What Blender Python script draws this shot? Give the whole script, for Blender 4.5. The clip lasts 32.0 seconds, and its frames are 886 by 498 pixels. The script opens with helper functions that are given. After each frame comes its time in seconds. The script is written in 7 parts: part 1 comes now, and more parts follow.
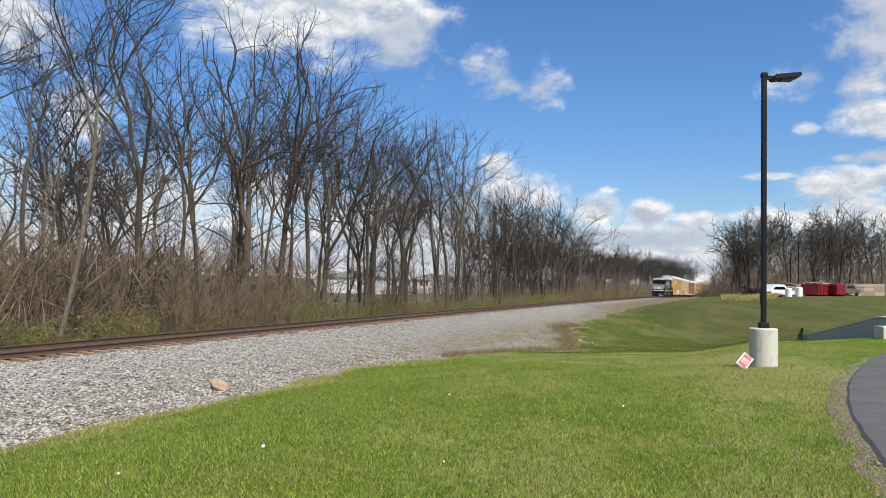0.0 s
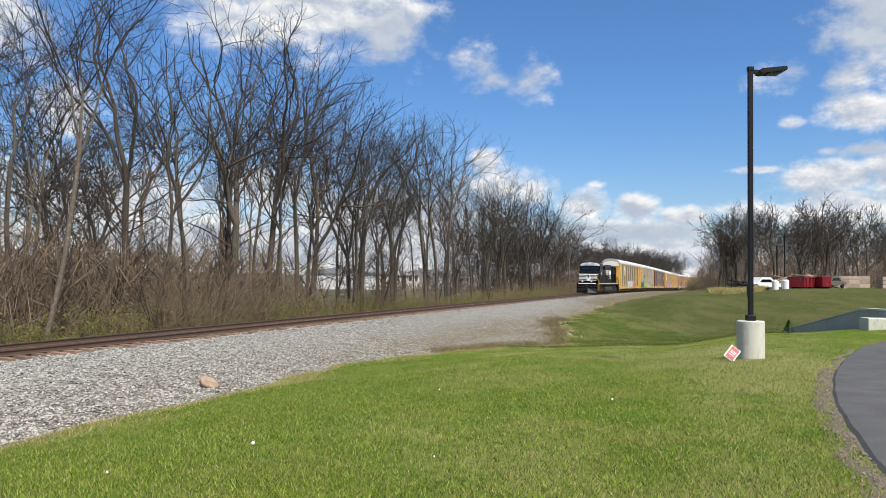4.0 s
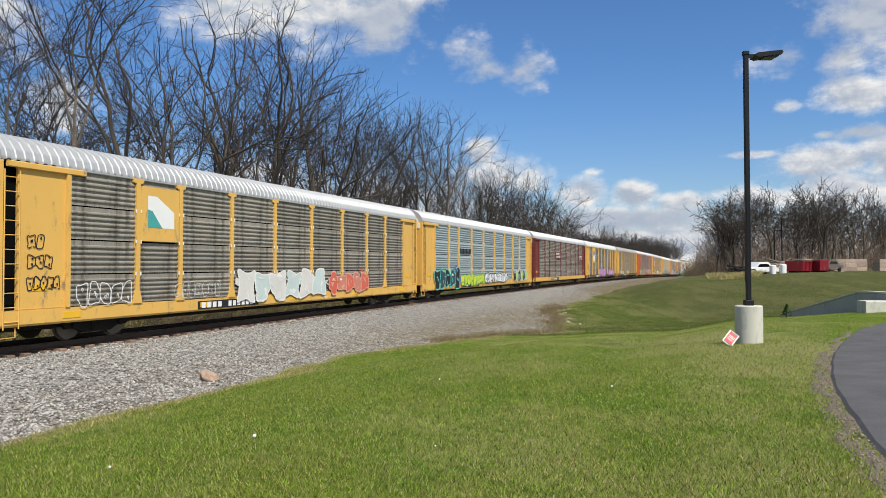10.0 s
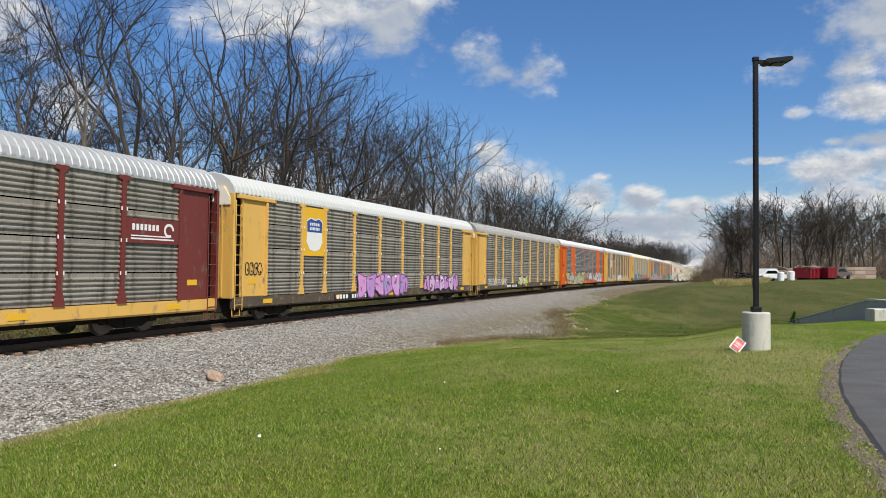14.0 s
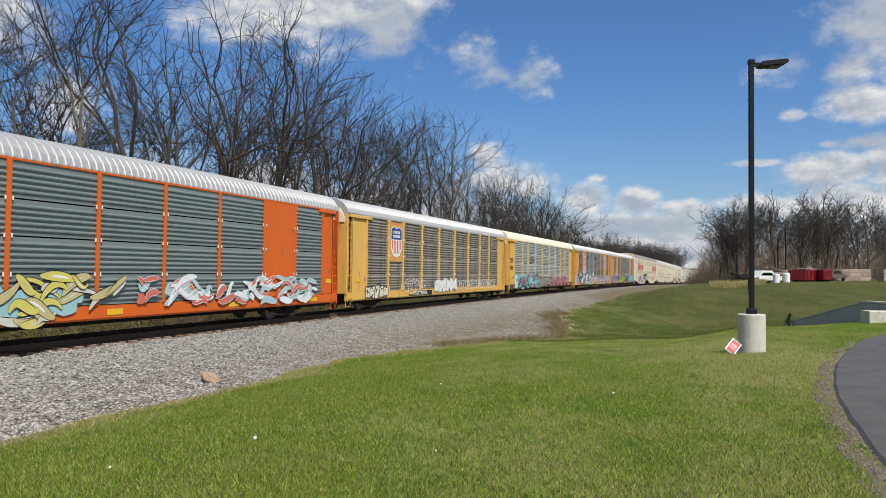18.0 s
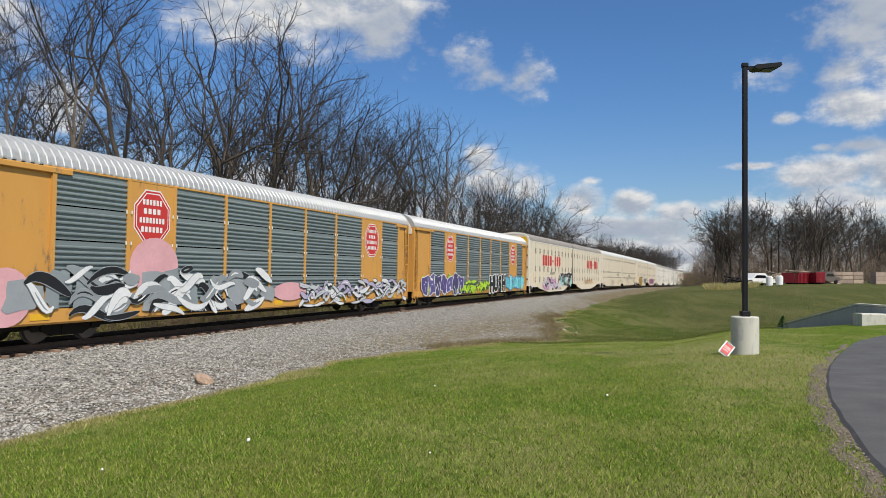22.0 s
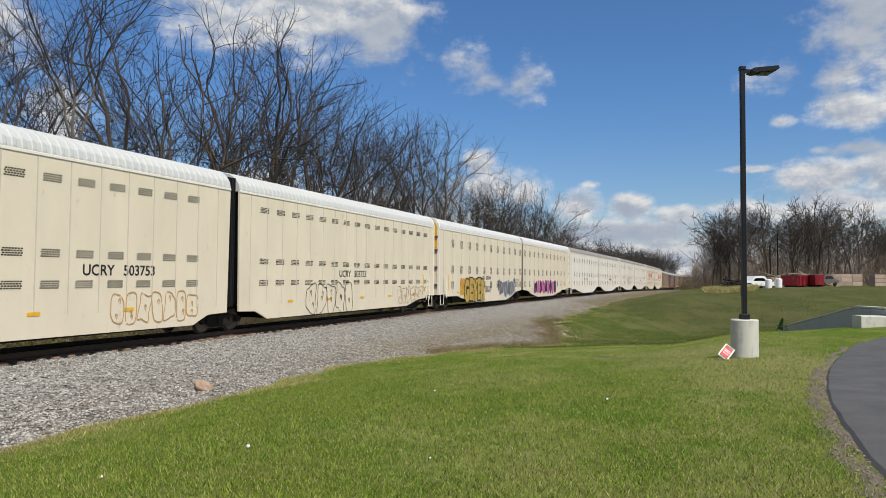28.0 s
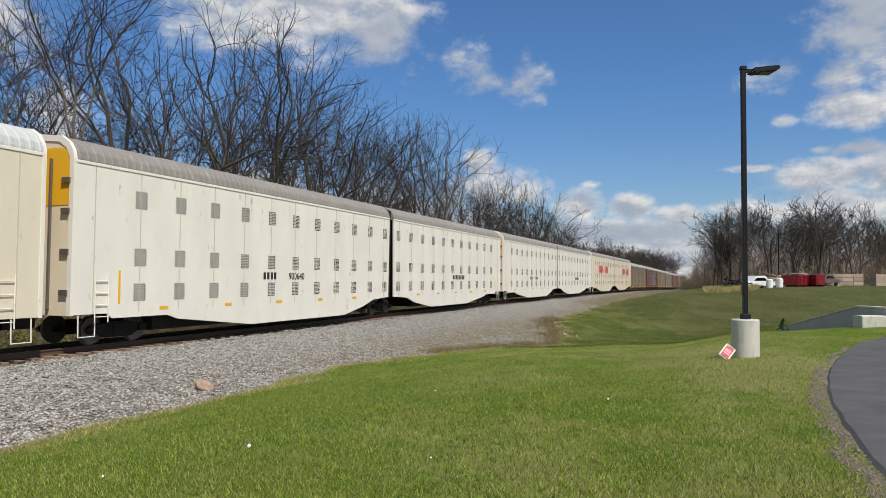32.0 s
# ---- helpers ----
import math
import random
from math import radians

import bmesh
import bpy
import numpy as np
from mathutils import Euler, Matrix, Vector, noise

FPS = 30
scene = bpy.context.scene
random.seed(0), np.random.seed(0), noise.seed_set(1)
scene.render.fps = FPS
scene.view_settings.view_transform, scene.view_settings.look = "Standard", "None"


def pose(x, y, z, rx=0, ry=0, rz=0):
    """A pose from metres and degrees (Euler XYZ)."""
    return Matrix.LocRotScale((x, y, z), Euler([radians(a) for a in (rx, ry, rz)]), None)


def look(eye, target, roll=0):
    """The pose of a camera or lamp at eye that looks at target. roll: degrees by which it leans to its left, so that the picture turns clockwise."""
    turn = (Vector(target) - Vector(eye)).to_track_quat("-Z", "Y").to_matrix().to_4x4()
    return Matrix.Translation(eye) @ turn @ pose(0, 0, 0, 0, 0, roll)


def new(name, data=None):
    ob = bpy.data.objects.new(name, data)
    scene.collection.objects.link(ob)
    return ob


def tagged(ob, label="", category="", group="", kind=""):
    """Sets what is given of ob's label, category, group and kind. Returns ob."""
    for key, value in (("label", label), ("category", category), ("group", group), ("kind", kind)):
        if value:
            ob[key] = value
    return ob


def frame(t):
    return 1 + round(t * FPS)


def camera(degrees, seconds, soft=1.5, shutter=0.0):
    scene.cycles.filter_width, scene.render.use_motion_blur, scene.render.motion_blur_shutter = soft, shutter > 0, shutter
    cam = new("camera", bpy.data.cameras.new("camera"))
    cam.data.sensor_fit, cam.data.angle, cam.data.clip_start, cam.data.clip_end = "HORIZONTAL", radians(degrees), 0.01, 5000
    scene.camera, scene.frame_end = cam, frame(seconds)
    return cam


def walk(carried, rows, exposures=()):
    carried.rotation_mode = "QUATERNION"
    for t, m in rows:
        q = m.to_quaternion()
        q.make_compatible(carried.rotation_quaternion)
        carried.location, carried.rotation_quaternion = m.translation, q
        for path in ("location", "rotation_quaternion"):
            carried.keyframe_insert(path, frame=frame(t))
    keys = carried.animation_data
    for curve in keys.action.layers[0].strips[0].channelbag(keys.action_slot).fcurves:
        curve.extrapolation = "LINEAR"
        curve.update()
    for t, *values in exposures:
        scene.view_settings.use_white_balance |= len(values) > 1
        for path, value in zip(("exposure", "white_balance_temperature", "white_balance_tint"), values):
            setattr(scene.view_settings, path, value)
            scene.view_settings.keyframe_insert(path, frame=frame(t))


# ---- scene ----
EYE = 2.224
cam = camera(64.48, 32.0, soft=0.6)
walk(cam, [
    (0.0, pose(0, 0, EYE, 92.562, -1.290, 0.567)),
    (0.5, pose(0, 0, EYE, 92.579, -1.210, 0.456)),
    (1.0, pose(0, 0, EYE, 92.564, -1.210, 0.347)),
    (1.5, pose(0, 0, EYE, 92.495, -1.101, 0.229)),
    (2.0, pose(0, 0, EYE, 92.420, -1.061, 0.140)),
    (2.5, pose(0, 0, EYE, 92.369, -1.020, 0.038)),
    (3.0, pose(0, 0, EYE, 92.337, -0.969, -0.067)),
    (3.5, pose(0, 0, EYE, 92.302, -0.931, -0.175)),
    (5.5, pose(0, 0, EYE, 91.444, -0.644, -0.681)),
    (6.0, pose(0, 0, EYE, 91.170, -0.576, -0.740)),
    (6.5, pose(0, 0, EYE, 91.088, -0.404, -0.849)),
    (7.0, pose(0, 0, EYE, 91.182, -0.179, -0.951)),
    (7.5, pose(0, 0, EYE, 91.373, 0.081, -1.053)),
    (8.0, pose(0, 0, EYE, 91.468, 0.221, -1.066)),
    (8.5, pose(0, 0, EYE, 91.515, 0.309, -0.954)),
    (9.0, pose(0, 0, EYE, 91.504, 0.347, -0.745)),
    (9.5, pose(0, 0, EYE, 91.432, 0.228, -0.596)),
    (10.0, pose(0, 0, EYE, 91.375, 0.087, -0.464)),
    (10.5, pose(0, 0, EYE, 91.308, -0.024, -0.381)),
    (11.0, pose(0, 0, EYE, 91.227, -0.212, -0.306)),
    (11.5, pose(0, 0, EYE, 91.164, -0.336, -0.227)),
    (12.0, pose(0, 0, EYE, 91.176, -0.433, -0.138)),
    (12.5, pose(0, 0, EYE, 91.234, -0.465, -0.069)),
    (13.0, pose(0, 0, EYE, 91.352, -0.498, -0.012)),
    (13.5, pose(0, 0, EYE, 91.482, -0.505, 0.026)),
    (14.0, pose(0, 0, EYE, 91.611, -0.575, 0.065)),
    (14.5, pose(0, 0, EYE, 91.713, -0.539, 0.092)),
    (16.5, pose(0, 0, EYE, 91.827, -0.611, -0.108)),
    (17.0, pose(0, 0, EYE, 91.790, -0.619, -0.166)),
    (17.5, pose(0, 0, EYE, 91.762, -0.694, -0.201)),
    (18.0, pose(0, 0, EYE, 91.739, -0.652, -0.239)),
    (18.5, pose(0, 0, EYE, 91.748, -0.652, -0.273)),
    (19.0, pose(0, 0, EYE, 91.780, -0.669, -0.297)),
    (19.5, pose(0, 0, EYE, 91.826, -0.643, -0.298)),
    (20.0, pose(0, 0, EYE, 91.838, -0.702, -0.302)),
    (20.5, pose(0, 0, EYE, 91.836, -0.723, -0.325)),
    (21.0, pose(0, 0, EYE, 91.837, -0.720, -0.412)),
    (21.5, pose(0, 0, EYE, 91.863, -0.757, -0.536)),
    (22.0, pose(0, 0, EYE, 91.902, -0.774, -0.694)),
    (22.5, pose(0, 0, EYE, 91.974, -0.783, -0.770)),
    (23.0, pose(0, 0, EYE, 92.054, -0.836, -0.759)),
    (23.5, pose(0, 0, EYE, 92.157, -0.830, -0.695)),
    (24.0, pose(0, 0, EYE, 92.277, -0.741, -0.631)),
    (24.5, pose(0, 0, EYE, 92.369, -0.691, -0.607)),
    (25.0, pose(0, 0, EYE, 92.448, -0.632, -0.607)),
    (25.5, pose(0, 0, EYE, 92.464, -0.550, -0.627)),
    (27.5, pose(0, 0, EYE, 92.293, -0.471, -0.698)),
    (28.0, pose(0, 0, EYE, 92.281, -0.444, -0.760)),
    (28.5, pose(0, 0, EYE, 92.277, -0.445, -0.779)),
    (29.0, pose(0, 0, EYE, 92.283, -0.466, -0.786)),
    (29.5, pose(0, 0, EYE, 92.309, -0.486, -0.769)),
    (30.0, pose(0, 0, EYE, 92.304, -0.523, -0.748)),
    (30.5, pose(0, 0, EYE, 92.293, -0.542, -0.747)),
    (31.0, pose(0, 0, EYE, 92.271, -0.519, -0.756)),
    (31.5, pose(0, 0, EYE, 92.263, -0.484, -0.746)),
    (32.0, pose(0, 0, EYE, 92.269, -0.436, -0.698)),
], exposures=[(0, 0.36), (3, 0.36), (8, 0.29), (10, 0.18), (13, 0.10), (19, 0.04), (25, 0.02), (32, -0.04)])

# ---- light ----
SUN_AZ, SUN_EL = radians(150), radians(54)      # azimuth from +y towards +x
sun_dir = Vector((math.sin(SUN_AZ) * math.cos(SUN_EL), math.cos(SUN_AZ) * math.cos(SUN_EL), math.sin(SUN_EL)))
sun = new("sun", bpy.data.lights.new("sun", "SUN"))
sun.data.energy, sun.data.angle, sun.data.color = 4.9, radians(0.55), (1.0, 0.95, 0.87)
sun.matrix_world = look(sun_dir * 50, (0, 0, 0))


class Nodes:
    """Short hand for node trees."""

    def __init__(self, tree):
        self.tree = tree
        tree.nodes.clear()

    def add(self, kind, **inputs):
        n = self.tree.nodes.new(kind)
        for k, v in inputs.items():
            self.put(n.inputs[int(k[1:]) if k[0] == "_" and k[1:].isdigit() else k.replace("_", " ")], v)
        return n

    def put(self, socket, v):
        if isinstance(v, bpy.types.NodeSocket):
            self.tree.links.new(v, socket)
        elif isinstance(v, (tuple, list)) and len(v) == 3 and socket.type == "RGBA":
            socket.default_value = (*v, 1)
        else:
            socket.default_value = v

    def math(self, op, a, b=0.0, c=0.0, clamp=False):
        n = self.add("ShaderNodeMath", _0=a, _1=b, _2=c)
        n.operation, n.use_clamp = op, clamp
        return n.outputs[0]

    def mix(self, fac, a, b):
        n = self.tree.nodes.new("ShaderNodeMix")
        n.data_type = "RGBA"
        self.put(n.inputs[0], fac)
        self.put(n.inputs[6], a)
        self.put(n.inputs[7], b)
        return n.outputs[2]

    def ramp(self, v, lo, hi):
        n = self.add("ShaderNodeMapRange", Value=v)
        n.inputs["From Min"].default_value, n.inputs["From Max"].default_value = lo, hi
        n.interpolation_type = "SMOOTHSTEP"
        return n.outputs[0]

    def noise(self, vec, scale, detail=4.0, rough=0.55):
        return self.add("ShaderNodeTexNoise", Vector=vec, Scale=scale, Detail=detail, Roughness=rough).outputs["Fac"]


def build_sky():
    world = bpy.data.worlds.new("sky")
    scene.world = world
    world.use_nodes = True
    n = Nodes(world.node_tree)
    sky = n.add("ShaderNodeTexSky")
    sky.sky_type, sky.sun_disc = "NISHITA", False
    sky.sun_elevation, sky.sun_rotation = SUN_EL, SUN_AZ
    sky.air_density, sky.dust_density, sky.ozone_density = 1.0, 0.6, 2.5
    d = n.add("ShaderNodeTexCoord").outputs["Generated"]
    xyz = n.add("ShaderNodeSeparateXYZ", Vector=d)
    az = n.math("ARCTAN2", xyz.outputs[0], xyz.outputs[1])
    el = n.math("ARCSINE", xyz.outputs[2])
    uv = n.add("ShaderNodeCombineXYZ", X=az, Y=n.math("MULTIPLY", el, 1.5), Z=0.0).outputs[0]
    # clouds: azimuth, elevation, half width, half height in degrees, weight
    blobs = [(-11.0, 21.5, 9.0, 4.6, 1.0), (-17.5, 19.2, 3.8, 2.6, .9), (-4.6, 20.0, 4.2, 3.4, .9), 
             (3.2, 17.0, 2.4, 1.7, .55), (4.6, 15.6, 2.8, 1.5, .55), (7.2, 15.6, 2.1, 1.9, .53), (12.6, 7.4, .8, .35, .5),
             (11.8, 5.7, 2.3, 1.3, 1.0), (15.6, 5.5, 2.0, 1.2, 1.1), (19.3, 4.8, 2.4, .9, 1.0), (15.0, 3.6, 7.5, 1.3, 1.0), (3.6, 9.1, 1.5, 1.5, 1.0), (4.2, 7.3, 3.2, 1.6, .9), (7.6, 7.2, 2.0, 1.8, .9),
             (29.5, 7.4, 4.6, 1.3, 1.0), (30.5, 5.4, 5.5, 1.6, 1.0), (24.4, 8.2, 2.6, .34, .8), (34.0, 7.0, 4.0, 2.6, 1.0), (25.5, 5.0, 4.0, 1.0, .9), (31.4, 9.3, 2.0, .6, .8), (29.2, 9.3, .9, .3, .6),
             (30.4, 14.4, 2.0, 1.3, .9), (31.2, 11.9, 3.0, 1.5, .9), (26.6, 11.5, 1.1, .5, .7), (32.5, 18.2, 4.0, 3.8, .8), (28.6, 16.6, 1.4, .7, .6), (27.2, 14.9, 3.2, 1.6, .34), (34.6, 14.0, 3.0, 4.0, .9),
             (14, 1.6, 26, 2.2, 1.1), (-16, 2.0, 26, 2.6, 1.1), (-4, 4.0, 11, 3.2, .9), (-14, 6.5, 7, 2.0, .7), (-25, 5.0, 12, 3.6, .8), (-33, 17.0, 4, 3.0, .7), (-28, 11.5, 4, 2.0, .6), (-55, 12, 12, 8, 1.0), (60, 12, 18, 9, 1.0),
             (110, 25, 30, 14, 1.0), (-110, 20, 30, 12, 1.0), (180, 18, 40, 10, 1.0), (20, 62, 40, 14, .9), (150, 50, 40, 14, .8)]
    best = None
    for a, e, w, h, k in blobs:
        dx = n.math("MULTIPLY", n.math("SUBTRACT", az, radians(a)), 1 / radians(w))
        dy = n.math("MULTIPLY", n.math("SUBTRACT", el, radians(e)), 1 / radians(h))
        r = n.math("SQRT", n.math("ADD", n.math("MULTIPLY", dx, dx), n.math("MULTIPLY", dy, dy)))
        m = n.math("MULTIPLY", n.math("SUBTRACT", 1.35, r), k)
        best = m if best is None else n.math("MAXIMUM", best, m)
    big = n.noise(uv, 17.0, 9.0, 0.62)
    dens = n.math("ADD", best, n.math("MULTIPLY", n.math("SUBTRACT", big, 0.5), 2.1))
    cover = n.ramp(dens, 0.10, 0.98)
    up = n.add("ShaderNodeVectorMath", _0=uv, _1=(0.004, 0.016, 0.0)).outputs[0]
    shade = n.math("SUBTRACT", n.noise(up, 17.0, 9.0, 0.62), big)
    lit = n.ramp(n.math("ADD", n.math("MULTIPLY", shade, -2.2), n.math("MULTIPLY", dens, -0.36)), -0.72, 0.12)
    for a, e, w, h in ((33.0, 18.6, 6.0, 3.6), (28.0, 15.2, 3.0, 2.0), (31.4, 9.3, 3.0, .7), (-3.5, 18.2, 5.5, 2.6), (5.0, 15.6, 4.0, 2.2), (29.5, 13.2, 2.0, .6), (14.0, 3.6, 9.0, .8)):      # cloud in its own shade
        dx = n.math("MULTIPLY", n.math("SUBTRACT", az, radians(a)), 1 / radians(w))
        dy = n.math("MULTIPLY", n.math("SUBTRACT", el, radians(e)), 1 / radians(h))
        r = n.math("ADD", n.math("MULTIPLY", dx, dx), n.math("MULTIPLY", dy, dy))
        lit = n.math("MULTIPLY", lit, n.math("SUBTRACT", 1.0, n.math("MULTIPLY", n.ramp(r, 1.6, 0.2), 0.8)))
    cloud = n.mix(lit, (0.50, 0.57, 0.69), (1.06, 1.05, 1.03))
    low = n.ramp(el, radians(-1), radians(16))
    tint = n.mix(low, (0.92, 1.00, 1.12), (0.66, 0.98, 1.31))
    blue = n.tree.nodes.new("ShaderNodeMix")
    blue.data_type, blue.blend_type = "RGBA", "MULTIPLY"
    blue.inputs[0].default_value = 1.0
    n.put(blue.inputs[6], sky.outputs[0])
    n.put(blue.inputs[7], tint)
    a = n.add("ShaderNodeBackground", Color=blue.outputs[2], Strength=SKY)
    b = n.add("ShaderNodeBackground", Color=cloud, Strength=CLOUD)
    mixed = n.add("ShaderNodeMixShader", _0=cover, _1=a.outputs[0], _2=b.outputs[0])
    n.add("ShaderNodeOutputWorld", Surface=mixed.outputs[0])


SKY, CLOUD = 0.088, 0.74
build_sky()


# ---- materials ----
def surf(name, base, rough=0.7, metal=0.0, var=0.25, scale=2.0, bump=0.15, fine=40.0, dirt=None, dirt_amount=0.35, streak=0.0, rand=0.0, dist=0.01, island=0.0, spec=0.5):
    """A painted, mineral or woody surface: two scales of colour change, dirt patches and fine relief."""
    m = bpy.data.materials.new(name)
    m.use_nodes = True
    n = Nodes(m.node_tree)
    co = n.add("ShaderNodeTexCoord").outputs["Object"]
    if streak:
        mp = n.add("ShaderNodeMapping", Vector=co)
        mp.inputs["Scale"].default_value = (1.0, 1.0, streak)
        vec = mp.outputs[0]
    else:
        vec = co
    big, small = n.noise(vec, scale, 5.0, 0.6), n.noise(co, fine, 4.0, 0.65)
    f = n.math("ADD", n.math("MULTIPLY", n.math("SUBTRACT", big, 0.5), 2 * var), n.math("MULTIPLY", n.math("SUBTRACT", small, 0.5), 1.2 * var))
    if rand:
        f = n.math("ADD", f, n.math("MULTIPLY", n.math("SUBTRACT", n.add("ShaderNodeObjectInfo").outputs["Random"], 0.5), 2 * rand))
    if island:
        f = n.math("ADD", f, n.math("MULTIPLY", n.math("SUBTRACT", n.add("ShaderNodeNewGeometry").outputs["Random Per Island"], 0.5), 2 * island))
    hsv = n.add("ShaderNodeHueSaturation", Hue=0.5, Saturation=1.0, Value=n.math("ADD", 1.0, f), Fac=1.0, Color=base)
    col = hsv.outputs[0]
    if dirt is not None:
        other = n.noise(vec, scale * 2.7, 6.0, 0.7)
        col = n.mix(n.ramp(other, 0.66 - 0.5 * dirt_amount, 0.80 - 0.3 * dirt_amount), col, dirt)
    bs = n.add("ShaderNodeBsdfPrincipled", Base_Color=col, Roughness=n.math("ADD", rough, n.math("MULTIPLY", n.math("SUBTRACT", small, 0.5), 0.25), clamp=True), Metallic=metal)
    n.put(bs.inputs["Specular IOR Level"], spec)
    if bump:
        bp = n.add("ShaderNodeBump", Strength=bump, Distance=dist, Height=small)
        n.put(bs.inputs["Normal"], bp.outputs[0])
    n.add("ShaderNodeOutputMaterial", Surface=bs.outputs[0])
    return m


def lawn_material():
    m = bpy.data.materials.new("lawn")
    m.use_nodes = True
    n = Nodes(m.node_tree)
    co = n.add("ShaderNodeTexCoord").outputs["Object"]
    a, b, c, d = n.noise(co, 0.22, 4.0), n.noise(co, 1.3, 5.0, 0.7), n.noise(co, 14.0, 5.0, 0.7), n.noise(co, 75.0, 3.0, 0.7)
    green = n.mix(n.ramp(b, 0.3, 0.7), (0.074, 0.135, 0.014), (0.140, 0.180, 0.024))
    dry = n.mix(c, (0.32, 0.275, 0.13), (0.21, 0.205, 0.07))
    east = n.add("ShaderNodeSeparateXYZ", Vector=co).outputs[0]
    wear = n.math("MULTIPLY", n.math("SUBTRACT", n.ramp(east, -4.0, 6.0), n.ramp(east, 7.0, 15.0)), 0.14)
    dryness = n.ramp(n.math("ADD", n.math("ADD", wear, n.math("MULTIPLY", a, 1.1)), n.math("ADD", n.math("MULTIPLY", b, 0.55), n.math("MULTIPLY", c, 0.45))), 1.03, 1.33)
    col = n.mix(n.math("MULTIPLY", dryness, 0.85), green, dry)
    north = n.add("ShaderNodeSeparateXYZ", Vector=co).outputs[1]
    rough_slope = n.math("MULTIPLY", n.ramp(north, 26.0, 44.0), n.ramp(n.math("ADD", n.math("MULTIPLY", b, 0.9), n.math("MULTIPLY", n.ramp(east, 11.0, 22.0), 0.55)), 0.46, 0.86))
    col = n.mix(n.math("MULTIPLY", rough_slope, 0.65), col, n.mix(c, (0.085, 0.105, 0.030), (0.22, 0.19, 0.09)))
    # unmown grass of the far bank, its colour also darkened for cloud shadow
    coarse = n.mix(n.ramp(b, 0.35, 0.65), (0.036, 0.062, 0.009), (0.088, 0.104, 0.021))
    swath = n.noise(n.add("ShaderNodeMapping", Vector=co, Scale=(0.55, 0.16, 1.0), Rotation=(0.0, 0.0, -0.35)).outputs[0], 0.8, 5.0, 0.65)
    coarse = n.mix(n.math("MULTIPLY", n.ramp(swath, 0.46, 0.60), 0.75), coarse, n.mix(c, (0.21, 0.18, 0.075), (0.12, 0.125, 0.038)))
    coarse = n.mix(n.math("MULTIPLY", n.ramp(n.math("ADD", east, n.math("MULTIPLY", b, 6.0)), 18.0, 26.0), 0.6), coarse, n.mix(c, (0.085, 0.072, 0.034), (0.045, 0.052, 0.018)))
    bank = n.math("MULTIPLY", n.ramp(n.math("ADD", north, n.math("MULTIPLY", b, 8.0)), 33.0, 46.0), 0.85)
    col = n.mix(bank, col, coarse)
    col = n.add("ShaderNodeHueSaturation", Hue=0.5, Saturation=1.0, Value=n.math("ADD", -0.62, n.math("ADD", n.math("MULTIPLY", c, 1.1), n.math("MULTIPLY", d, 2.1))), Fac=1.0, Color=col).outputs[0]
    bs = n.add("ShaderNodeBsdfPrincipled", Base_Color=col, Roughness=0.85)
    bp = n.add("ShaderNodeBump", Strength=0.7, Distance=0.04, Height=n.math("ADD", n.math("MULTIPLY", c, 0.6), d))
    n.put(bs.inputs["Normal"], bp.outputs[0])
    n.put(bs.inputs["Specular IOR Level"], 0.04)
    n.add("ShaderNodeOutputMaterial", Surface=bs.outputs[0])
    return m


def leafy(name, colour, var=0.5):
    """Thin leaves and blades, each a little different, letting some light through."""
    m = bpy.data.materials.new(name)
    m.use_nodes = True
    n = Nodes(m.node_tree)
    r = n.add("ShaderNodeNewGeometry").outputs["Random Per Island"]
    co = n.add("ShaderNodeTexCoord").outputs["Object"]
    v = n.math("ADD", 1 - var, n.math("MULTIPLY", r, 2 * var))
    h = n.math("ADD", 0.475, n.math("MULTIPLY", n.noise(co, 0.8, 3.0), 0.05))
    col = n.add("ShaderNodeHueSaturation", Hue=h, Saturation=1.0, Value=v, Fac=1.0, Color=colour).outputs[0]
    bs = n.add("ShaderNodeBsdfPrincipled", Base_Color=col, Roughness=0.7)
    n.put(bs.inputs["Specular IOR Level"], 0.06)
    tr = n.add("ShaderNodeBsdfTranslucent", Color=col)
    mx = n.add("ShaderNodeMixShader", _0=0.42, _1=bs.outputs[0], _2=tr.outputs[0])
    n.add("ShaderNodeOutputMaterial", Surface=mx.outputs[0])
    return m


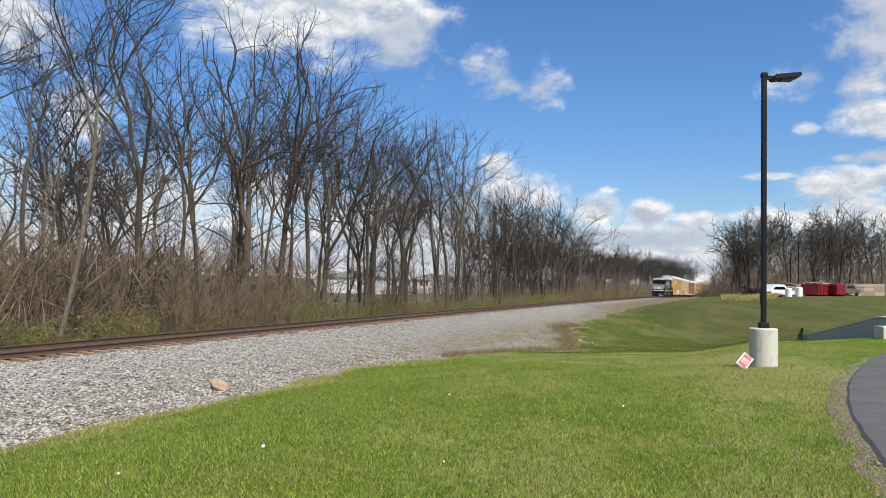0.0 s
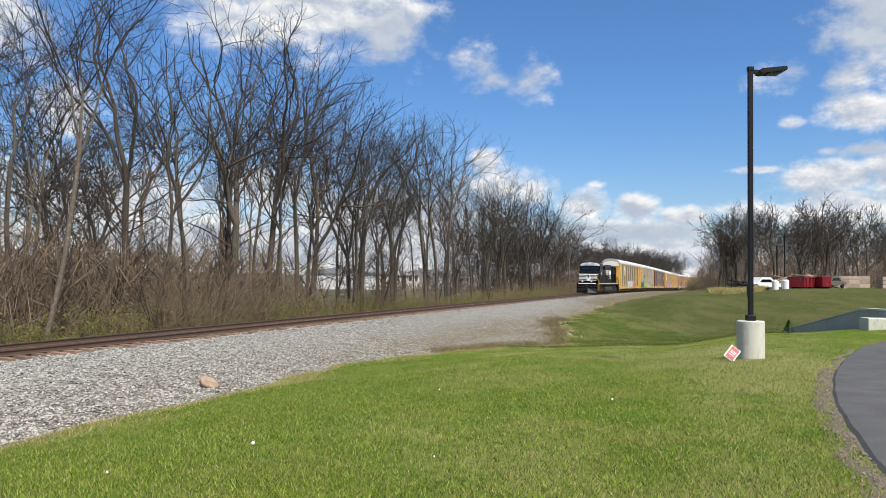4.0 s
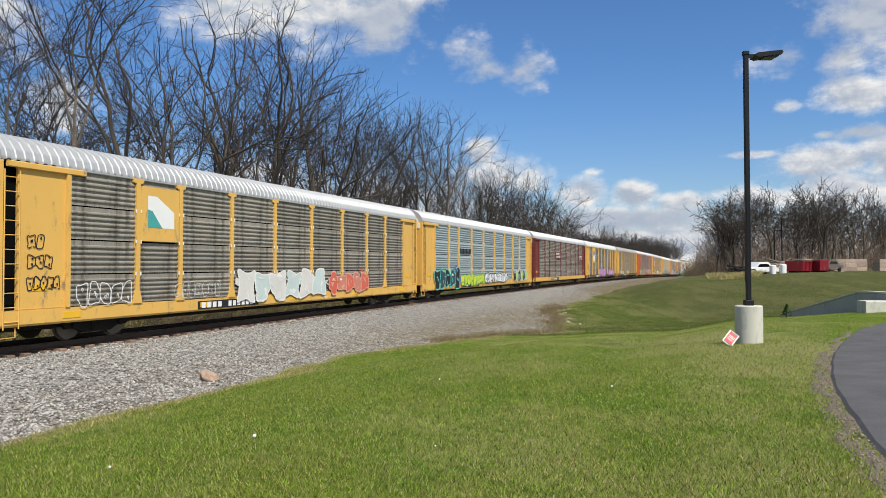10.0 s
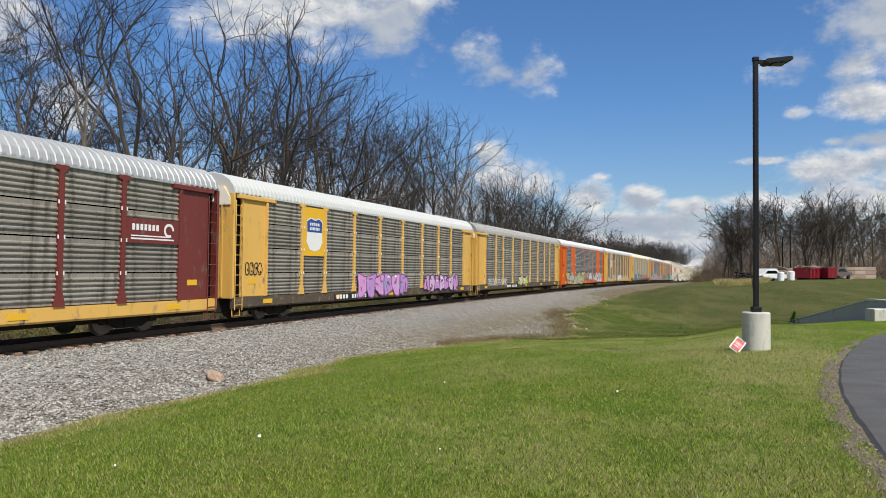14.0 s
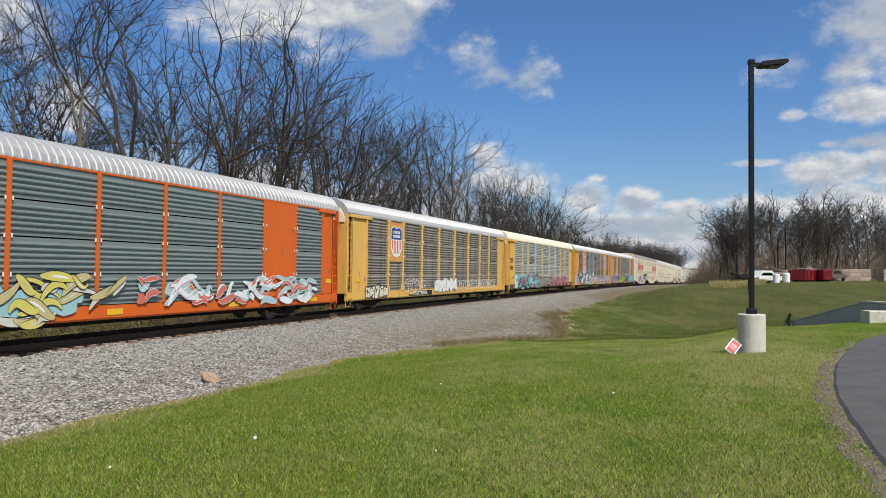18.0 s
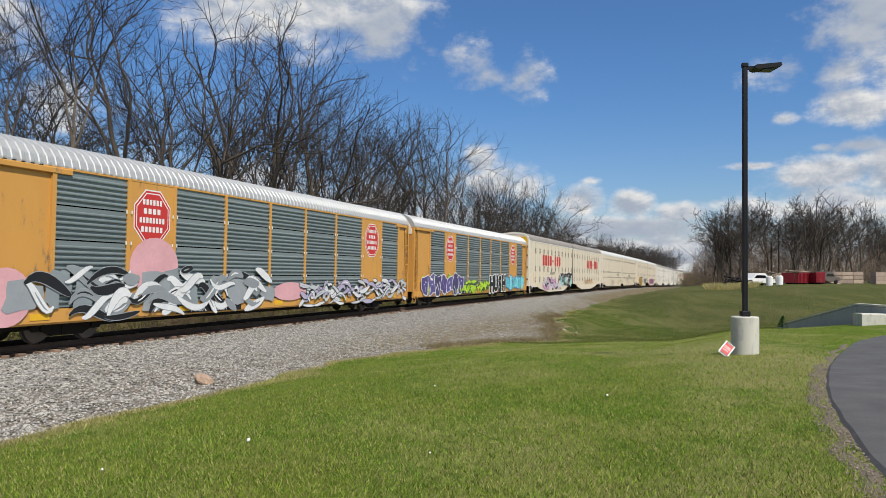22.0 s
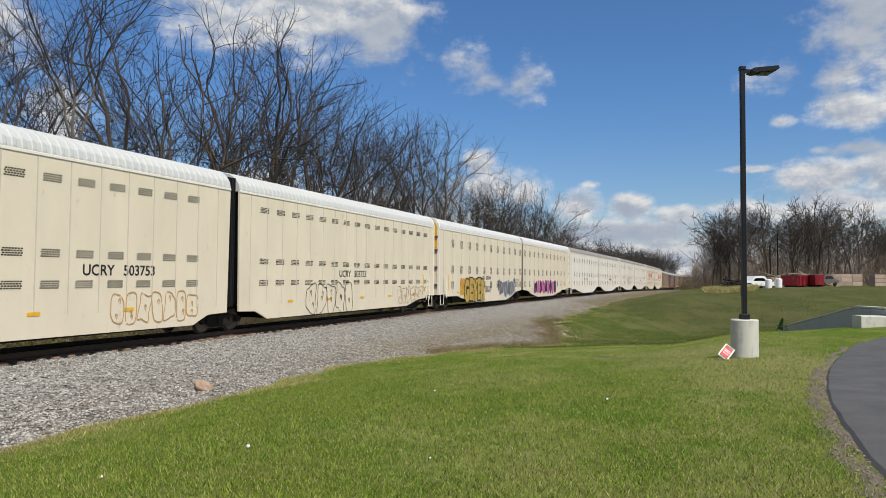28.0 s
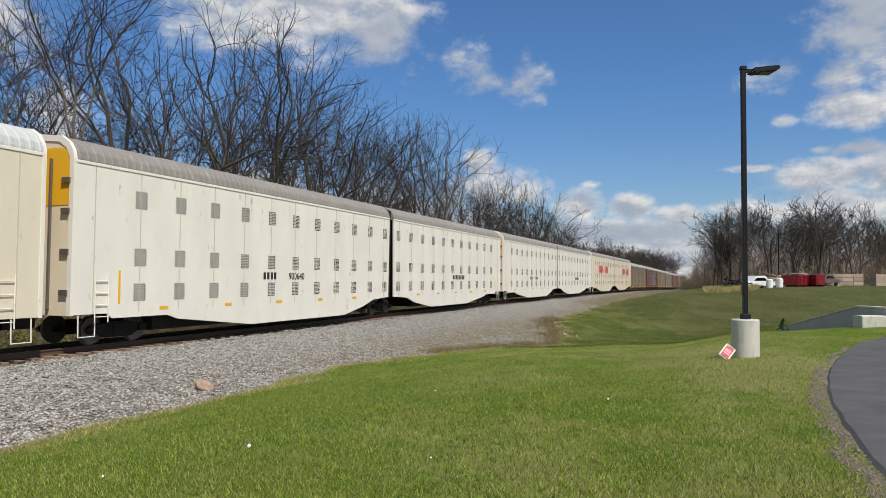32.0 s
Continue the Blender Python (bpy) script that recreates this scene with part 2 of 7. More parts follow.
def stone_bed():
    """Packed crushed stone: every cell its own grey, dirtier towards the foot of the slope."""
    m = bpy.data.materials.new("ballast_bed")
    m.use_nodes = True
    n = Nodes(m.node_tree)
    co = n.add("ShaderNodeTexCoord").outputs["Object"]
    vo = n.add("ShaderNodeTexVoronoi", Vector=co, Scale=17.0, Randomness=1.0)
    tone = n.add("ShaderNodeSeparateColor", Color=vo.outputs["Color"]).outputs[0]
    col = n.mix(tone, (0.030, 0.028, 0.025), (0.42, 0.40, 0.355))
    xyz = n.add("ShaderNodeSeparateXYZ", Vector=co)
    off = n.math("ADD", n.math("MULTIPLY", xyz.outputs[0], 0.931), n.math("MULTIPLY", xyz.outputs[1], -0.365))
    foot = n.ramp(n.math("ADD", off, n.math("MULTIPLY", n.noise(co, 0.9, 4.0), 3.0)), -14.2, -10.4)
    col = n.mix(n.math("MULTIPLY", foot, 0.75), col, n.mix(tone, (0.070, 0.056, 0.042), (0.28, 0.235, 0.18)))
    litter = n.math("MULTIPLY", n.ramp(n.math("ADD", xyz.outputs[1], n.math("MULTIPLY", n.noise(co, 0.5, 5.0), 10.0)), 28.0, 36.0), foot)
    col = n.mix(n.math("MULTIPLY", litter, 0.8), col, n.mix(tone, (0.075, 0.058, 0.030), (0.25, 0.20, 0.11)))
    bs = n.add("ShaderNodeBsdfPrincipled", Base_Color=col, Roughness=0.95)
    n.put(bs.inputs["Specular IOR Level"], 0.15)
    bp = n.add("ShaderNodeBump", Strength=1.0, Distance=0.05, Height=n.math("SUBTRACT", 1.0, vo.outputs["Distance"]))
    n.put(bs.inputs["Normal"], bp.outputs[0])
    n.add("ShaderNodeOutputMaterial", Surface=bs.outputs[0])
    return m


LAWN = lawn_material()
BLADE = leafy("grass_blade", (0.225, 0.30, 0.045), 0.65)
DRYBLADE = leafy("dry_blade", (0.42, 0.365, 0.155), 0.45)
WEED = leafy("trackside_weed", (0.115, 0.10, 0.048), 0.5)
BUD = leafy("young_leaf", (0.20, 0.21, 0.05), 0.5)
FLOOR = surf("woodland_floor", (0.105, 0.085, 0.055), 0.95, var=0.5, scale=1.2, fine=18, bump=0.6, dist=0.06, dirt=(0.085, 0.095, 0.03), dirt_amount=0.5)
FIELD = surf("far_field", (0.09, 0.10, 0.05), 0.95, var=0.4, scale=0.05, fine=1.0, bump=0.0)
BALLAST = stone_bed()
STONE = surf("ballast_stone", (0.315, 0.298, 0.262), 0.9, var=0.3, scale=6.0, fine=50, bump=0.2, island=0.5, dirt=(0.26, 0.225, 0.18), dirt_amount=0.3)
DEBRIS = surf("pale_rubble", (0.36, 0.31, 0.22), 0.9, var=0.3, scale=6.0, fine=50, island=0.4)
ASPHALT = surf("asphalt", (0.094, 0.091, 0.088), 0.92, var=0.45, scale=1.6, fine=70, bump=0.8, spec=0.2, dist=0.008, dirt=(0.12, 0.12, 0.12), dirt_amount=0.15)
GRAVEL = surf("brown_gravel", (0.22, 0.175, 0.135), 0.9, var=0.3, scale=6.0, fine=50, island=0.5)
SOIL = surf("bare_soil", (0.135, 0.105, 0.075), 0.95, var=0.4, scale=3.0, fine=30, bump=0.6, dist=0.03, dirt=(0.13, 0.15, 0.05), dirt_amount=0.3)
RUST = surf("rusty_rail", (0.085, 0.050, 0.032), 0.75, var=0.35, scale=3, fine=60, bump=0.2)
RAILTOP = surf("polished_rail", (0.42, 0.40, 0.38), 0.28, 1.0, var=0.1, scale=3, fine=60, bump=0.05)
TIE = surf("weathered_tie", (0.21, 0.135, 0.092), 0.9, var=0.4, scale=4, fine=40, bump=0.5, rand=0.25)
CONCRETE = surf("concrete", (0.52, 0.50, 0.42), 0.85, var=0.13, scale=2.5, fine=55, bump=0.25, dirt=(0.38, 0.37, 0.33), dirt_amount=0.3, streak=0.3)
BLACK = surf("black_metal", (0.012, 0.012, 0.014), 0.45, 0.0, spec=0.2, var=0.2, scale=4, fine=50, bump=0.05)
BARK = surf("bark", (0.150, 0.114, 0.080), 0.92, var=0.35, scale=2.5, fine=24, bump=0.5, dist=0.02, rand=0.3, dirt=(0.20, 0.19, 0.16), dirt_amount=0.35)
BARKD = surf("dark_bark", (0.080, 0.062, 0.046), 0.92, var=0.35, scale=2.5, fine=24, bump=0.5, dist=0.02, rand=0.25)
TWIG = surf("twigs", (0.036, 0.028, 0.021), 0.9, var=0.3, scale=1.5, fine=12, bump=0.0, rand=0.3)
FARTWIG = surf("far_twigs", (0.125, 0.088, 0.056), 0.9, var=0.35, scale=0.5, fine=6, bump=0.0, island=0.4)
BRUSHTWIG = surf("brush_twigs", (0.165, 0.118, 0.072), 0.9, var=0.35, scale=1.5, fine=12, bump=0.0, rand=0.3)


# ---- mesh building ----
class Shape:
    """Collects vertices and faces of one mesh."""

    def __init__(self):
        self.v, self.f = [], []

    def quad(self, *pts):
        i = len(self.v)
        self.v += [tuple(p) for p in pts]
        self.f.append(tuple(range(i, i + len(pts))))
        return self

    def box(self, x0, x1, y0, y1, z0, z1):
        i = len(self.v)
        self.v += [(x, y, z) for z in (z0, z1) for x, y in ((x0, y0), (x1, y0), (x1, y1), (x0, y1))]
        self.f += [tuple(i + k for k in f) for f in ((3, 2, 1, 0), (4, 5, 6, 7), (0, 1, 5, 4), (1, 2, 6, 5), (2, 3, 7, 6), (3, 0, 4, 7))]
        return self

    def chamfer(self, x0, x1, y0, y1, z0, z1, c=0.02):
        """A box whose edges are cut off."""
        return self.prism([(y0 + c, z0), (y1 - c, z0), (y1, z0 + c), (y1, z1 - c), (y1 - c, z1), (y0 + c, z1), (y0, z1 - c), (y0, z0 + c)], x0, x1)

    def prism(self, profile, x0, x1, axis="x"):
        """A profile in (y, z), drawn along x; axis y: profile in (x, z); axis z: profile in (x, y)."""
        i, k = len(self.v), len(profile)
        put = {"x": lambda a, b, t: (t, a, b), "y": lambda a, b, t: (a, t, b), "z": lambda a, b, t: (a, b, t)}[axis]
        self.v += [put(a, b, t) for t in (x0, x1) for a, b in profile]
        self.f += [tuple(i + j for j in range(k)), tuple(i + k + j for j in reversed(range(k)))]
        self.f += [(i + j, i + k + j, i + k + (j + 1) % k, i + (j + 1) % k) for j in range(k)]
        return self

    def tube(self, pts, radii, sides=6, cap=True):
        pts = [Vector(p) for p in pts]
        if not isinstance(radii, (list, tuple)):
            radii = [radii] * len(pts)
        start = len(self.v)
        for k, (p, r) in enumerate(zip(pts, radii)):
            d = (pts[min(k + 1, len(pts) - 1)] - pts[max(k - 1, 0)]).normalized()
            a = d.orthogonal().normalized() if abs(d.z) > 0.9 else d.cross(Vector((0, 0, 1))).normalized()
            b = d.cross(a)
            for j in range(sides):
                w = 2 * math.pi * j / sides
                self.v.append(tuple(p + r * (math.cos(w) * a + math.sin(w) * b)))
        for k in range(len(pts) - 1):
            for j in range(sides):
                p, q = start + k * sides + j, start + k * sides + (j + 1) % sides
                self.f.append((p, q, q + sides, p + sides))
        if cap:
            self.f.append(tuple(start + j for j in reversed(range(sides))))
            self.f.append(tuple(start + (len(pts) - 1) * sides + j for j in range(sides)))
        return self

    def disc(self, c, r0, r1, half, sides=18, axis=1):
        """A wheel-like drum round the y axis."""
        return self.tube([Vector(c) + Vector((0, -half, 0)), Vector(c) + Vector((0, half, 0))], [r0, r1], sides)

    def mesh(self, name, *mats, smooth=False):
        me = bpy.data.meshes.new(name)
        me.from_pydata(self.v, [], self.f)
        for m in mats:
            me.materials.append(m)
        if smooth:
            me.polygons.foreach_set("use_smooth", [True] * len(me.polygons))
        me.update()
        return me


def part(name, shape, material, parent, label="", at=None, smooth=False):
    """One mesh object under a thing or a part."""
    me = shape if isinstance(shape, bpy.types.Mesh) else shape.mesh(name, material, smooth=smooth)
    ob = new(name, me)
    if parent is not None:
        ob.parent = parent
    if at is not None:
        ob.location = at
    return tagged(ob, label) if label else ob


def outward(me):
    """Turns all faces of a closed mesh outwards."""
    bm = bmesh.new()
    bm.from_mesh(me)
    bmesh.ops.recalc_face_normals(bm, faces=bm.faces)
    bm.to_mesh(me)
    bm.free()
    return me


def thing(name, label, category, group="", m=None):
    ob = new(name)
    ob.empty_display_size = 0.3
    if m is not None:
        ob.matrix_basis = m
    return tagged(ob, label, category, group)


# ---- the track in plan ----
S = np.arange(-520.0, 1300.0, 0.5)
sig = np.clip(S, -20, 260) / 1000
HEAD = 0.3662 + 0.5228 * sig - 2.5436 * sig ** 2 + 3.7165 * sig ** 3      # heading from +y towards +x
mid = (HEAD[1:] + HEAD[:-1]) / 2
PX = np.concatenate([[0], np.cumsum(0.5 * np.sin(mid))])
PY = np.concatenate([[0], np.cumsum(0.5 * np.cos(mid))])
i0 = int(np.argmin(np.abs(S)))
PX += -PX[i0] - 18.896 * math.cos(0.3662)
PY += -PY[i0] + 18.896 * math.sin(0.3662)


def on_track(s, u=0.0):
    """Plan position at s metres along the track and u metres towards the camera's side, with the heading."""
    x, y, h = np.interp(s, S, PX), np.interp(s, S, PY), np.interp(s, S, HEAD)
    return x + u * np.cos(h), y - u * np.sin(h), h


def along(x, y):
    """s and u of plan positions."""
    x, y = np.atleast_1d(np.asarray(x, float)), np.atleast_1d(np.asarray(y, float))
    s = (x - PX[i0]) * math.sin(0.375) + (y - PY[i0]) * math.cos(0.375)
    for _ in range(4):
        cx, cy, h = on_track(s)
        s = np.clip(s + (x - cx) * np.sin(h) + (y - cy) * np.cos(h), S[0], S[-1])
    cx, cy, h = on_track(s)
    return s, (x - cx) * np.cos(h) - (y - cy) * np.sin(h)


def step(a, b, t):
    t = np.clip((t - a) / (b - a), 0, 1)
    return t * t * (3 - 2 * t)


def fall(s):
    t = np.clip((s - 9) / 43, 0, 1)
    return 0.35 * t + 0.65 * t * t * (3 - 2 * t)


def grade(s):
    """The railway falls away a little in the distance."""
    k = np.clip(s, 0, 200)
    return -1.0e-7 * k ** 3 - 0.012 * np.clip(s - 200, 0, 80)


def height(x, y):
    """Height of the ground; the rail heads are at zero."""
    s, u = along(x, y)
    toe = -0.75 - 0.75 * step(15, 42, s) + 0.95 * step(60, 95, s)
    near = toe + (0.62 - toe) * step(5.5, 16.5, u) * 0.94 + 0.035 * np.clip(u - 16.5, 0, 4)
    valley = -1.75 + 0.9 * step(16, 27, u)
    mound = toe + (0.42 - toe) * step(7, 15, u) + 0.85 * step(18, 29, u)
    z = near + (valley - near) * fall(s - 8 * step(16.5, 21, u)) * step(6, 12, u)
    z = z + (mound - z) * step(54, 90, s)
    bed = -0.42 + (toe + 0.42) * np.clip((u - 1.6) / 5.6, 0, 1)
    z = np.where(u < 7.2, np.where(u > 1.6, bed, -0.42), z)
    left = -0.42 - 0.75 * step(-2.2, -5.5, u) + 0.3 * step(-9, -20, u)
    z = np.where(u < -2.2, left, z)
    z = z + grade(s) * step(15, 6, u)
    return z - 0.11 * np.exp(-((x - 6.6) ** 2 + (y - 15.3) ** 2) / 11) + 0.26 * np.exp(-((x - 18) ** 2 + (y - 27) ** 2) / 9)


def z_at(x, y):
    return float(height(x, y)[0])


# ---- ground ----
def grid_mesh(name, xs, ys, z, mats, pick=None):
    nx, ny = len(xs), len(ys)
    X, Y = np.meshgrid(xs, ys)
    Z = z(X.ravel(), Y.ravel())
    v = np.stack([X.ravel(), Y.ravel(), Z], 1)
    a = (np.arange(ny - 1)[:, None] * nx + np.arange(nx - 1)[None]).ravel()
    f = np.stack([a, a + 1, a + nx + 1, a + nx], 1)
    me = bpy.data.meshes.new(name)
    me.from_pydata(v.tolist(), [], f.tolist())
    for m in mats:
        me.materials.append(m)
    me.polygons.foreach_set("use_smooth", np.ones(len(f), bool))
    if pick is not None:
        c = v[f].mean(1)
        me.polygons.foreach_set("material_index", pick(c[:, 0], c[:, 1]).astype(np.int32))
    me.update()
    return me


def spread(near0, near1, dn, far0, far1, k=1.22):
    """Lines close together in the middle and wider and wider outwards."""
    mid = list(np.arange(near0, near1 + 1e-6, dn))
    lo, hi, d = [], [], dn
    x = near1
    while x < far1:
        d *= k
        x += d
        hi.append(min(x, far1))
    d, x = dn, near0
    while x > far0:
        d *= k
        x -= d
        lo.append(max(x, far0))
    return np.array(lo[::-1] + mid + hi)


def ground_z(x, y):
    z = height(x, y)
    s, u = along(x, y)
    soft = 0.035 * np.sin(x * 0.9 + 1.3 * np.sin(y * 0.4)) * np.sin(y * 0.7 + 0.6 * np.sin(x * 0.5))
    far = np.clip((np.hypot(x, y) - 150) / 600, 0, 1)
    return (z + soft * (np.abs(u - 3) > 4)) * (1 - far) + -1.0 * far


def ground_pick(x, y):
    s, u = along(x, y)
    d = np.hypot(x, y)
    return np.where(d > 260, 2, np.where(u < -2.0 + 0.3 * np.sin(s * 2.1), 1, np.where((s > 150) & (u < 40), 1, 0)))


ground = tagged(new("ground", grid_mesh("ground", spread(-45, 45, 0.45, -2400, 2400), spread(-6, 105, 0.45, -2400, 2400), ground_z, [LAWN, FLOOR, FIELD], ground_pick)),
                "green lawn with dry patches, sloping to a swale", "lawn", kind="structure")


def strip(name, label, category, mat, s0, s1, ds, us, z, kind="structure"):
    ss = np.arange(s0, s1 + 1e-6, ds)
    A, U = np.meshgrid(us, ss)
    A, U = A.ravel(), U.ravel()
    x, y, _ = on_track(U, A)
    v = np.stack([x, y, z(U, A, x, y)], 1)
    nx = len(us)
    a = (np.arange(len(ss) - 1)[:, None] * nx + np.arange(nx - 1)[None]).ravel()
    f = np.stack([a, a + 1, a + nx + 1, a + nx], 1)
    me = bpy.data.meshes.new(name)
    me.from_pydata(v.tolist(), [], f.tolist())
    me.materials.append(mat)
    me.polygons.foreach_set("use_smooth", np.ones(len(f), bool))
    me.update()
    return tagged(new(name, me), label, category, kind=kind)


def toe_u(s):
    return 7.8 + 0.3 * np.sin(s * 0.55) + 0.2 * np.sin(s * 1.7 + 1) + 0.9 * step(19, 10, s) + 2.9 * step(25, 37, s) - 4.4 * step(38, 60, s) + 1.0 * step(66, 90, s)


def bed_z(s, u, x, y):
    """Top of the ballast: level round the ties, then a long slope to its toe."""
    top = grade(s) - 0.245 - 0.02 * np.sin(s * 3.1 + u * 2)
    slope = height(x, y) + 0.16 * np.clip((toe_u(s) - u) / 1.2, -0.8, 1)
    w = step(1.25, 2.3, np.abs(u))
    side = np.where(u > 0, slope, grade(s) - 0.20 - 0.55 * np.clip((-u - 1.5) / 1.6, 0, 1.4))
    return top * (1 - w) + side * w + 0.02 * np.sin(s * 5 + 3 * u) * np.sin(u * 6)


ballast = strip("ballast_bed", "grey crushed stone railway ballast bed", "ballast", BALLAST, -40, 420, 0.5, [-3.2, -2.5, -2, -1.5, -1.2, -0.75, 0, 0.75, 1.2, 1.5, 1.9, 2.4, 3, 3.6, 4.2, 4.8, 5.4, 6, 6.5, 7, 7.5, 8, 8.5, 9, 9.5, 10, 10.6, 11.2, 12], bed_z)


def scatter_stones(name, label, count, where, size, mat, seed, lift=0.3):
    """Loose angular stones, joined."""
    rng = np.random.default_rng(seed)
    x, y, z = where(rng, count)
    r = size[0] + (size[1] - size[0]) * rng.random(len(x)) ** 1.6
    base = np.array([(1, 0, 0), (-1, 0, 0), (0, 1, 0), (0, -1, 0), (0, 0, 1), (0, 0, -1)], float)
    tri = np.array([(0, 2, 4), (2, 1, 4), (1, 3, 4), (3, 0, 4), (2, 0, 5), (1, 2, 5), (3, 1, 5), (0, 3, 5)])
    v = base[None] * (0.65 + 0.7 * rng.random((len(x), 6, 1))) + 0.35 * (rng.random((len(x), 6, 3)) - 0.5)
    ang = rng.random(len(x)) * 6.283
    c, s = np.cos(ang)[:, None], np.sin(ang)[:, None]
    vx, vy, vz = v[..., 0] * c - v[..., 1] * s, v[..., 0] * s + v[..., 1] * c, v[..., 2] * 0.75
    v = np.stack([vx, vy, vz], 2) * r[:, None, None] + np.stack([x, y, z + lift * r], 1)[:, None]
    f = (tri[None] + 6 * np.arange(len(x))[:, None, None]).reshape(-1, 3)
    me = bpy.data.meshes.new(name)
    me.from_pydata(v.reshape(-1, 3).tolist(), [], f.tolist())
    me.materials.append(mat)
    me.update()
    return tagged(new(name, me), label, "stones", kind="stuff")


def on_bed(s_lo, s_hi, u_lo, bias):
    def where(rng, n):
        s = s_lo + (s_hi - s_lo) * rng.random(n) ** bias
        u = u_lo + (toe_u(s) + 0.35 - u_lo) * rng.random(n)
        x, y, _ = on_track(s, u)
        return x, y, bed_z(s, u, x, y)
    return where


scatter_stones("ballast_stones", "loose grey angular ballast stones", 85000, on_bed(4, 80, 1.3, 2.1), (0.013, 0.040), STONE, 3)
scatter_stones("track_stones", "grey ballast stones between the ties", 3500, lambda rng, n: (lambda s, u: (*on_track(s, u)[:2], bed_z(s, u, *on_track(s, u)[:2])))(5 + 60 * rng.random(n), -1.6 + 3.0 * rng.random(n)), (0.025, 0.05), STONE, 4)


def near_rubble(rng, n):
    s = 44 + 16 * rng.random(n)
    u = toe_u(s) + 0.6 * rng.standard_normal(n)
    x, y, _ = on_track(s, u)
    return x, y, height(x, y)


scatter_stones("pale_rubble", "pale broken stones at the foot of the ballast", 420, near_rubble, (0.03, 0.11), DEBRIS, 6, 0.2)

# rails and ties
track = tagged(new("railway_track"), "rusty single railway track on wooden ties", "railway track", kind="structure")
RAIL = [(-0.070, -0.172), (0.070, -0.172), (0.070, -0.158), (0.012, -0.140), (0.010, -0.045), (0.036, -0.036), (0.036, -0.006), (0.030, 0.0), (-0.030, 0.0), (-0.036, -0.006), (-0.036, -0.036), (-0.010, -0.045), (-0.012, -0.140), (-0.070, -0.158)]
for side in (-1, 1):
    sh, ss = Shape(), np.arange(-60, 420.1, 4.0)
    k = len(RAIL)
    for s in ss:
        for a, b in RAIL:
            x, y, _ = on_track(s, side * 0.7525 + a)
            sh.v.append((float(x), float(y), b + float(grade(s))))
    for i in range(len(ss) - 1):
        for j in range(k):
            p, q = i * k + j, i * k + (j + 1) % k
            sh.f.append((p, q, q + k, p + k))
    me = sh.mesh("rail", RUST, RAILTOP)
    top = np.array([1 if (i % k) == 7 else 0 for i in range(len(sh.f))], np.int32)
    me.polygons.foreach_set("material_index", top)
    part("rail", me, None, track, "rusty steel rail with a polished top")
tie_mesh = Shape().chamfer(-0.115, 0.115, -1.3, 1.3, -0.36, -0.172, 0.015).mesh("tie", TIE)
plate_mesh = Shape().box(-0.09, 0.09, -0.15, 0.15, -0.185, -0.160).mesh("tie_plate", RUST)
for i in range(280):
    s = -8 + 0.53 * i
    x, y, h = on_track(s)
    t = part("tie", tie_mesh, None, track)
    t.matrix_basis = pose(float(x), float(y), float(grade(s)) + 0.004 * math.sin(i * 7.3), 0, 0, 90 - math.degrees(h) + 1.2 * math.sin(i * 3.7)) @ Matrix.Translation((0, 0.05 * math.sin(i * 5.1), 0))


# path of asphalt with a bare shoulder
def way_edge(t):
    """Left edge of the asphalt path, t along it."""
    x = 1.855 + 0.217 * t + 0.016 * t ** 2
    return x, t


def ribbon(name, label, category, mat, t0, t1, offs, zs, dt=0.5, wig=0.0):
    sh = Shape()
    ts = np.arange(t0, t1 + 1e-6, dt)
    for t in ts:
        x, y = way_edge(t)
        x2, y2 = way_edge(t + 0.05)
        d = math.hypot(x2 - x, y2 - y)
        nx, ny = (y2 - y) / d, -(x2 - x) / d
        for o, dz in zip(offs, zs):
            k = o + wig * (math.sin(t * 1.9) * 0.6 + math.sin(t * 4.7 + 1)) * (o < 0.1)
            px, py = x + nx * k, y + ny * k
            sh.v.append((px, py, float(ground_z(np.array([px]), np.array([py]))[0]) + dz))
    k = len(offs)
    sh.f = [(i * k + j, i * k + j + 1, (i + 1) * k + j + 1, (i + 1) * k + j) for i in range(len(ts) - 1) for j in range(k - 1)]
    return tagged(new(name, sh.mesh(name, mat, smooth=False)), label, category, kind="structure")


ribbon("path_shoulder", "bare gravelly soil along the path's edge", "soil", SOIL, -3, 17, [-0.34, -0.14, 0.15], [-0.03, 0.012, -0.03], 0.4, 0.09)
ribbon("asphalt_path", "dark grey asphalt path curving across the lawn", "path", ASPHALT, -4, 40, [-0.06, 0.02, 0.8, 1.6, 2.4, 3.2, 4.2], [-0.03, 0.03, 0.045, 0.05, 0.045, 0.035, -0.05], 0.5, 0.012)


def shoulder(rng, n):
    t = 2 + 11 * rng.random(n)
    x, y = way_edge(t)
    x = x - 0.03 - 0.28 * rng.random(n) ** 1.4
    return x, y, ground_z(x, y) + 0.01


scatter_stones("shoulder_gravel", "small brown gravel beside the path", 2600, shoulder, (0.004, 0.014), GRAVEL, 9, 0.3)


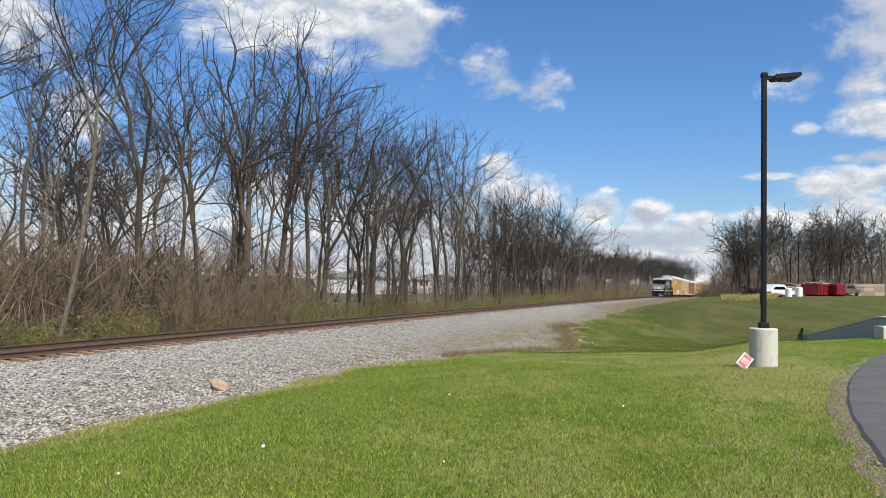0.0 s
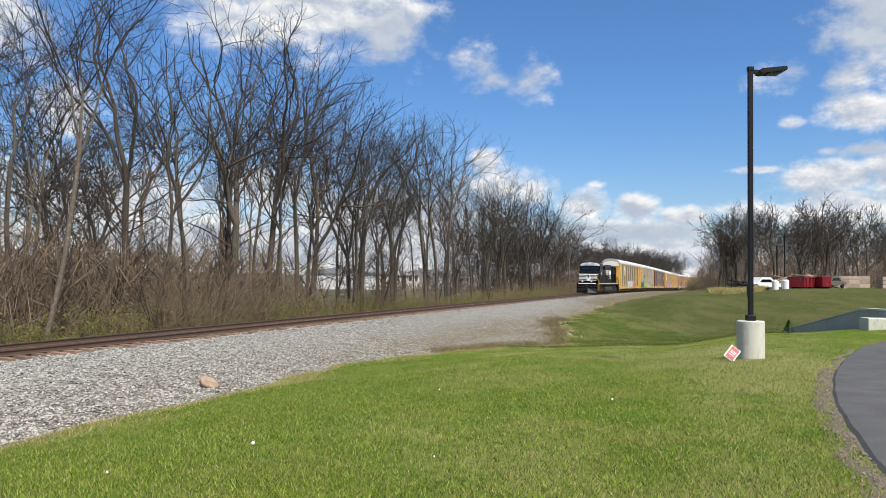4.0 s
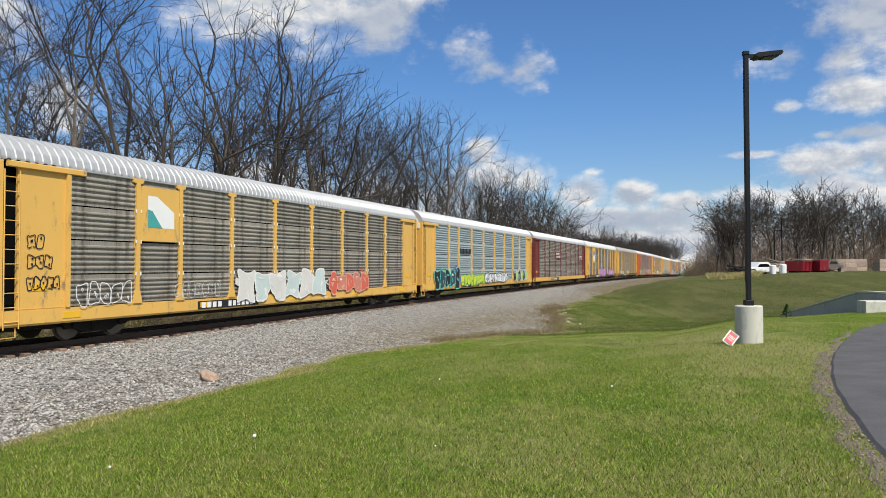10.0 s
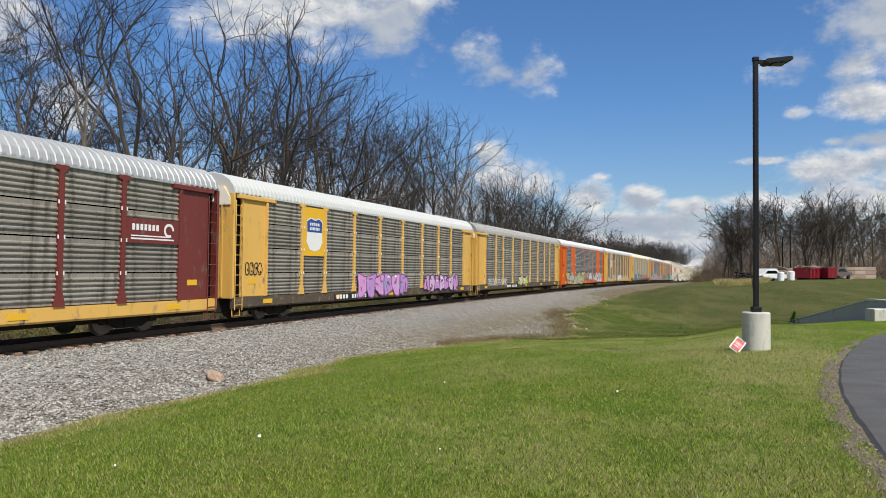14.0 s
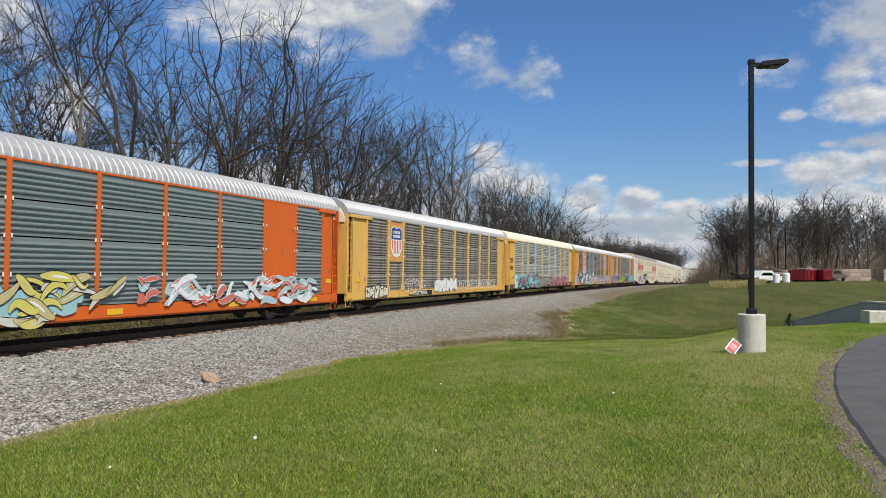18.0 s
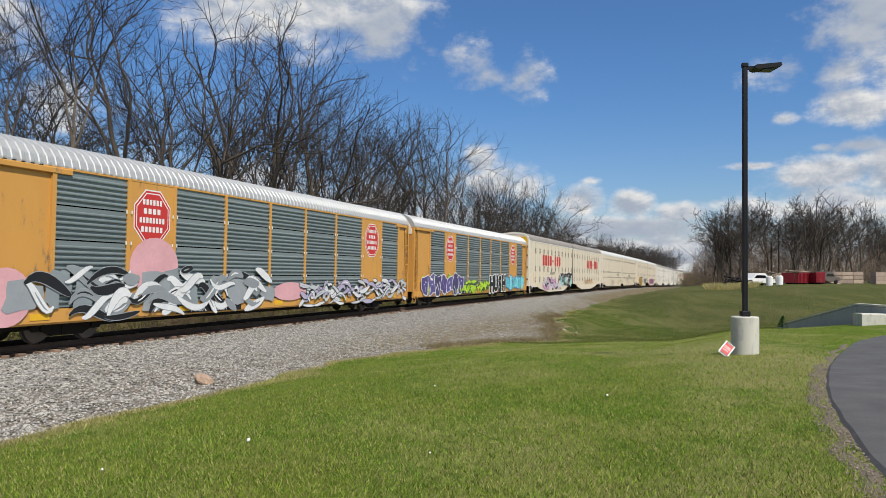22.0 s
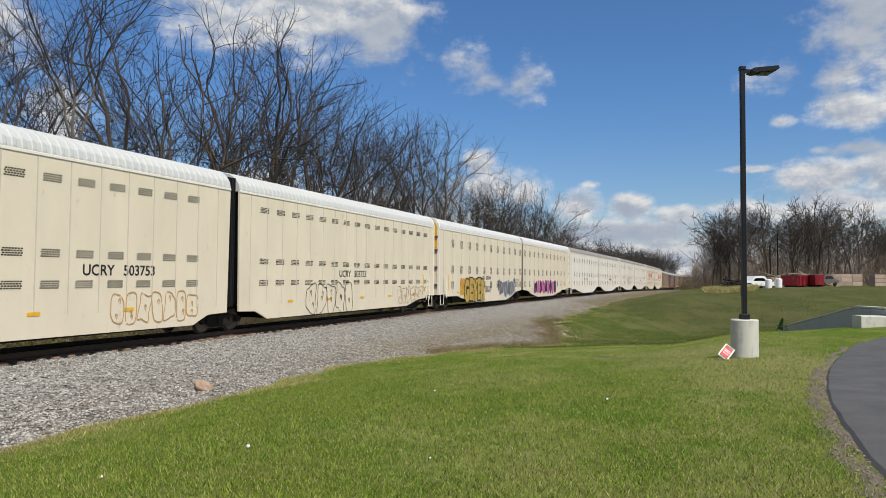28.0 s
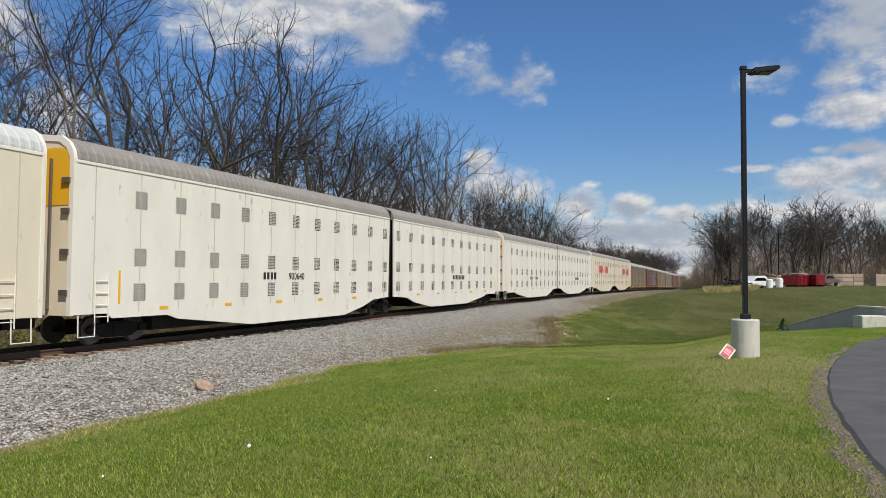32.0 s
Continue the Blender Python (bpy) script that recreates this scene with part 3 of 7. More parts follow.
# grass
def blades(name, label, count, where, tall, wide, mat, seed, free=False):
    rng = np.random.default_rng(seed)
    x, y = where(rng, count)
    s, u = along(x, y)
    ex, _ = way_edge(np.clip(y, -3, 40))
    keep = (u > toe_u(s) - 0.1 + 0.5 * rng.random(len(x))) & (x < ex - 0.02 - 0.3 * rng.random(len(x)))
    keep |= free
    x, y = x[keep], y[keep]
    z = ground_z(x, y)
    n = len(x)
    h = tall[0] + (tall[1] - tall[0]) * rng.random(n)
    a = rng.random(n) * 6.283
    w = wide * (0.6 + 0.8 * rng.random(n))
    lx, ly = h * 2.2 * (rng.random(n) - 0.5), h * 2.2 * (rng.random(n) - 0.5)
    v = np.empty((n, 3, 3))
    v[:, 0] = np.stack([x - w * np.cos(a), y - w * np.sin(a), z - 0.01], 1)
    v[:, 1] = np.stack([x + w * np.cos(a), y + w * np.sin(a), z - 0.01], 1)
    v[:, 2] = np.stack([x + lx, y + ly, z + h], 1)
    me = bpy.data.meshes.new(name)
    me.vertices.add(3 * n)
    me.vertices.foreach_set("co", v.ravel())
    me.loops.add(3 * n)
    me.loops.foreach_set("vertex_index", np.arange(3 * n, dtype=np.int32))
    me.polygons.add(n)
    me.polygons.foreach_set("loop_start", np.arange(0, 3 * n, 3, dtype=np.int32))
    me.materials.append(mat)
    me.update(calc_edges=True)
    me.validate()
    return tagged(new(name, me), label, "grass", kind="stuff")


def fan(d0, d1):
    def where(rng, n):
        d = d0 + (d1 - d0) * rng.random(n) ** 2.0
        a = radians(-36) + radians(73) * rng.random(n)
        return d * np.sin(a) / np.cos(a) * 1.0, d
    return where


blades("lawn_grass", "short mown green grass", 330000, fan(3.6, 34), (0.014, 0.046), 0.0055, BLADE, 11)
blades("dry_grass", "dry straw-coloured blades in the lawn", 125000, fan(3.6, 32), (0.014, 0.042), 0.005, DRYBLADE, 12)


def on_bank(rng, n):
    d = 33 + 50 * rng.random(n) ** 1.3
    return d * np.tan(np.radians(-2 + 36 * rng.random(n))), d


blades("bank_grass", "coarse olive grass on the swale's far bank", 60000, on_bank, (0.03, 0.11), 0.014, leafy("bank_blade", (0.135, 0.155, 0.042), 0.6), 17)


def by_toe(rng, n):
    s = 4 + 70 * rng.random(n) ** 1.4
    u = toe_u(s) + 0.05 + 0.75 * np.abs(rng.standard_normal(n)) * (0.6 + 0.4 * np.sin(s * 0.9))
    x, y, _ = on_track(s, u)
    return x, y


blades("edge_grass", "tufts of pale grass along the ballast", 34000, by_toe, (0.03, 0.10), 0.007, DRYBLADE, 13)


def foot_weeds(rng, n):
    s = 27 + 34 * rng.random(n)
    u = 5.0 + (toe_u(s) + 0.3 - 5.0) * rng.random(n) ** 0.55
    x, y, _ = on_track(s, u)
    return x, y


blades("foot_weeds", "dead tan and grey-green weeds on the ballast's foot", 32000, foot_weeds, (0.06, 0.28), 0.012, leafy("dead_weed", (0.27, 0.215, 0.115), 0.5), 16, True)


def hay(rng, n):
    a, d = np.radians(21.2 + 3.6 * rng.random(n)), 88 + 16 * rng.random(n)
    return d * np.tan(a), d


blades("tall_dry_grass", "tall tan dead grass by the yard", 9000, hay, (0.3, 0.95), 0.03, DRYBLADE, 14, True)


def verge(rng, n):
    s = 2 + 95 * rng.random(n) ** 1.3
    u = -5.3 - 1.9 * rng.random(n)
    return on_track(s, u)[:2]


blades("track_verge", "green and tan weeds beyond the track", 15000, verge, (0.08, 0.34), 0.012, WEED, 15, True)


# ---- trees ----
def limb(rng, p, d, length, n, up, wob):
    """Points of a branch that wanders and bends upwards."""
    pts, d = [p], d.copy()
    for _ in range(n):
        d = d + np.array([0, 0, up]) / n + wob * (rng.random(3) - 0.5)
        d /= np.linalg.norm(d)
        pts.append(pts[-1] + d * (length / n))
    return np.array(pts)


class Tubes:
    """Many tapered tubes, gathered as arrays."""

    def __init__(self):
        self.v, self.f, self.t, self.n = [], [], [], 0

    def add(self, pts, r0, r1, sides):
        k = len(pts)
        d = np.gradient(pts, axis=0)
        d /= np.linalg.norm(d, axis=1)[:, None] + 1e-9
        ref = np.array([0.3, 0.2, 1.0]) if abs(d[0][2]) < 0.8 else np.array([1.0, 0.3, 0.1])
        a = np.cross(d, ref)
        a /= np.linalg.norm(a, axis=1)[:, None]
        b = np.cross(d, a)
        r = (r0 + (r1 - r0) * np.linspace(0, 1, k))[:, None, None]
        w = 2 * np.pi * np.arange(sides) / sides
        ring = pts[:, None] + r * (np.cos(w)[None, :, None] * a[:, None] + np.sin(w)[None, :, None] * b[:, None])
        i = self.n + (np.arange(k - 1)[:, None] * sides + np.arange(sides)[None]).ravel()
        j = self.n + (np.arange(k - 1)[:, None] * sides + (np.arange(sides)[None] + 1) % sides).ravel()
        self.v.append(ring.reshape(-1, 3))
        self.f.append(np.stack([i, j, j + sides, i + sides], 1))
        self.n += k * sides

    def spike(self, p, q, r):
        """A straight twig that runs to a point."""
        d = q - p
        a = np.cross(d, (0.3, 0.2, 1.0))
        a /= np.linalg.norm(a) + 1e-9
        b = np.cross(d / (np.linalg.norm(d) + 1e-9), a)
        self.v.append(np.array([p + r * a, p + r * (-0.5 * a + 0.866 * b), p + r * (-0.5 * a - 0.866 * b), q]))
        i = self.n
        self.t += [(i, i + 1, i + 3), (i + 1, i + 2, i + 3), (i + 2, i, i + 3)]
        self.n += 4

    def mesh(self, name, mat):
        me = bpy.data.meshes.new(name)
        me.from_pydata(np.concatenate(self.v).tolist(), [], np.concatenate(self.f).tolist() + self.t)
        me.materials.append(mat)
        me.polygons.foreach_set("use_smooth", np.ones(len(me.polygons), bool))
        me.update()
        return me


def turned(rng, d, angle):
    """A direction at that angle from d, to any side."""
    a = np.cross(d, rng.standard_normal(3))
    a /= np.linalg.norm(a)
    return d * math.cos(angle) + a * math.sin(angle)


def make_tree(seed, tall, girth, fork, spreadout, bark, levels=5, sides=3, twigs=6, lean=0.0, fine=1.0):
    """A leafless tree: the trunk divides again and again into curved limbs, down to twigs."""
    rng = np.random.default_rng(seed)
    girth *= 1.2
    wood, crown = Tubes(), Tubes()
    total = sum(0.80 ** k for k in range(levels))
    first = (1 - fork) * tall * 1.12 / total

    def rising(d, lift):
        d = d + np.array([0, 0, lift])
        return d / np.linalg.norm(d)

    def grow(p, d, length, r, level, side):
        n = (6 if level > 1 else 3) if fine < 2 else (4 if level > 1 else 2)
        b = limb(rng, p, d, length, n, 0.17 if level > 1 else 0.10, 0.38)
        last = level == 0
        r1 = max(r * (0.35 if last else 0.76), 0.007 * fine)
        (wood if r > 0.045 else crown).add(b, r, r1, 6 if r > 0.07 else 4 if r > 0.03 else 3)
        end = b[-1] - b[-2]
        end /= np.linalg.norm(end)
        if last:
            for w in range(twigs):
                t = (w + rng.uniform(0.3, 1.0)) / twigs * n
                i = min(int(t), n - 1)
                e0 = b[i] + (b[i + 1] - b[i]) * min(t - i, 1)
                ax = rising(turned(rng, end, radians(rng.uniform(25, 58))), 0.10)
                crown.spike(e0, e0 + ax * length * rng.uniform(0.25, 0.55), 0.0085 * fine)
            return
        k = 2 if rng.random() < 0.8 else 3
        for j in range(k):
            wide = rng.uniform(10, 26) if j == 0 else rng.uniform(32, 58)
            grow(b[-1], rising(turned(rng, end, radians(wide * spreadout)), 0.05), length * rng.uniform(0.66, 0.9), max(r1 * (0.92 if j == 0 else 0.70), 0.013 * fine), level - 1, side)
        for j in range(side if level > 1 else side - 1):
            t = (j + rng.uniform(0.3, 0.95)) / max(side, 1) * n
            i = min(int(t), n - 1)
            c0 = b[i] + (b[i + 1] - b[i]) * (t - i)
            grow(c0, rising(turned(rng, end, radians(rng.uniform(40, 66) * spreadout)), 0.06), length * rng.uniform(0.38, 0.62), max(r1 * 0.45, 0.013 * fine), max(level - 2, 0), 1)

    base = np.array([0.0, 0, -0.3])
    d0 = np.array([lean, 0.4 * lean * (rng.random() - 0.5), 1.0])
    stem = limb(rng, base, d0 / np.linalg.norm(d0), tall * fork, 9, 0.1, 0.10)
    wood.add(stem[:2], girth * 1.5, girth * 1.05, 8)
    wood.add(stem[1:], girth * 1.05, girth * 0.74, 8)
    d = stem[-1] - stem[-2]
    d /= np.linalg.norm(d)
    for j in range(2 if fork > 0.5 else 3):
        grow(stem[-1], turned(rng, d, radians((rng.uniform(6, 14) if j == 0 else rng.uniform(16, 34)) * spreadout)), first * rng.uniform(0.85, 1.1), girth * (0.66 if j == 0 else 0.54), levels - 1, sides)
    for j in range(5):
        i = int(rng.integers(4, 9))
        grow(stem[i], turned(rng, d, radians(rng.uniform(40, 65))), first * rng.uniform(0.35, 0.7), girth * 0.2, 1, 1)
    top = max(float(v[:, 2].max()) for v in crown.v)
    for t in (wood, crown):
        t.v = [v * (tall / top) for v in t.v]
    return wood.mesh("trunk", bark), crown.mesh("crown", TWIG)


def tree_thing(name, label, meshes):
    t = thing(name, label, "tree", "bare trees of the wood")
    part("trunk", meshes[0], None, t)
    part("crown", meshes[1], None, t)
    return t


KINDS = [make_tree(1, 20, .24, .34, 1.05, BARKD, 6, 2, 1, .03), make_tree(2, 20, .16, .46, .9, BARK, 5, 3, 2, -.04), make_tree(3, 20, .18, .40, 1.0, BARKD, 6, 2, 1, .05),
         make_tree(4, 20, .14, .50, .8, BARKD, 5, 3, 2, .0), make_tree(5, 19, .19, .28, 1.10, BARKD, 6, 2, 1, .07), make_tree(6, 20, .15, .44, .85, BARKD, 5, 3, 2, .03),
         make_tree(7, 18, .11, .52, .75, BARKD, 5, 3, 2, -.06), make_tree(8, 16, .085, .48, .80, BARK, 5, 2, 4, .10)]
SAPLING = [make_tree(41, 7.5, .05, .25, 1.0, BARK, 4, 3, 4, .15), make_tree(42, 9.5, .06, .3, .9, BARKD, 4, 3, 4, -.2), make_tree(43, 6, .045, .18, 1.2, BARK, 4, 3, 4, .25)]
LIGHT = [make_tree(21, 16, .17, .34, 1.05, BARKD, 5, 3, 4, 0, 2.2), make_tree(22, 16, .19, .26, 1.15, BARKD, 5, 3, 4, 0, 2.2), make_tree(23, 15, .15, .36, .95, BARK, 5, 3, 4, .05, 2.2)]


def plant(meshes, label, s, u, k=1.0, turn=0.0, name="bare_tree", tilt=0.0):
    x, y, _ = on_track(s, u)
    t = tree_thing(name, label, meshes)
    t.matrix_basis = pose(float(x), float(y), z_at(x, y), 0, tilt, turn) @ Matrix.Scale(k, 4)
    return t


rng = np.random.default_rng(77)
WORDS = ["tall leafless tree with a forked grey trunk", "tall slender leafless tree with fine twigs", "leafless woodland tree with rising limbs", "leafless young tree leaning among others"]
for k, s, u, size, turn in ((7, 21.0, -6.5, 1.15, 40), (2, 30.7, -12, 1.10, 120), (0, 34.4, -8, 1.08, 15), (5, 43.1, -9, 1.05, 70), (4, 50.9, -9, 1.02, 200), (0, 62.9, -11, .95, 310),
                            (3, 72.5, -9, 1.12, 20), (6, 80.3, -9, 1.05, 95), (4, 94.7, -10, 1.05, 180), (0, 107.3, -9, 1.0, 250), (4, 118.0, -9, 1.05, 60), (2, 127.0, -10, .95, 140),
                            (2, 39.5, -9, 1.06, 260), (4, 46.5, -10, 1.08, 30), (0, 54.5, -10, 1.04, 110), (2, 58.5, -9, .98, 330), (3, 66.5, -9, 1.02, 75), (5, 36.5, -10, 1.06, 10), (1, 50.0, -12, 1.08, 150)):
    plant(KINDS[k], WORDS[0 if k in (0, 4) else 1], s, u, size, turn)
for i in range(56):
    s = -10 + 144 * ((i + 0.8 * rng.random()) / 56) ** 0.92
    u = -8.0 - 15 * rng.random() ** 1.2
    k = int(rng.integers(0, 8))
    if (s < 34 or s > 58) and i % 2:
        continue
    plant(KINDS[k], WORDS[0 if k in (0, 4) else 1 if k in (1, 3, 5) else 2 if k == 2 else 3], s, u, rng.uniform(0.74, 1.04), rng.uniform(0, 360))
for i in range(38):      # slender stems close to the track
    s = 12 + 108 * ((i + rng.random()) / 38) ** 1.15
    k = (3, 6, 7, 5)[i % 4]
    plant(KINDS[k], WORDS[1] if k != 7 else WORDS[3], s, -7.5 - 8 * rng.random(), rng.uniform(0.7, 1.0), rng.uniform(0, 360))
for i in range(90):
    s = -12 + 160 * ((i + rng.random()) / 90) ** 1.4
    plant(SAPLING[i % 3], "thin leafless sapling in the undergrowth", s, -6.2 - 10 * rng.random(), rng.uniform(0.7, 1.15), rng.uniform(0, 360), "sapling")
for i in range(20):      # depth of the wood
    s = -30 + 85 * (i + rng.random()) / 20
    plant(LIGHT[i % 3], "leafless tree deep in the wood", s, -24 - 24 * rng.random(), rng.uniform(0.9, 1.15), rng.uniform(0, 360))
for i in range(110):      # lower wood farther along
    s = 126 + 360 * ((i + rng.random()) / 110) ** 1.6
    low = 0.95 + 0.35 * float(step(190, 330, s))
    plant(LIGHT[i % 3], "distant leafless tree beside the railway", s, -8 - 22 * rng.random(), low * rng.uniform(0.7, 1.05), rng.uniform(0, 360))
for i in range(80):      # wood beyond the yard
    a, d = radians(20.9 + 15.5 * rng.random()), rng.uniform(120, 185)
    x, y = d * math.tan(a), d
    s, u = along(x, y)
    plant(LIGHT[i % 3], "distant leafless tree behind the yard", float(s[0]), max(float(u[0]), 8.0), rng.uniform(0.62, 1.1), rng.uniform(0, 360))


# far twig masses that close the wood
def far_wood(name, label, count, where, seed, tall):
    r, t = np.random.default_rng(seed), Tubes()
    t.f.append(np.zeros((0, 4), int))
    x, y = where(r, count)
    z = height(x, y)
    for k in range(count):
        p = np.array([x[k], y[k], z[k] + tall[1] * 0.5 * r.random() ** 2])
        q = p + np.array([r.normal(0, 1.4), r.normal(0, 1.4), r.uniform(*tall) * 0.4])
        t.spike(p, q, r.uniform(.02, .06))
    return tagged(new(name, t.mesh(name, FARTWIG)), label, "woodland", kind="stuff")


def behind(r, n):
    s, u = 130 + 340 * r.random(n) ** 1.5, -9 - 40 * r.random(n)
    x, y, _ = on_track(s, u)
    return x, y


def behind_near(r, n):
    s, u = -60 + 104 * r.random(n), -7 - 24 * r.random(n) ** 0.8
    x, y, _ = on_track(s, u)
    return x, y


def beyond(r, n):
    a, d = np.radians(20.3 + 22 * r.random(n)), r.uniform(128, 215, n)
    return d * np.tan(a), d


far_wood("deep_thicket", "brown leafless thicket deep in the wood", 12000, behind, 61, (2, 8))
far_wood("tall_thicket", "brown leafless thicket among the trees", 24000, behind_near, 63, (2, 8))
far_wood("distant_thicket", "brown leafless thicket beyond the yard", 13000, beyond, 62, (2, 11))


# brush
def make_brush(seed, tall, stems, wide, leaf):
    rng = np.random.default_rng(seed)
    wood, lv, lf = Tubes(), [], []
    for _ in range(stems):
        p = np.array([rng.normal(0, wide), rng.normal(0, wide), -0.1])
        d = np.array([rng.normal(0, .35), rng.normal(0, .35), 1.0])
        d /= np.linalg.norm(d)
        ln = tall * rng.uniform(0.4, 1.0)
        b = limb(rng, p, d, ln, 5, -0.25, 0.35)
        wood.add(b, 0.013, 0.005, 3)
        for _ in range(8):
            j = int(rng.integers(0, 5))
            ax = b[j + 1] - b[j]
            ax /= np.linalg.norm(ax)
            e0 = b[j] + (b[j + 1] - b[j]) * rng.random()
            e1 = e0 + turned(rng, ax, radians(rng.uniform(25, 70))) * ln * rng.uniform(0.12, 0.36)
            wood.spike(e0, e1, 0.010)
            for _ in range(leaf):
                e = e0 + (e1 - e0) * rng.random() + rng.normal(0, 0.06, 3)
                a, b2 = rng.normal(0, 0.034, 3), rng.normal(0, 0.034, 3)
                i = len(lv)
                lv += [e, e + a, e + a + b2, e + b2]
                lf.append((i, i + 1, i + 2, i + 3))
    leaves = None
    if leaf:
        leaves = bpy.data.meshes.new("foliage")
        leaves.from_pydata([tuple(v) for v in lv], [], lf)
        leaves.materials.append(BUD)
        leaves.update()
    return wood.mesh("twig_mass", BRUSHTWIG), leaves


BRUSH = [make_brush(31, 4.2, 54, 1.0, 0), make_brush(32, 2.4, 44, 0.9, 4), make_brush(33, 6.2, 50, 1.2, 0), make_brush(34, 1.4, 44, 0.9, 4)]


def shrub(k, s, u, size, turn, label):
    x, y, _ = on_track(s, u)
    t = thing("shrub", label, "shrub", "undergrowth by the track")
    tagged(part("twig_mass", BRUSH[k][0], None, t), kind="stuff")
    if BRUSH[k][1]:
        tagged(part("foliage", BRUSH[k][1], None, t), kind="stuff")
    t.matrix_basis = pose(float(x), float(y), z_at(x, y), 0, 0, turn) @ Matrix.Scale(size, 4)
    return t


for i in range(215):
    s = -10 + 135 * ((i + rng.random()) / 215) ** 1.35
    k = int(rng.choice([0, 1, 2, 3], p=[.21, .32, .17, .30]))
    u = (-6.2 - 2.8 * rng.random()) if k in (1, 3) else (-5.4 - 10 * rng.random())
    tame = 1.0 - 0.45 * float(step(45, 75, s)) if k in (0, 2) else 1.0
    shrub(k, s, u, tame * rng.uniform(0.75, 1.25), rng.uniform(0, 360), "low shrub with fresh yellow-green leaves" if k in (1, 3) else "bare tangled brown brush")
for i in range(14):
    shrub(0, 25 + 26 * rng.random(), 6.2 + 2.2 * rng.random(), rng.uniform(0.08, 0.17), rng.uniform(0, 360), "dry weed at the foot of the ballast")
for i in range(50):
    s = 112 + 260 * (i + rng.random()) / 50
    shrub(i % 3, s, -5 - 6 * rng.random(), rng.uniform(1.0, 1.6), rng.uniform(0, 360), "bare brown brush beside the railway")
for i in range(26):
    d, a = rng.uniform(112, 175), radians(rng.uniform(19.7, 21.6))
    s, u = along(d * math.tan(a), d)
    shrub(i % 3, float(s[0]), float(u[0]), rng.uniform(0.5, 1.0), rng.uniform(0, 360), "dry brown brush at the mound's far side")


# ---- the train ----
def paint(name, c, rough=0.5, dirt=(0.16, 0.13, 0.10), amount=0.22, var=0.12, streak=0.35, spec=0.4):
    return surf(name, c, rough, 0.0, spec=spec, var=var, scale=1.1, fine=30, bump=0.04, dirt=dirt, dirt_amount=amount, streak=streak)


YELLOW = paint("yellow_paint", (0.68, 0.40, 0.095))
ORANGE = paint("orange_paint", (0.62, 0.115, 0.012))
MAROON = paint("maroon_paint", (0.155, 0.030, 0.024))
KCSY = paint("ochre_paint", (0.60, 0.30, 0.07))
WHITEP = paint("white_paint", (0.78, 0.73, 0.63), amount=0.1)
CREAM = paint("cream_paint", (0.72, 0.63, 0.475), amount=0.10, dirt=(0.45, 0.38, 0.27))
GALV_B = surf("weathered_galvanised", (0.28, 0.252, 0.208), 0.6, 0.1, var=0.34, scale=1.3, fine=25, bump=0.05, dirt=(0.13, 0.112, 0.088), dirt_amount=0.42, rand=0.14, streak=0.18)
GALV_C = surf("galvanised_blue_grey", (0.36, 0.42, 0.43), 0.5, 0.25, var=0.2, scale=0.9, fine=25, bump=0.05, rand=0.07, streak=0.3)
GALV_D = surf("dark_grey_panels", (0.20, 0.235, 0.235), 0.5, 0.2, var=0.14, scale=0.9, fine=25, bump=0.05, rand=0.06)
ROOF_G = surf("galvanised_roof", (0.42, 0.42, 0.41), 0.5, 0.3, var=0.15, scale=1.0, fine=20, bump=0.05, dirt=(0.36, 0.34, 0.31), dirt_amount=0.25)
ROOF_C = surf("cream_roof", (0.66, 0.59, 0.45), 0.6, 0.0, var=0.08, scale=1.0, fine=20, bump=0.03, dirt=(0.5, 0.42, 0.3), dirt_amount=0.15)
ROOF_D = surf("dull_galvanised_roof", (0.31, 0.30, 0.275), 0.65, 0.15, var=0.2, scale=1.0, fine=20, bump=0.05, dirt=(0.24, 0.21, 0.18), dirt_amount=0.35)
ROOF_W = surf("white_roof", (0.50, 0.50, 0.475), 0.6, 0.0, var=0.08, scale=1.0, fine=20, bump=0.03, dirt=(0.5, 0.46, 0.4), dirt_amount=0.15)
ROOF_B = surf("brown_grey_roof", (0.235, 0.215, 0.19), 0.7, 0.1, var=0.2, scale=1.0, fine=20, bump=0.05, dirt=(0.30, 0.28, 0.25), dirt_amount=0.3, streak=0.2)
LOCO = surf("black_paint", (0.005, 0.005, 0.006), 0.30, 0.0, spec=0.10, var=0.3, scale=1.2, fine=30, bump=0.03, dirt=(0.018, 0.017, 0.016), dirt_amount=0.2)
GRIME = surf("grimy_underframe", (0.020, 0.017, 0.015), 0.9, 0.0, spec=0.2, var=0.4, scale=3, fine=40, bump=0.2)
STEEL = surf("grimy_steel", (0.16, 0.13, 0.11), 0.6, 0.5, var=0.3, scale=4, fine=40, bump=0.1)
DECK = surf("grimy_brown_deck", (0.075, 0.055, 0.038), 0.8, var=0.35, scale=1.5, fine=25, bump=0.1, dirt=(0.30, 0.19, 0.06), dirt_amount=0.3)
TANK = surf("dusty_tank", (0.040, 0.036, 0.033), 0.75, 0.0, var=0.25, scale=2, fine=30, bump=0.08)
WHITE = surf("white_marking", (0.76, 0.75, 0.72), 0.5, var=0.06, scale=2, fine=30, bump=0.0)
RED = surf("red_marking", (0.55, 0.035, 0.03), 0.5, var=0.08, scale=2, fine=30, bump=0.0)
BLUE = surf("blue_marking", (0.03, 0.07, 0.28), 0.5, var=0.08, scale=2, fine=30, bump=0.0)
TEAL = surf("teal_marking", (0.06, 0.32, 0.30), 0.5, var=0.1, scale=2, fine=30, bump=0.0)
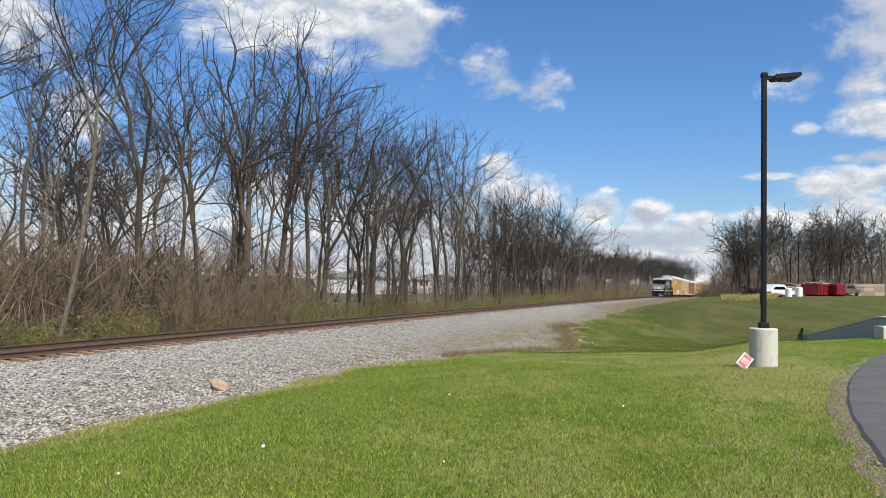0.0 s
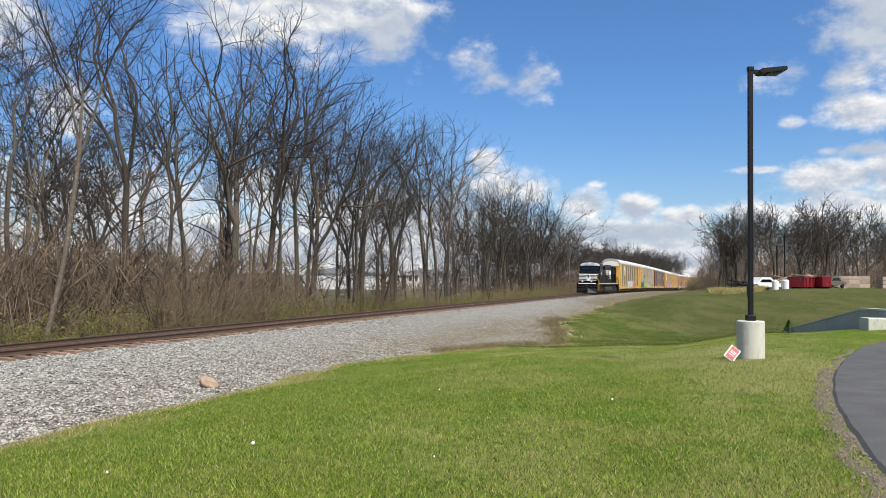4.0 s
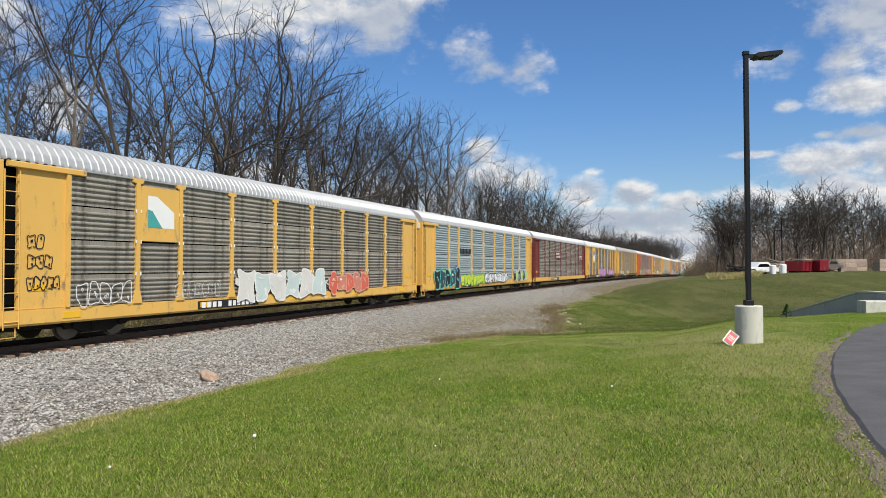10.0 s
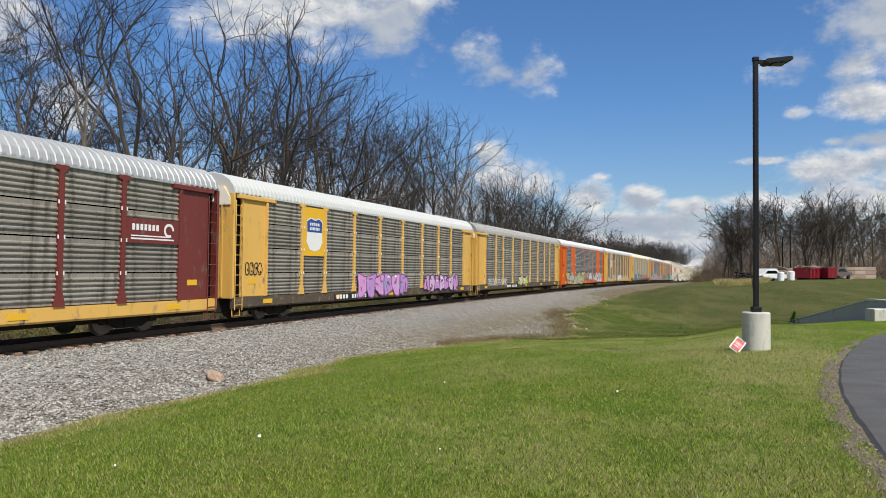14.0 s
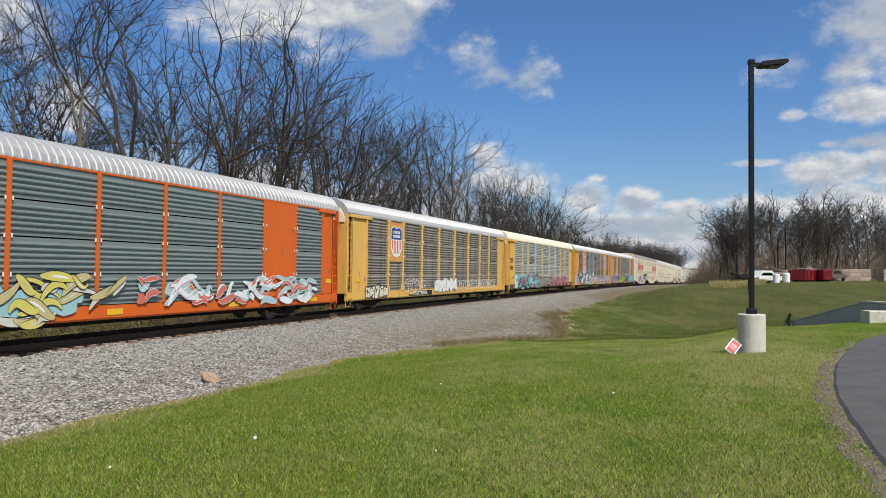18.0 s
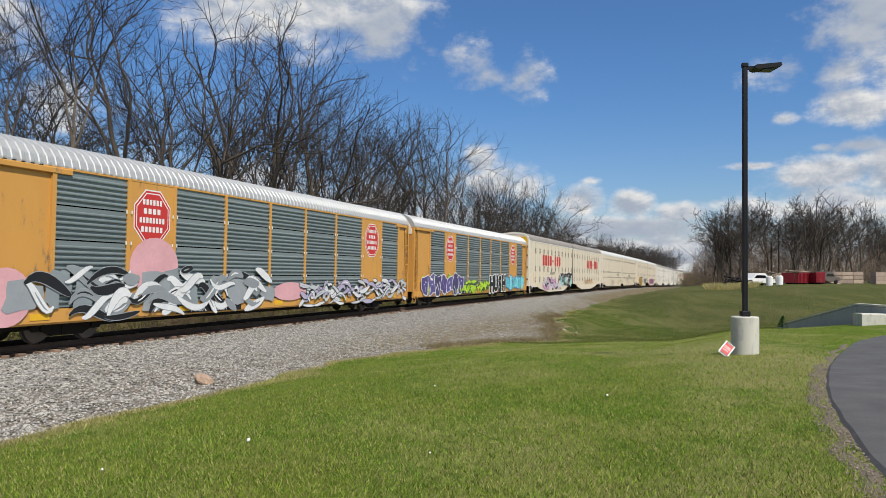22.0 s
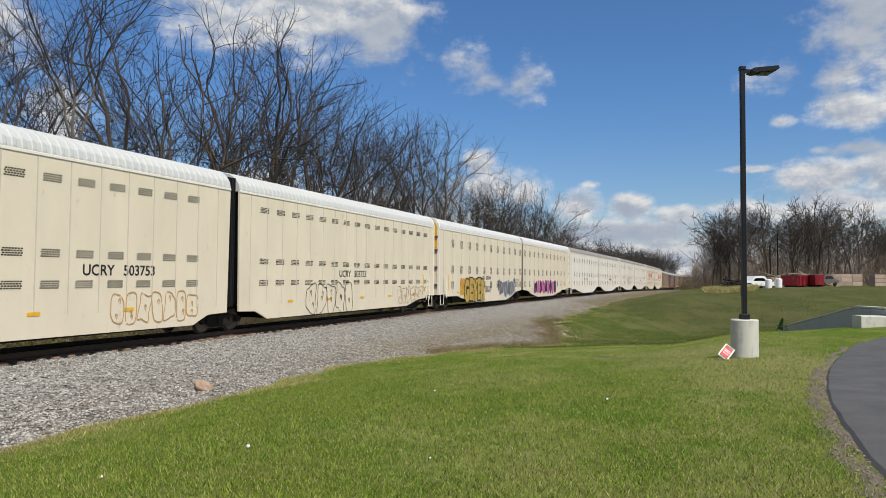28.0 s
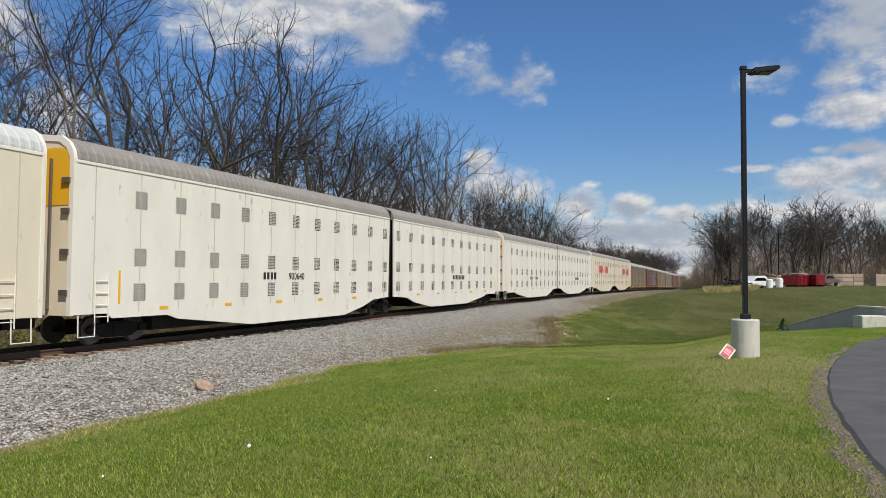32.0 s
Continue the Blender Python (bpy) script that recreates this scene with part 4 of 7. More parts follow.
AMBER = surf("yellow_marking", (0.75, 0.42, 0.02), 0.5, var=0.06, scale=2, fine=30, bump=0.0)
INK = surf("black_marking", (0.012, 0.012, 0.014), 0.5, var=0.1, scale=2, fine=30, bump=0.0)
# near-black colour that stands in for the darkness inside openings
OPENING_SHADE = surf("opening_shade_black", (0.004, 0.004, 0.004), 0.9, spec=0.05, var=0.1, scale=2, fine=30, bump=0.0)
GLASS = surf("tinted_glass", (0.006, 0.008, 0.010), 0.06, 0.0, var=0.05, scale=2, fine=5, bump=0.0)

SPEED, REAR, CAR = 18.9746, -44.245, 28.35     # metres a second; the engine's rear coupling at 13 s; length over couplings
VEHICLES = []                                  # (thing, offset of its middle behind the engine's rear, half its wheelbase)


def roll_stock(name, label, category, group, offset, half):
    t = thing(name, label, category, group)
    VEHICLES.append((t, offset, half))
    return t


wheel_mesh = outward(Shape().tube([(0, -0.07, 0), (0, 0.03, 0), (0, 0.035, 0), (0, 0.07, 0)], [0.42, 0.42, 0.46, 0.46], 20).mesh("wheel", STEEL, smooth=False))
frame_sh = Shape()
frame_sh.prism([(-1.25, 0.50), (-1.05, 0.62), (-0.35, 0.72), (0.35, 0.72), (1.05, 0.62), (1.25, 0.50), (1.12, 0.36), (0.85, 0.40), (0.5, 0.22), (-0.5, 0.22), (-0.85, 0.40), (-1.12, 0.36)], -1.08, -0.95, "y")
frame_sh.prism([(-1.25, 0.50), (-1.05, 0.62), (-0.35, 0.72), (0.35, 0.72), (1.05, 0.62), (1.25, 0.50), (1.12, 0.36), (0.85, 0.40), (0.5, 0.22), (-0.5, 0.22), (-0.85, 0.40), (-1.12, 0.36)], 0.95, 1.08, "y")
frame_sh.box(-0.22, 0.22, -0.95, 0.95, 0.40, 0.72).box(-0.25, 0.25, -1.12, -1.08, 0.28, 0.62)
for q in (-0.87, 0.87):
    frame_sh.tube([(q, -1.16, 0.46), (q, 1.16, 0.46)], 0.10, 10)
bogie_mesh = frame_sh.mesh("side_frame", GRIME)
axle_mesh = Shape().tube([(0, -0.95, 0), (0, 0.95, 0)], 0.08, 8).mesh("axle", GRIME)


def bogie(car, x):
    b = part("bogie", bogie_mesh, None, car, at=(x, 0, 0))
    for dx in (-0.87, 0.87):
        for y in (-0.79, 0.79):
            w = part("wheel", wheel_mesh, None, b, at=(dx, y, 0.46))
            if y > 0:
                w.rotation_euler = (0, 0, math.pi)
        part("axle", axle_mesh, None, b, at=(dx, 0, 0.46))


def mark(name, car, pts, mat, y, label=""):
    """A flat painted shape on the side towards -y; pts in (x, z)."""
    sh = Shape()
    sh.quad(*[(a, y, b) for a, b in pts])
    return part(name, sh, mat, car, label)


def plate(x0, x1, z0, z1, c=0.0):
    if not c:
        return [(x0, z0), (x1, z0), (x1, z1), (x0, z1)]
    return [(x0 + c, z0), (x1 - c, z0), (x1, z0 + c), (x1, z1 - c), (x1 - c, z1), (x0 + c, z1), (x0, z1 - c), (x0, z0 + c)]


SPRAY = {}


def spray(c):
    key = tuple(round(v, 3) for v in c)
    if key not in SPRAY:
        SPRAY[key] = surf("spray_paint", c, 0.55, var=0.18, scale=1.5, fine=9, bump=0.0)
    return SPRAY[key]


def blob(rng, cx, cz, w, h, n=14, jag=0.25, lean=0.0):
    pts = []
    for k in range(n):
        a = 2 * math.pi * k / n
        r = 1 + jag * (rng.random() - 0.5) * 2
        x = math.copysign(abs(math.cos(a)) ** 0.6, math.cos(a)) * w / 2 * r
        z = math.copysign(abs(math.sin(a)) ** 0.6, math.sin(a)) * h / 2 * r
        pts.append((cx + x + lean * z, cz + z))
    return pts


def graffiti(car, x0, x1, z0, z1, fills, line, seed, cloud=None, jag=0.3, y=-1.645):
    """A spray-painted piece: drifts of colour, then thick crossing strokes with outlines and highlights. It spells nothing."""
    rng = random.Random(seed)
    w, tall, mid = x1 - x0, z1 - z0, (z0 + z1) / 2
    sh, mats, index = Shape(), [], []

    def lay(mat, pts, d):
        if mat not in mats:
            mats.append(mat)
        sh.quad(*[(min(max(a, x0 - .3), x1 + .3), y - d, b) for a, b in pts])
        index.append(mats.index(mat))

    def stroke(mat, a, b, t, d, point=0.0):
        dx, dz = b[0] - a[0], b[1] - a[1]
        l = math.hypot(dx, dz) + 1e-6
        ux, uz = dx / l, dz / l
        h = t / 2
        e = h * (0.5 + point)
        lay(mat, [(a[0] - uz * h, a[1] + ux * h), (a[0] - ux * e, a[1] - uz * e), (a[0] + uz * h, a[1] - ux * h), (b[0] + uz * h * (1 - point * .4), b[1] - ux * h * (1 - point * .4)), (b[0] + ux * e, b[1] + uz * e), (b[0] - uz * h * (1 - point * .4), b[1] + ux * h * (1 - point * .4))], d)
    if cloud is not None:
        for k in range(int(w * 1.5) + 2):
            c = cloud[k % len(cloud)] if isinstance(cloud, list) else cloud
            lay(c, blob(rng, x0 + w * rng.random(), mid + tall * 0.4 * (rng.random() - 0.45), tall * rng.uniform(.3, .75), tall * rng.uniform(.3, .7), 12, 0.22), 0.001 + 0.0003 * k)
    else:
        for k in range(int(w * 2.2)):
            lay(fills[k % len(fills)], blob(rng, x0 + w * rng.random(), mid + tall * 0.35 * (rng.random() - 0.5), tall * rng.uniform(.15, .4), tall * rng.uniform(.15, .4), 9, 0.3), 0.001 + 0.0003 * k)
    depth = [0.012]

    def band(mat, pts, t):
        """A swelling ribbon through the points, running out at both ends."""
        depth[0] += 0.00025
        k = len(pts)
        left, right = [], []
        for i, (px, pz) in enumerate(pts):
            qx, qz = pts[min(i + 1, k - 1)]
            ox, oz = pts[max(i - 1, 0)]
            l = math.hypot(qx - ox, qz - oz) + 1e-6
            h = t / 2 * math.sin(math.pi * (i + .35) / (k - .3)) ** 0.6
            left.append((px - (qz - oz) / l * h, pz + (qx - ox) / l * h))
            right.append((px + (qz - oz) / l * h, pz - (qx - ox) / l * h))
        for i in range(k - 1):
            lay(mat, [left[i], right[i], right[i + 1], left[i + 1]], depth[0])

    def curve(p, c, e, q, m=9):
        return [tuple((1 - s) ** 3 * p[a] + 3 * (1 - s) ** 2 * s * c[a] + 3 * (1 - s) * s * s * e[a] + s ** 3 * q[a] for a in (0, 1)) for s in [i / m for i in range(m + 1)]]
    if jag >= 0.4:      # flowing, interlocking ribbons
        for k in range(int(w / tall * 7)):
            px, pz = x0 + w * rng.random(), mid + tall * .45 * (2 * rng.random() - 1)
            dx = tall * rng.uniform(.35, 1.1) * rng.choice((-1, 1))
            dz = tall * rng.uniform(-.35, .45)
            zz = lambda v: min(max(v, z0), z1)
            pts = curve((px, zz(pz)), (px + dx * .3, zz(pz + tall * rng.uniform(-.5, .5))), (px + dx * .7, zz(pz + dz + tall * rng.uniform(-.5, .5))), (px + dx, zz(pz + dz)))
            t = tall * rng.uniform(.09, .22)
            band(line, pts, t + .05)
            band(fills[k % len(fills)], pts, t)
            if rng.random() < .5:
                band(rng.choice(fills + [WHITE]), pts[2:7], t * .25)
    else:      # round, overlapping letter-like forms
        n = max(2, round(w / (tall * 0.72)))
        for k in range(n):
            cx, lw = x0 + w * (k + .5) / n, w / n * 1.12
            hh = tall * rng.uniform(.82, 1.0)
            lobes, lean, ph = rng.choice((2, 3, 3, 4)), rng.uniform(-.1, .15), rng.uniform(0, 6.28)
            ring = []
            for i in range(28):
                a = 2 * math.pi * i / 28
                r = 1 - .17 * (1 + math.cos(lobes * a + ph)) * rng.uniform(.9, 1.1)
                ex = math.copysign(abs(math.cos(a)) ** .55, math.cos(a)) * lw / 2 * r
                ez = math.copysign(abs(math.sin(a)) ** .55, math.sin(a)) * hh / 2 * r
                ring.append((cx + ex + lean * ez, mid + ez))
            depth[0] += 0.0003
            edge = .05 + .02 * tall
            lay(line, [(cx + (px - cx) * (1 + 2 * edge / lw), mid + (pz - mid) * (1 + 2 * edge / hh)) for px, pz in ring], depth[0])
            depth[0] += 0.0003
            c = fills[k % len(fills)]
            lay(c, ring, depth[0])
            for m in range(rng.randint(2, 3)):
                px, pz = cx + lw * rng.uniform(-.22, .22), mid + hh * rng.uniform(-.3, .3)
                qx, qz = cx + lw * rng.uniform(-.25, .25), pz + hh * rng.uniform(-.3, .3)
                band(line, curve((px, pz), (px + lw * rng.uniform(-.15, .15), pz + hh * .1), (qx, qz - hh * .1), (qx, qz)), rng.choice((.06, .06, .13)) * (.6 + .4 * tall))
            if rng.random() < .6:
                px, pz = cx - lw * rng.uniform(.1, .3), mid + hh * rng.uniform(.1, .3)
                band(rng.choice(fills + [WHITE]), curve((px, pz), (px + .1 * lw, pz + .08 * hh), (px + .2 * lw, pz + .08 * hh), (px + .3 * lw, pz)), .09 * tall)
        for k in range(int(w * 2)):
            px, pz = x0 + w * rng.random(), mid + tall * .5 * (2 * rng.random() - 1)
            band(rng.choice(fills + [line]), curve((px, pz), (px + .1, pz + .15), (px + .25, pz - .1), (px + .35, pz + rng.uniform(-.1, .25))), .07)
    me = sh.mesh("graffiti", *mats)
    me.polygons.foreach_set("material_index", index)
    return tagged(part("graffiti", me, None, car, "spray-painted graffiti piece in several colours"), kind="stuff")


def scrawl(car, x0, x1, z0, z1, mat, seed, y=-1.645, width=0.04):
    """Thin sprayed loops and tails that spell nothing."""
    rng = random.Random(seed)
    sh = Shape()
    n = max(2, round((x1 - x0) / ((z1 - z0) * .55)))

    def line(pts, d):
        for (a, b), (c, e) in zip(pts, pts[1:]):
            l = math.hypot(c - a, e - b) + 1e-6
            nx, nz = -(e - b) / l * width / 2, (c - a) / l * width / 2
            sh.quad((a + nx, y - d, b + nz), (a - nx, y - d, b - nz), (c - nx, y - d, e - nz), (c + nx, y - d, e + nz))
    for k in range(n):
        cx, w, h, mid = x0 + (x1 - x0) * (k + .5) / n, (x1 - x0) / n, z1 - z0, (z0 + z1) / 2
        lean, lobes, ph = rng.uniform(-.08, .12), rng.choice((2, 3, 4)), rng.uniform(0, 6.28)
        gap, loop = rng.uniform(0, 6.28), []
        for q in range(27):
            a = gap + 6.1 * q / 26
            r = .92 - .14 * (1 + math.cos(lobes * a + ph))
            ex = math.copysign(abs(math.cos(a)) ** .6, math.cos(a)) * w * .58 * r
            ez = math.copysign(abs(math.sin(a)) ** .6, math.sin(a)) * h * .52 * r
            loop.append((cx + ex + lean * ez, mid + ez))
        line(loop, .004 + .0003 * k)
        for m in range(rng.randint(1, 2)):
            px, pz = cx + rng.uniform(-.15, .1) * w, mid + rng.uniform(-.3, .25) * h
            line([(px, pz), (px + .06 * w, pz + .09 * h), (px + .16 * w, pz + .06 * h), (px + .12 * w, pz - .07 * h)], .0055 + .0003 * k)
    tagged(part("scrawl", sh, mat, car, "thin sprayed line scrawl"), kind="stuff")


def bars(car, x0, x1, z, h, n, mat, y=-1.64, name="lettering"):
    """Writing that cannot be read: upright bars."""
    sh = Shape()
    w = (x1 - x0) / n
    for k in range(n):
        sh.quad((x0 + w * k, y, z), (x0 + w * (k + .68), y, z), (x0 + w * (k + .68), y, z + h), (x0 + w * k, y, z + h))
    return tagged(part(name, sh, mat, car, "small painted lettering as bars"), kind="stuff")


def figures(car, text, x, z, size, mat, y, turn=0.0, name="number", fat=0.02):
    """Readable figures, as a flat mesh on the side towards -y."""
    if "  " in text:
        a, b = text.split("  ")
        half = size * 0.3 * (len(a) + len(b) + 1)
        figures(car, a, x - half + size * 0.3 * len(a), z, size, mat, y, turn, "lettering")
        return figures(car, b, x + half - size * 0.3 * len(b), z, size, mat, y, turn, name)
    cu = bpy.data.curves.new("figures", "FONT")
    cu.body, cu.size, cu.align_x, cu.offset = text, size, "CENTER", size * fat
    tmp = bpy.data.objects.new("figures", cu)
    scene.collection.objects.link(tmp)
    dg = bpy.context.evaluated_depsgraph_get()
    me = bpy.data.meshes.new_from_object(tmp.evaluated_get(dg))
    bpy.data.objects.remove(tmp)
    me.materials.clear()
    me.materials.append(mat)
    ob = part(name, me, None, car, ("painted letters " if text.isalpha() else "painted number ") + text)
    ob.matrix_basis = pose(x, y, z, 90, 0, turn)
    return ob


def tag_word(car, text, xc, z, size, fill, edge, y, stretch=1.0, fat=.05):
    """A sprayed word in heavy letters with an outline."""
    for mat, k, d in ((edge, fat + .055, .0), (fill, fat, .004)):
        for i, ch in enumerate(text):
            ob = figures(car, ch, xc + (i - (len(text) - 1) / 2) * size * .66 * stretch, z + .05 * size * (i % 2), size, mat, y - d - .0006 * i, name="graffiti_letter", fat=k)
            ob.matrix_basis = ob.matrix_basis @ Matrix.Diagonal((stretch, 1, 1, 1))


def corrugated(w, h, ribs=5):
    """A pressed panel with rounded horizontal ridges, its face towards -y, centred in x, from z = 0."""
    prof = [(0.0, 0.0)]
    band = h / (ribs + 1.2)
    for k in range(ribs):
        z = band * (0.75 + k)
        prof += [(0.0, z), (-0.040, z + band * .12), (-0.046, z + band * .30), (-0.040, z + band * .48), (0.0, z + band * .62)]
    prof.append((0.0, h))
    sh = Shape()
    for (a, z0), (b, z1) in zip(prof, prof[1:]):
        sh.quad((-w / 2, a, z0), (w / 2, a, z0), (w / 2, b, z1), (-w / 2, b, z1))
    sh.quad((-w / 2, 0.03, 0), (-w / 2, 0.03, h), (-w / 2, 0, h), (-w / 2, 0, 0)).quad((w / 2, 0, 0), (w / 2, 0, h), (w / 2, 0.03, h), (w / 2, 0.03, 0))
    return sh


PANELS = {}


def panel_mesh(w, h, mat, ribs):
    key = (round(w, 2), round(h, 2), mat.name, ribs)
    if key not in PANELS:
        PANELS[key] = corrugated(w, h, ribs).mesh("panel", mat)
    return PANELS[key]


CLIP = Shape().box(-.02, .02, -.008, .01, -.055, .055).mesh("clip", WHITE)


def X(a):
    return a - CAR / 2


EDGES_A = [2.53, 5.15, 7.1, 9.9, 12.75, 15.65, 18.5, 21.15, 23.4, 25.9]
EDGES_B = [3.0, 5.75, 7.8, 10.55, 13.45, 16.2, 19.0, 21.8, 24.1, 26.4]
ROOF_LINE = [(-1.60, 5.06), (-1.60, 5.12), (-1.53, 5.34), (-1.33, 5.60), (-0.98, 5.80), (-0.5, 5.90), (0, 5.93), (0.5, 5.90), (0.98, 5.80), (1.33, 5.60), (1.53, 5.34), (1.60, 5.12), (1.60, 5.06)]
ROOFS = {}


def roof_mesh(x0, x1, line, mat, pitch=0.27, depth=0.03, bevel=0.0):
    """A roof pressed into cross ridges; closed at its ends."""
    key = (x0, x1, mat.name, len(line), line[6][1])
    if key in ROOFS:
        return ROOFS[key]
    xs, n = [], int((x1 - x0) / pitch)
    for k in range(n):
        a = x0 + (x1 - x0) * k / n
        xs += [(a, 0), (a + pitch * .45, 0), (a + pitch * .55, depth), (a + pitch * .9, depth)]
    xs.append((x1, 0))
    sh, k = Shape(), len(line)
    for x, d in xs:
        sh.v += [(x, a * (1 + d / 3), b + d) for a, b in line]
    for i in range(len(xs) - 1):
        for j in range(k - 1):
            p = i * k + j
            sh.f.append((p, p + k, p + k + 1, p + 1))
    sh.f.append(tuple(range(k)))
    sh.f.append(tuple((len(xs) - 1) * k + j for j in reversed(range(k))))
    ROOFS[key] = outward(sh.mesh("roof", mat))
    return ROOFS[key]


def ladder(car, x, y, z0, z1, mat, w=0.42, n=9):
    sh = Shape()
    for a in (-w / 2, w / 2):
        sh.tube([(x + a, y, z0), (x + a, y, z1)], 0.02, 5)
    for k in range(n):
        z = z0 + (z1 - z0) * (k + .5) / n
        sh.tube([(x - w / 2, y, z), (x + w / 2, y, z)], 0.014, 5)
    return part("ladder", sh, mat, car)


def autorack(index, label, frame_mat, panel_mat, roof_mat, flush=False, solid=(), deck_mat=None, end_mat=None, plate_number=""):
    """A long covered car carrier: flat deck, posts, corrugated side panels, end doors and a ridged roof. x = 0 is its middle, -x its front."""
    car = roll_stock("autorack_car", label, "rail car", "auto carrier cars of the train", index * CAR + CAR / 2, 10.1)
    edges = [e - CAR / 2 for e in (EDGES_B if flush else EDGES_A)]
    L = CAR / 2 - 0.48
    deck_mat = deck_mat or frame_mat
    sill = Shape()
    sill.prism([(-1.60, 1.04), (-1.60, 0.66), (-1.56, 0.60), (-1.46, 0.60), (-1.46, 0.98), (1.46, 0.98), (1.46, 0.60), (1.60, 0.60), (1.60, 1.04)], -L, L)
    part("side_sill", outward(sill.mesh("side_sill", deck_mat)), None, car)
    part("centre_sill", Shape().chamfer(-L - .1, L + .1, -0.9, 0.9, 0.42, 0.98, 0.03), GRIME, car)
    # added black box: paints the unlit interior seen through the panel gaps
    part("inner_shell", Shape().box(-L + .15, L - .15, -1.42, 1.42, 1.05, 5.04), OPENING_SHADE, car)
    part("far_wall", Shape().chamfer(-L, L, 1.45, 1.58, 1.04, 5.08, 0.02), panel_mat, car)
    part("roof", roof_mesh(-L, L, ROOF_LINE, roof_mat), None, car)
    rows = [(1.07, 1.98), (2.02, 2.99), (3.03, 3.99), (4.03, 5.02)]
    py = -1.545 if not flush else -1.57
    for k, (a, b) in enumerate(zip(edges, edges[1:])):
        if k in solid:
            part("logo_panel", Shape().chamfer(a + .04, b - .04, -1.60, -1.5, 1.06, 5.05, 0.01), frame_mat, car)
            continue
        for z0, z1 in rows:
            part("panel", panel_mesh(b - a - 0.10, z1 - z0, panel_mat, 5), None, car, at=((a + b) / 2, py, z0))
    pw = 0.085 if not flush else 0.07
    post = Shape().prism([(-pw, 1.04), (-pw - .10, 1.04), (-pw, 1.5), (-pw, 4.90), (-pw - .13, 4.94), (-pw - .13, 5.06), (pw + .13, 5.06), (pw + .13, 4.94), (pw, 4.90), (pw, 1.5), (pw + .10, 1.04)] if not flush else [(-pw, 1.04), (-pw, 5.06), (pw, 5.06), (pw, 1.04)], -1.64 if not flush else -1.632, -1.46, "y")
    pm = outward(post.mesh("post", frame_mat))
    for e in edges[1:-1]:
        ps = part("post", pm, None, car, at=(e, 0, 0))
        if index < 10:
            for z in (1.99, 3.02, 4.01):
                for q in (-.105, .105):
                    part("clip", CLIP, None, ps, at=(q, -1.645 if not flush else -1.637, z))
    if index < 10:
        stencil = part("stencil_plate", Shape().box(X(8.0), X(11.6), -1.612, -1.602, .66, .96), INK, car, "black stencil plate")
        if plate_number:
            figures(stencil, plate_number, X(9.8), .70, .33, WHITE, -1.616)
        else:
            bars(stencil, X(8.2), X(9.4), .71, .2, 4, WHITE, y=-1.616)
            bars(stencil, X(9.7), X(11.3), .71, .2, 6, WHITE, y=-1.616)
    for k in range(5):
        q = -L + 2.2 + k * (2 * L - 4.4) / 4
        part("reflector", Shape().box(q - .3, q + .3, -1.614, -1.600, .74, .92), AMBER, car, "yellow reflector")
    part("top_rail", Shape().chamfer(edges[0] - .3, edges[-1] + .3, -1.61, -1.47, 5.02, 5.10, 0.012), frame_mat if flush else roof_mat, car)
    for sgn, e in ((-1, edges[0]), (1, edges[-1])):
        a, b = (-L + 0.5, e + .02) if sgn < 0 else (e - .02, L - 0.5)
        bay = part("end_bay", Shape().chamfer(a, b, -1.56, -1.48, 1.04, 5.05, 0.02), frame_mat, car)
        part("corner_post", Shape().chamfer(e - .07, e + .07, -1.64, -1.5, 1.04, 5.05, 0.02), frame_mat, bay)
        part("header", Shape().chamfer(min(a, b) - .35, max(a, b) + (.55 if sgn < 0 else .2), -1.66, -1.56, 4.88, 5.05, 0.02), frame_mat, bay)
        door = Shape().prism([(-1.45, 1.0), (-1.45, 4.9), (-1.15, 5.35), (0, 5.55), (1.15, 5.35), (1.45, 4.9), (1.45, 1.0)], sgn * L - .04, sgn * L + .04)
        for q in (-1.05, -0.5, 0.5, 1.05):
            door.box(sgn * L - .07, sgn * L + .07, q - .04, q + .04, 1.05, 4.8)
        dm = part("end_door", outward(door.mesh("end_door", end_mat or frame_mat)), None, car)
        top = Shape().prism([(-1.44, 4.62), (-1.44, 4.9), (-1.14, 5.34), (0, 5.54), (1.14, 5.34), (1.44, 4.9), (1.44, 4.62)], sgn * L - .085, sgn * L + .085)
        part("white_top", outward(top.mesh("white_top", WHITEP)), None, dm, "white-painted top of the end doors")
        part("corner_frame", Shape().chamfer(sgn * L - .06, sgn * L + .06, -1.60, -1.44, 1.0, 5.05, 0.02), frame_mat, car)
        lx = sgn * (L - 0.30)
        ladder(car, lx, -1.62, 0.55, 4.8, frame_mat, 0.44, 11)
        part("placard", Shape().box(min(a, b) + .45, min(a, b) + .95, -1.572, -1.562, 1.55, 1.75), AMBER, bay, "yellow placard")
        step_sh = Shape().tube([(sgn * (L - .5), -1.5, 0.95), (sgn * (L - .5), -1.52, 0.32), (sgn * (L - .05), -1.52, 0.32), (sgn * (L - .05), -1.5, 0.95)], 0.02, 5)
        part("step", step_sh, frame_mat, car)
        part("coupler", Shape().chamfer(min(sgn * (L - .1), sgn * (L + .62)), max(sgn * (L - .1), sgn * (L + .62)), -0.16, 0.16, 0.62, 0.95, 0.04), GRIME, car)
        bogie(car, sgn * 10.1)
    return car


def emblem(car, x0, x1, z0, z1, back, y=-1.61):
    """A painted plate that carries an emblem over one bay."""
    return part("emblem_plate", Shape().box(x0, x1, y - .02, y, z0, z1), back, car, "painted emblem plate")


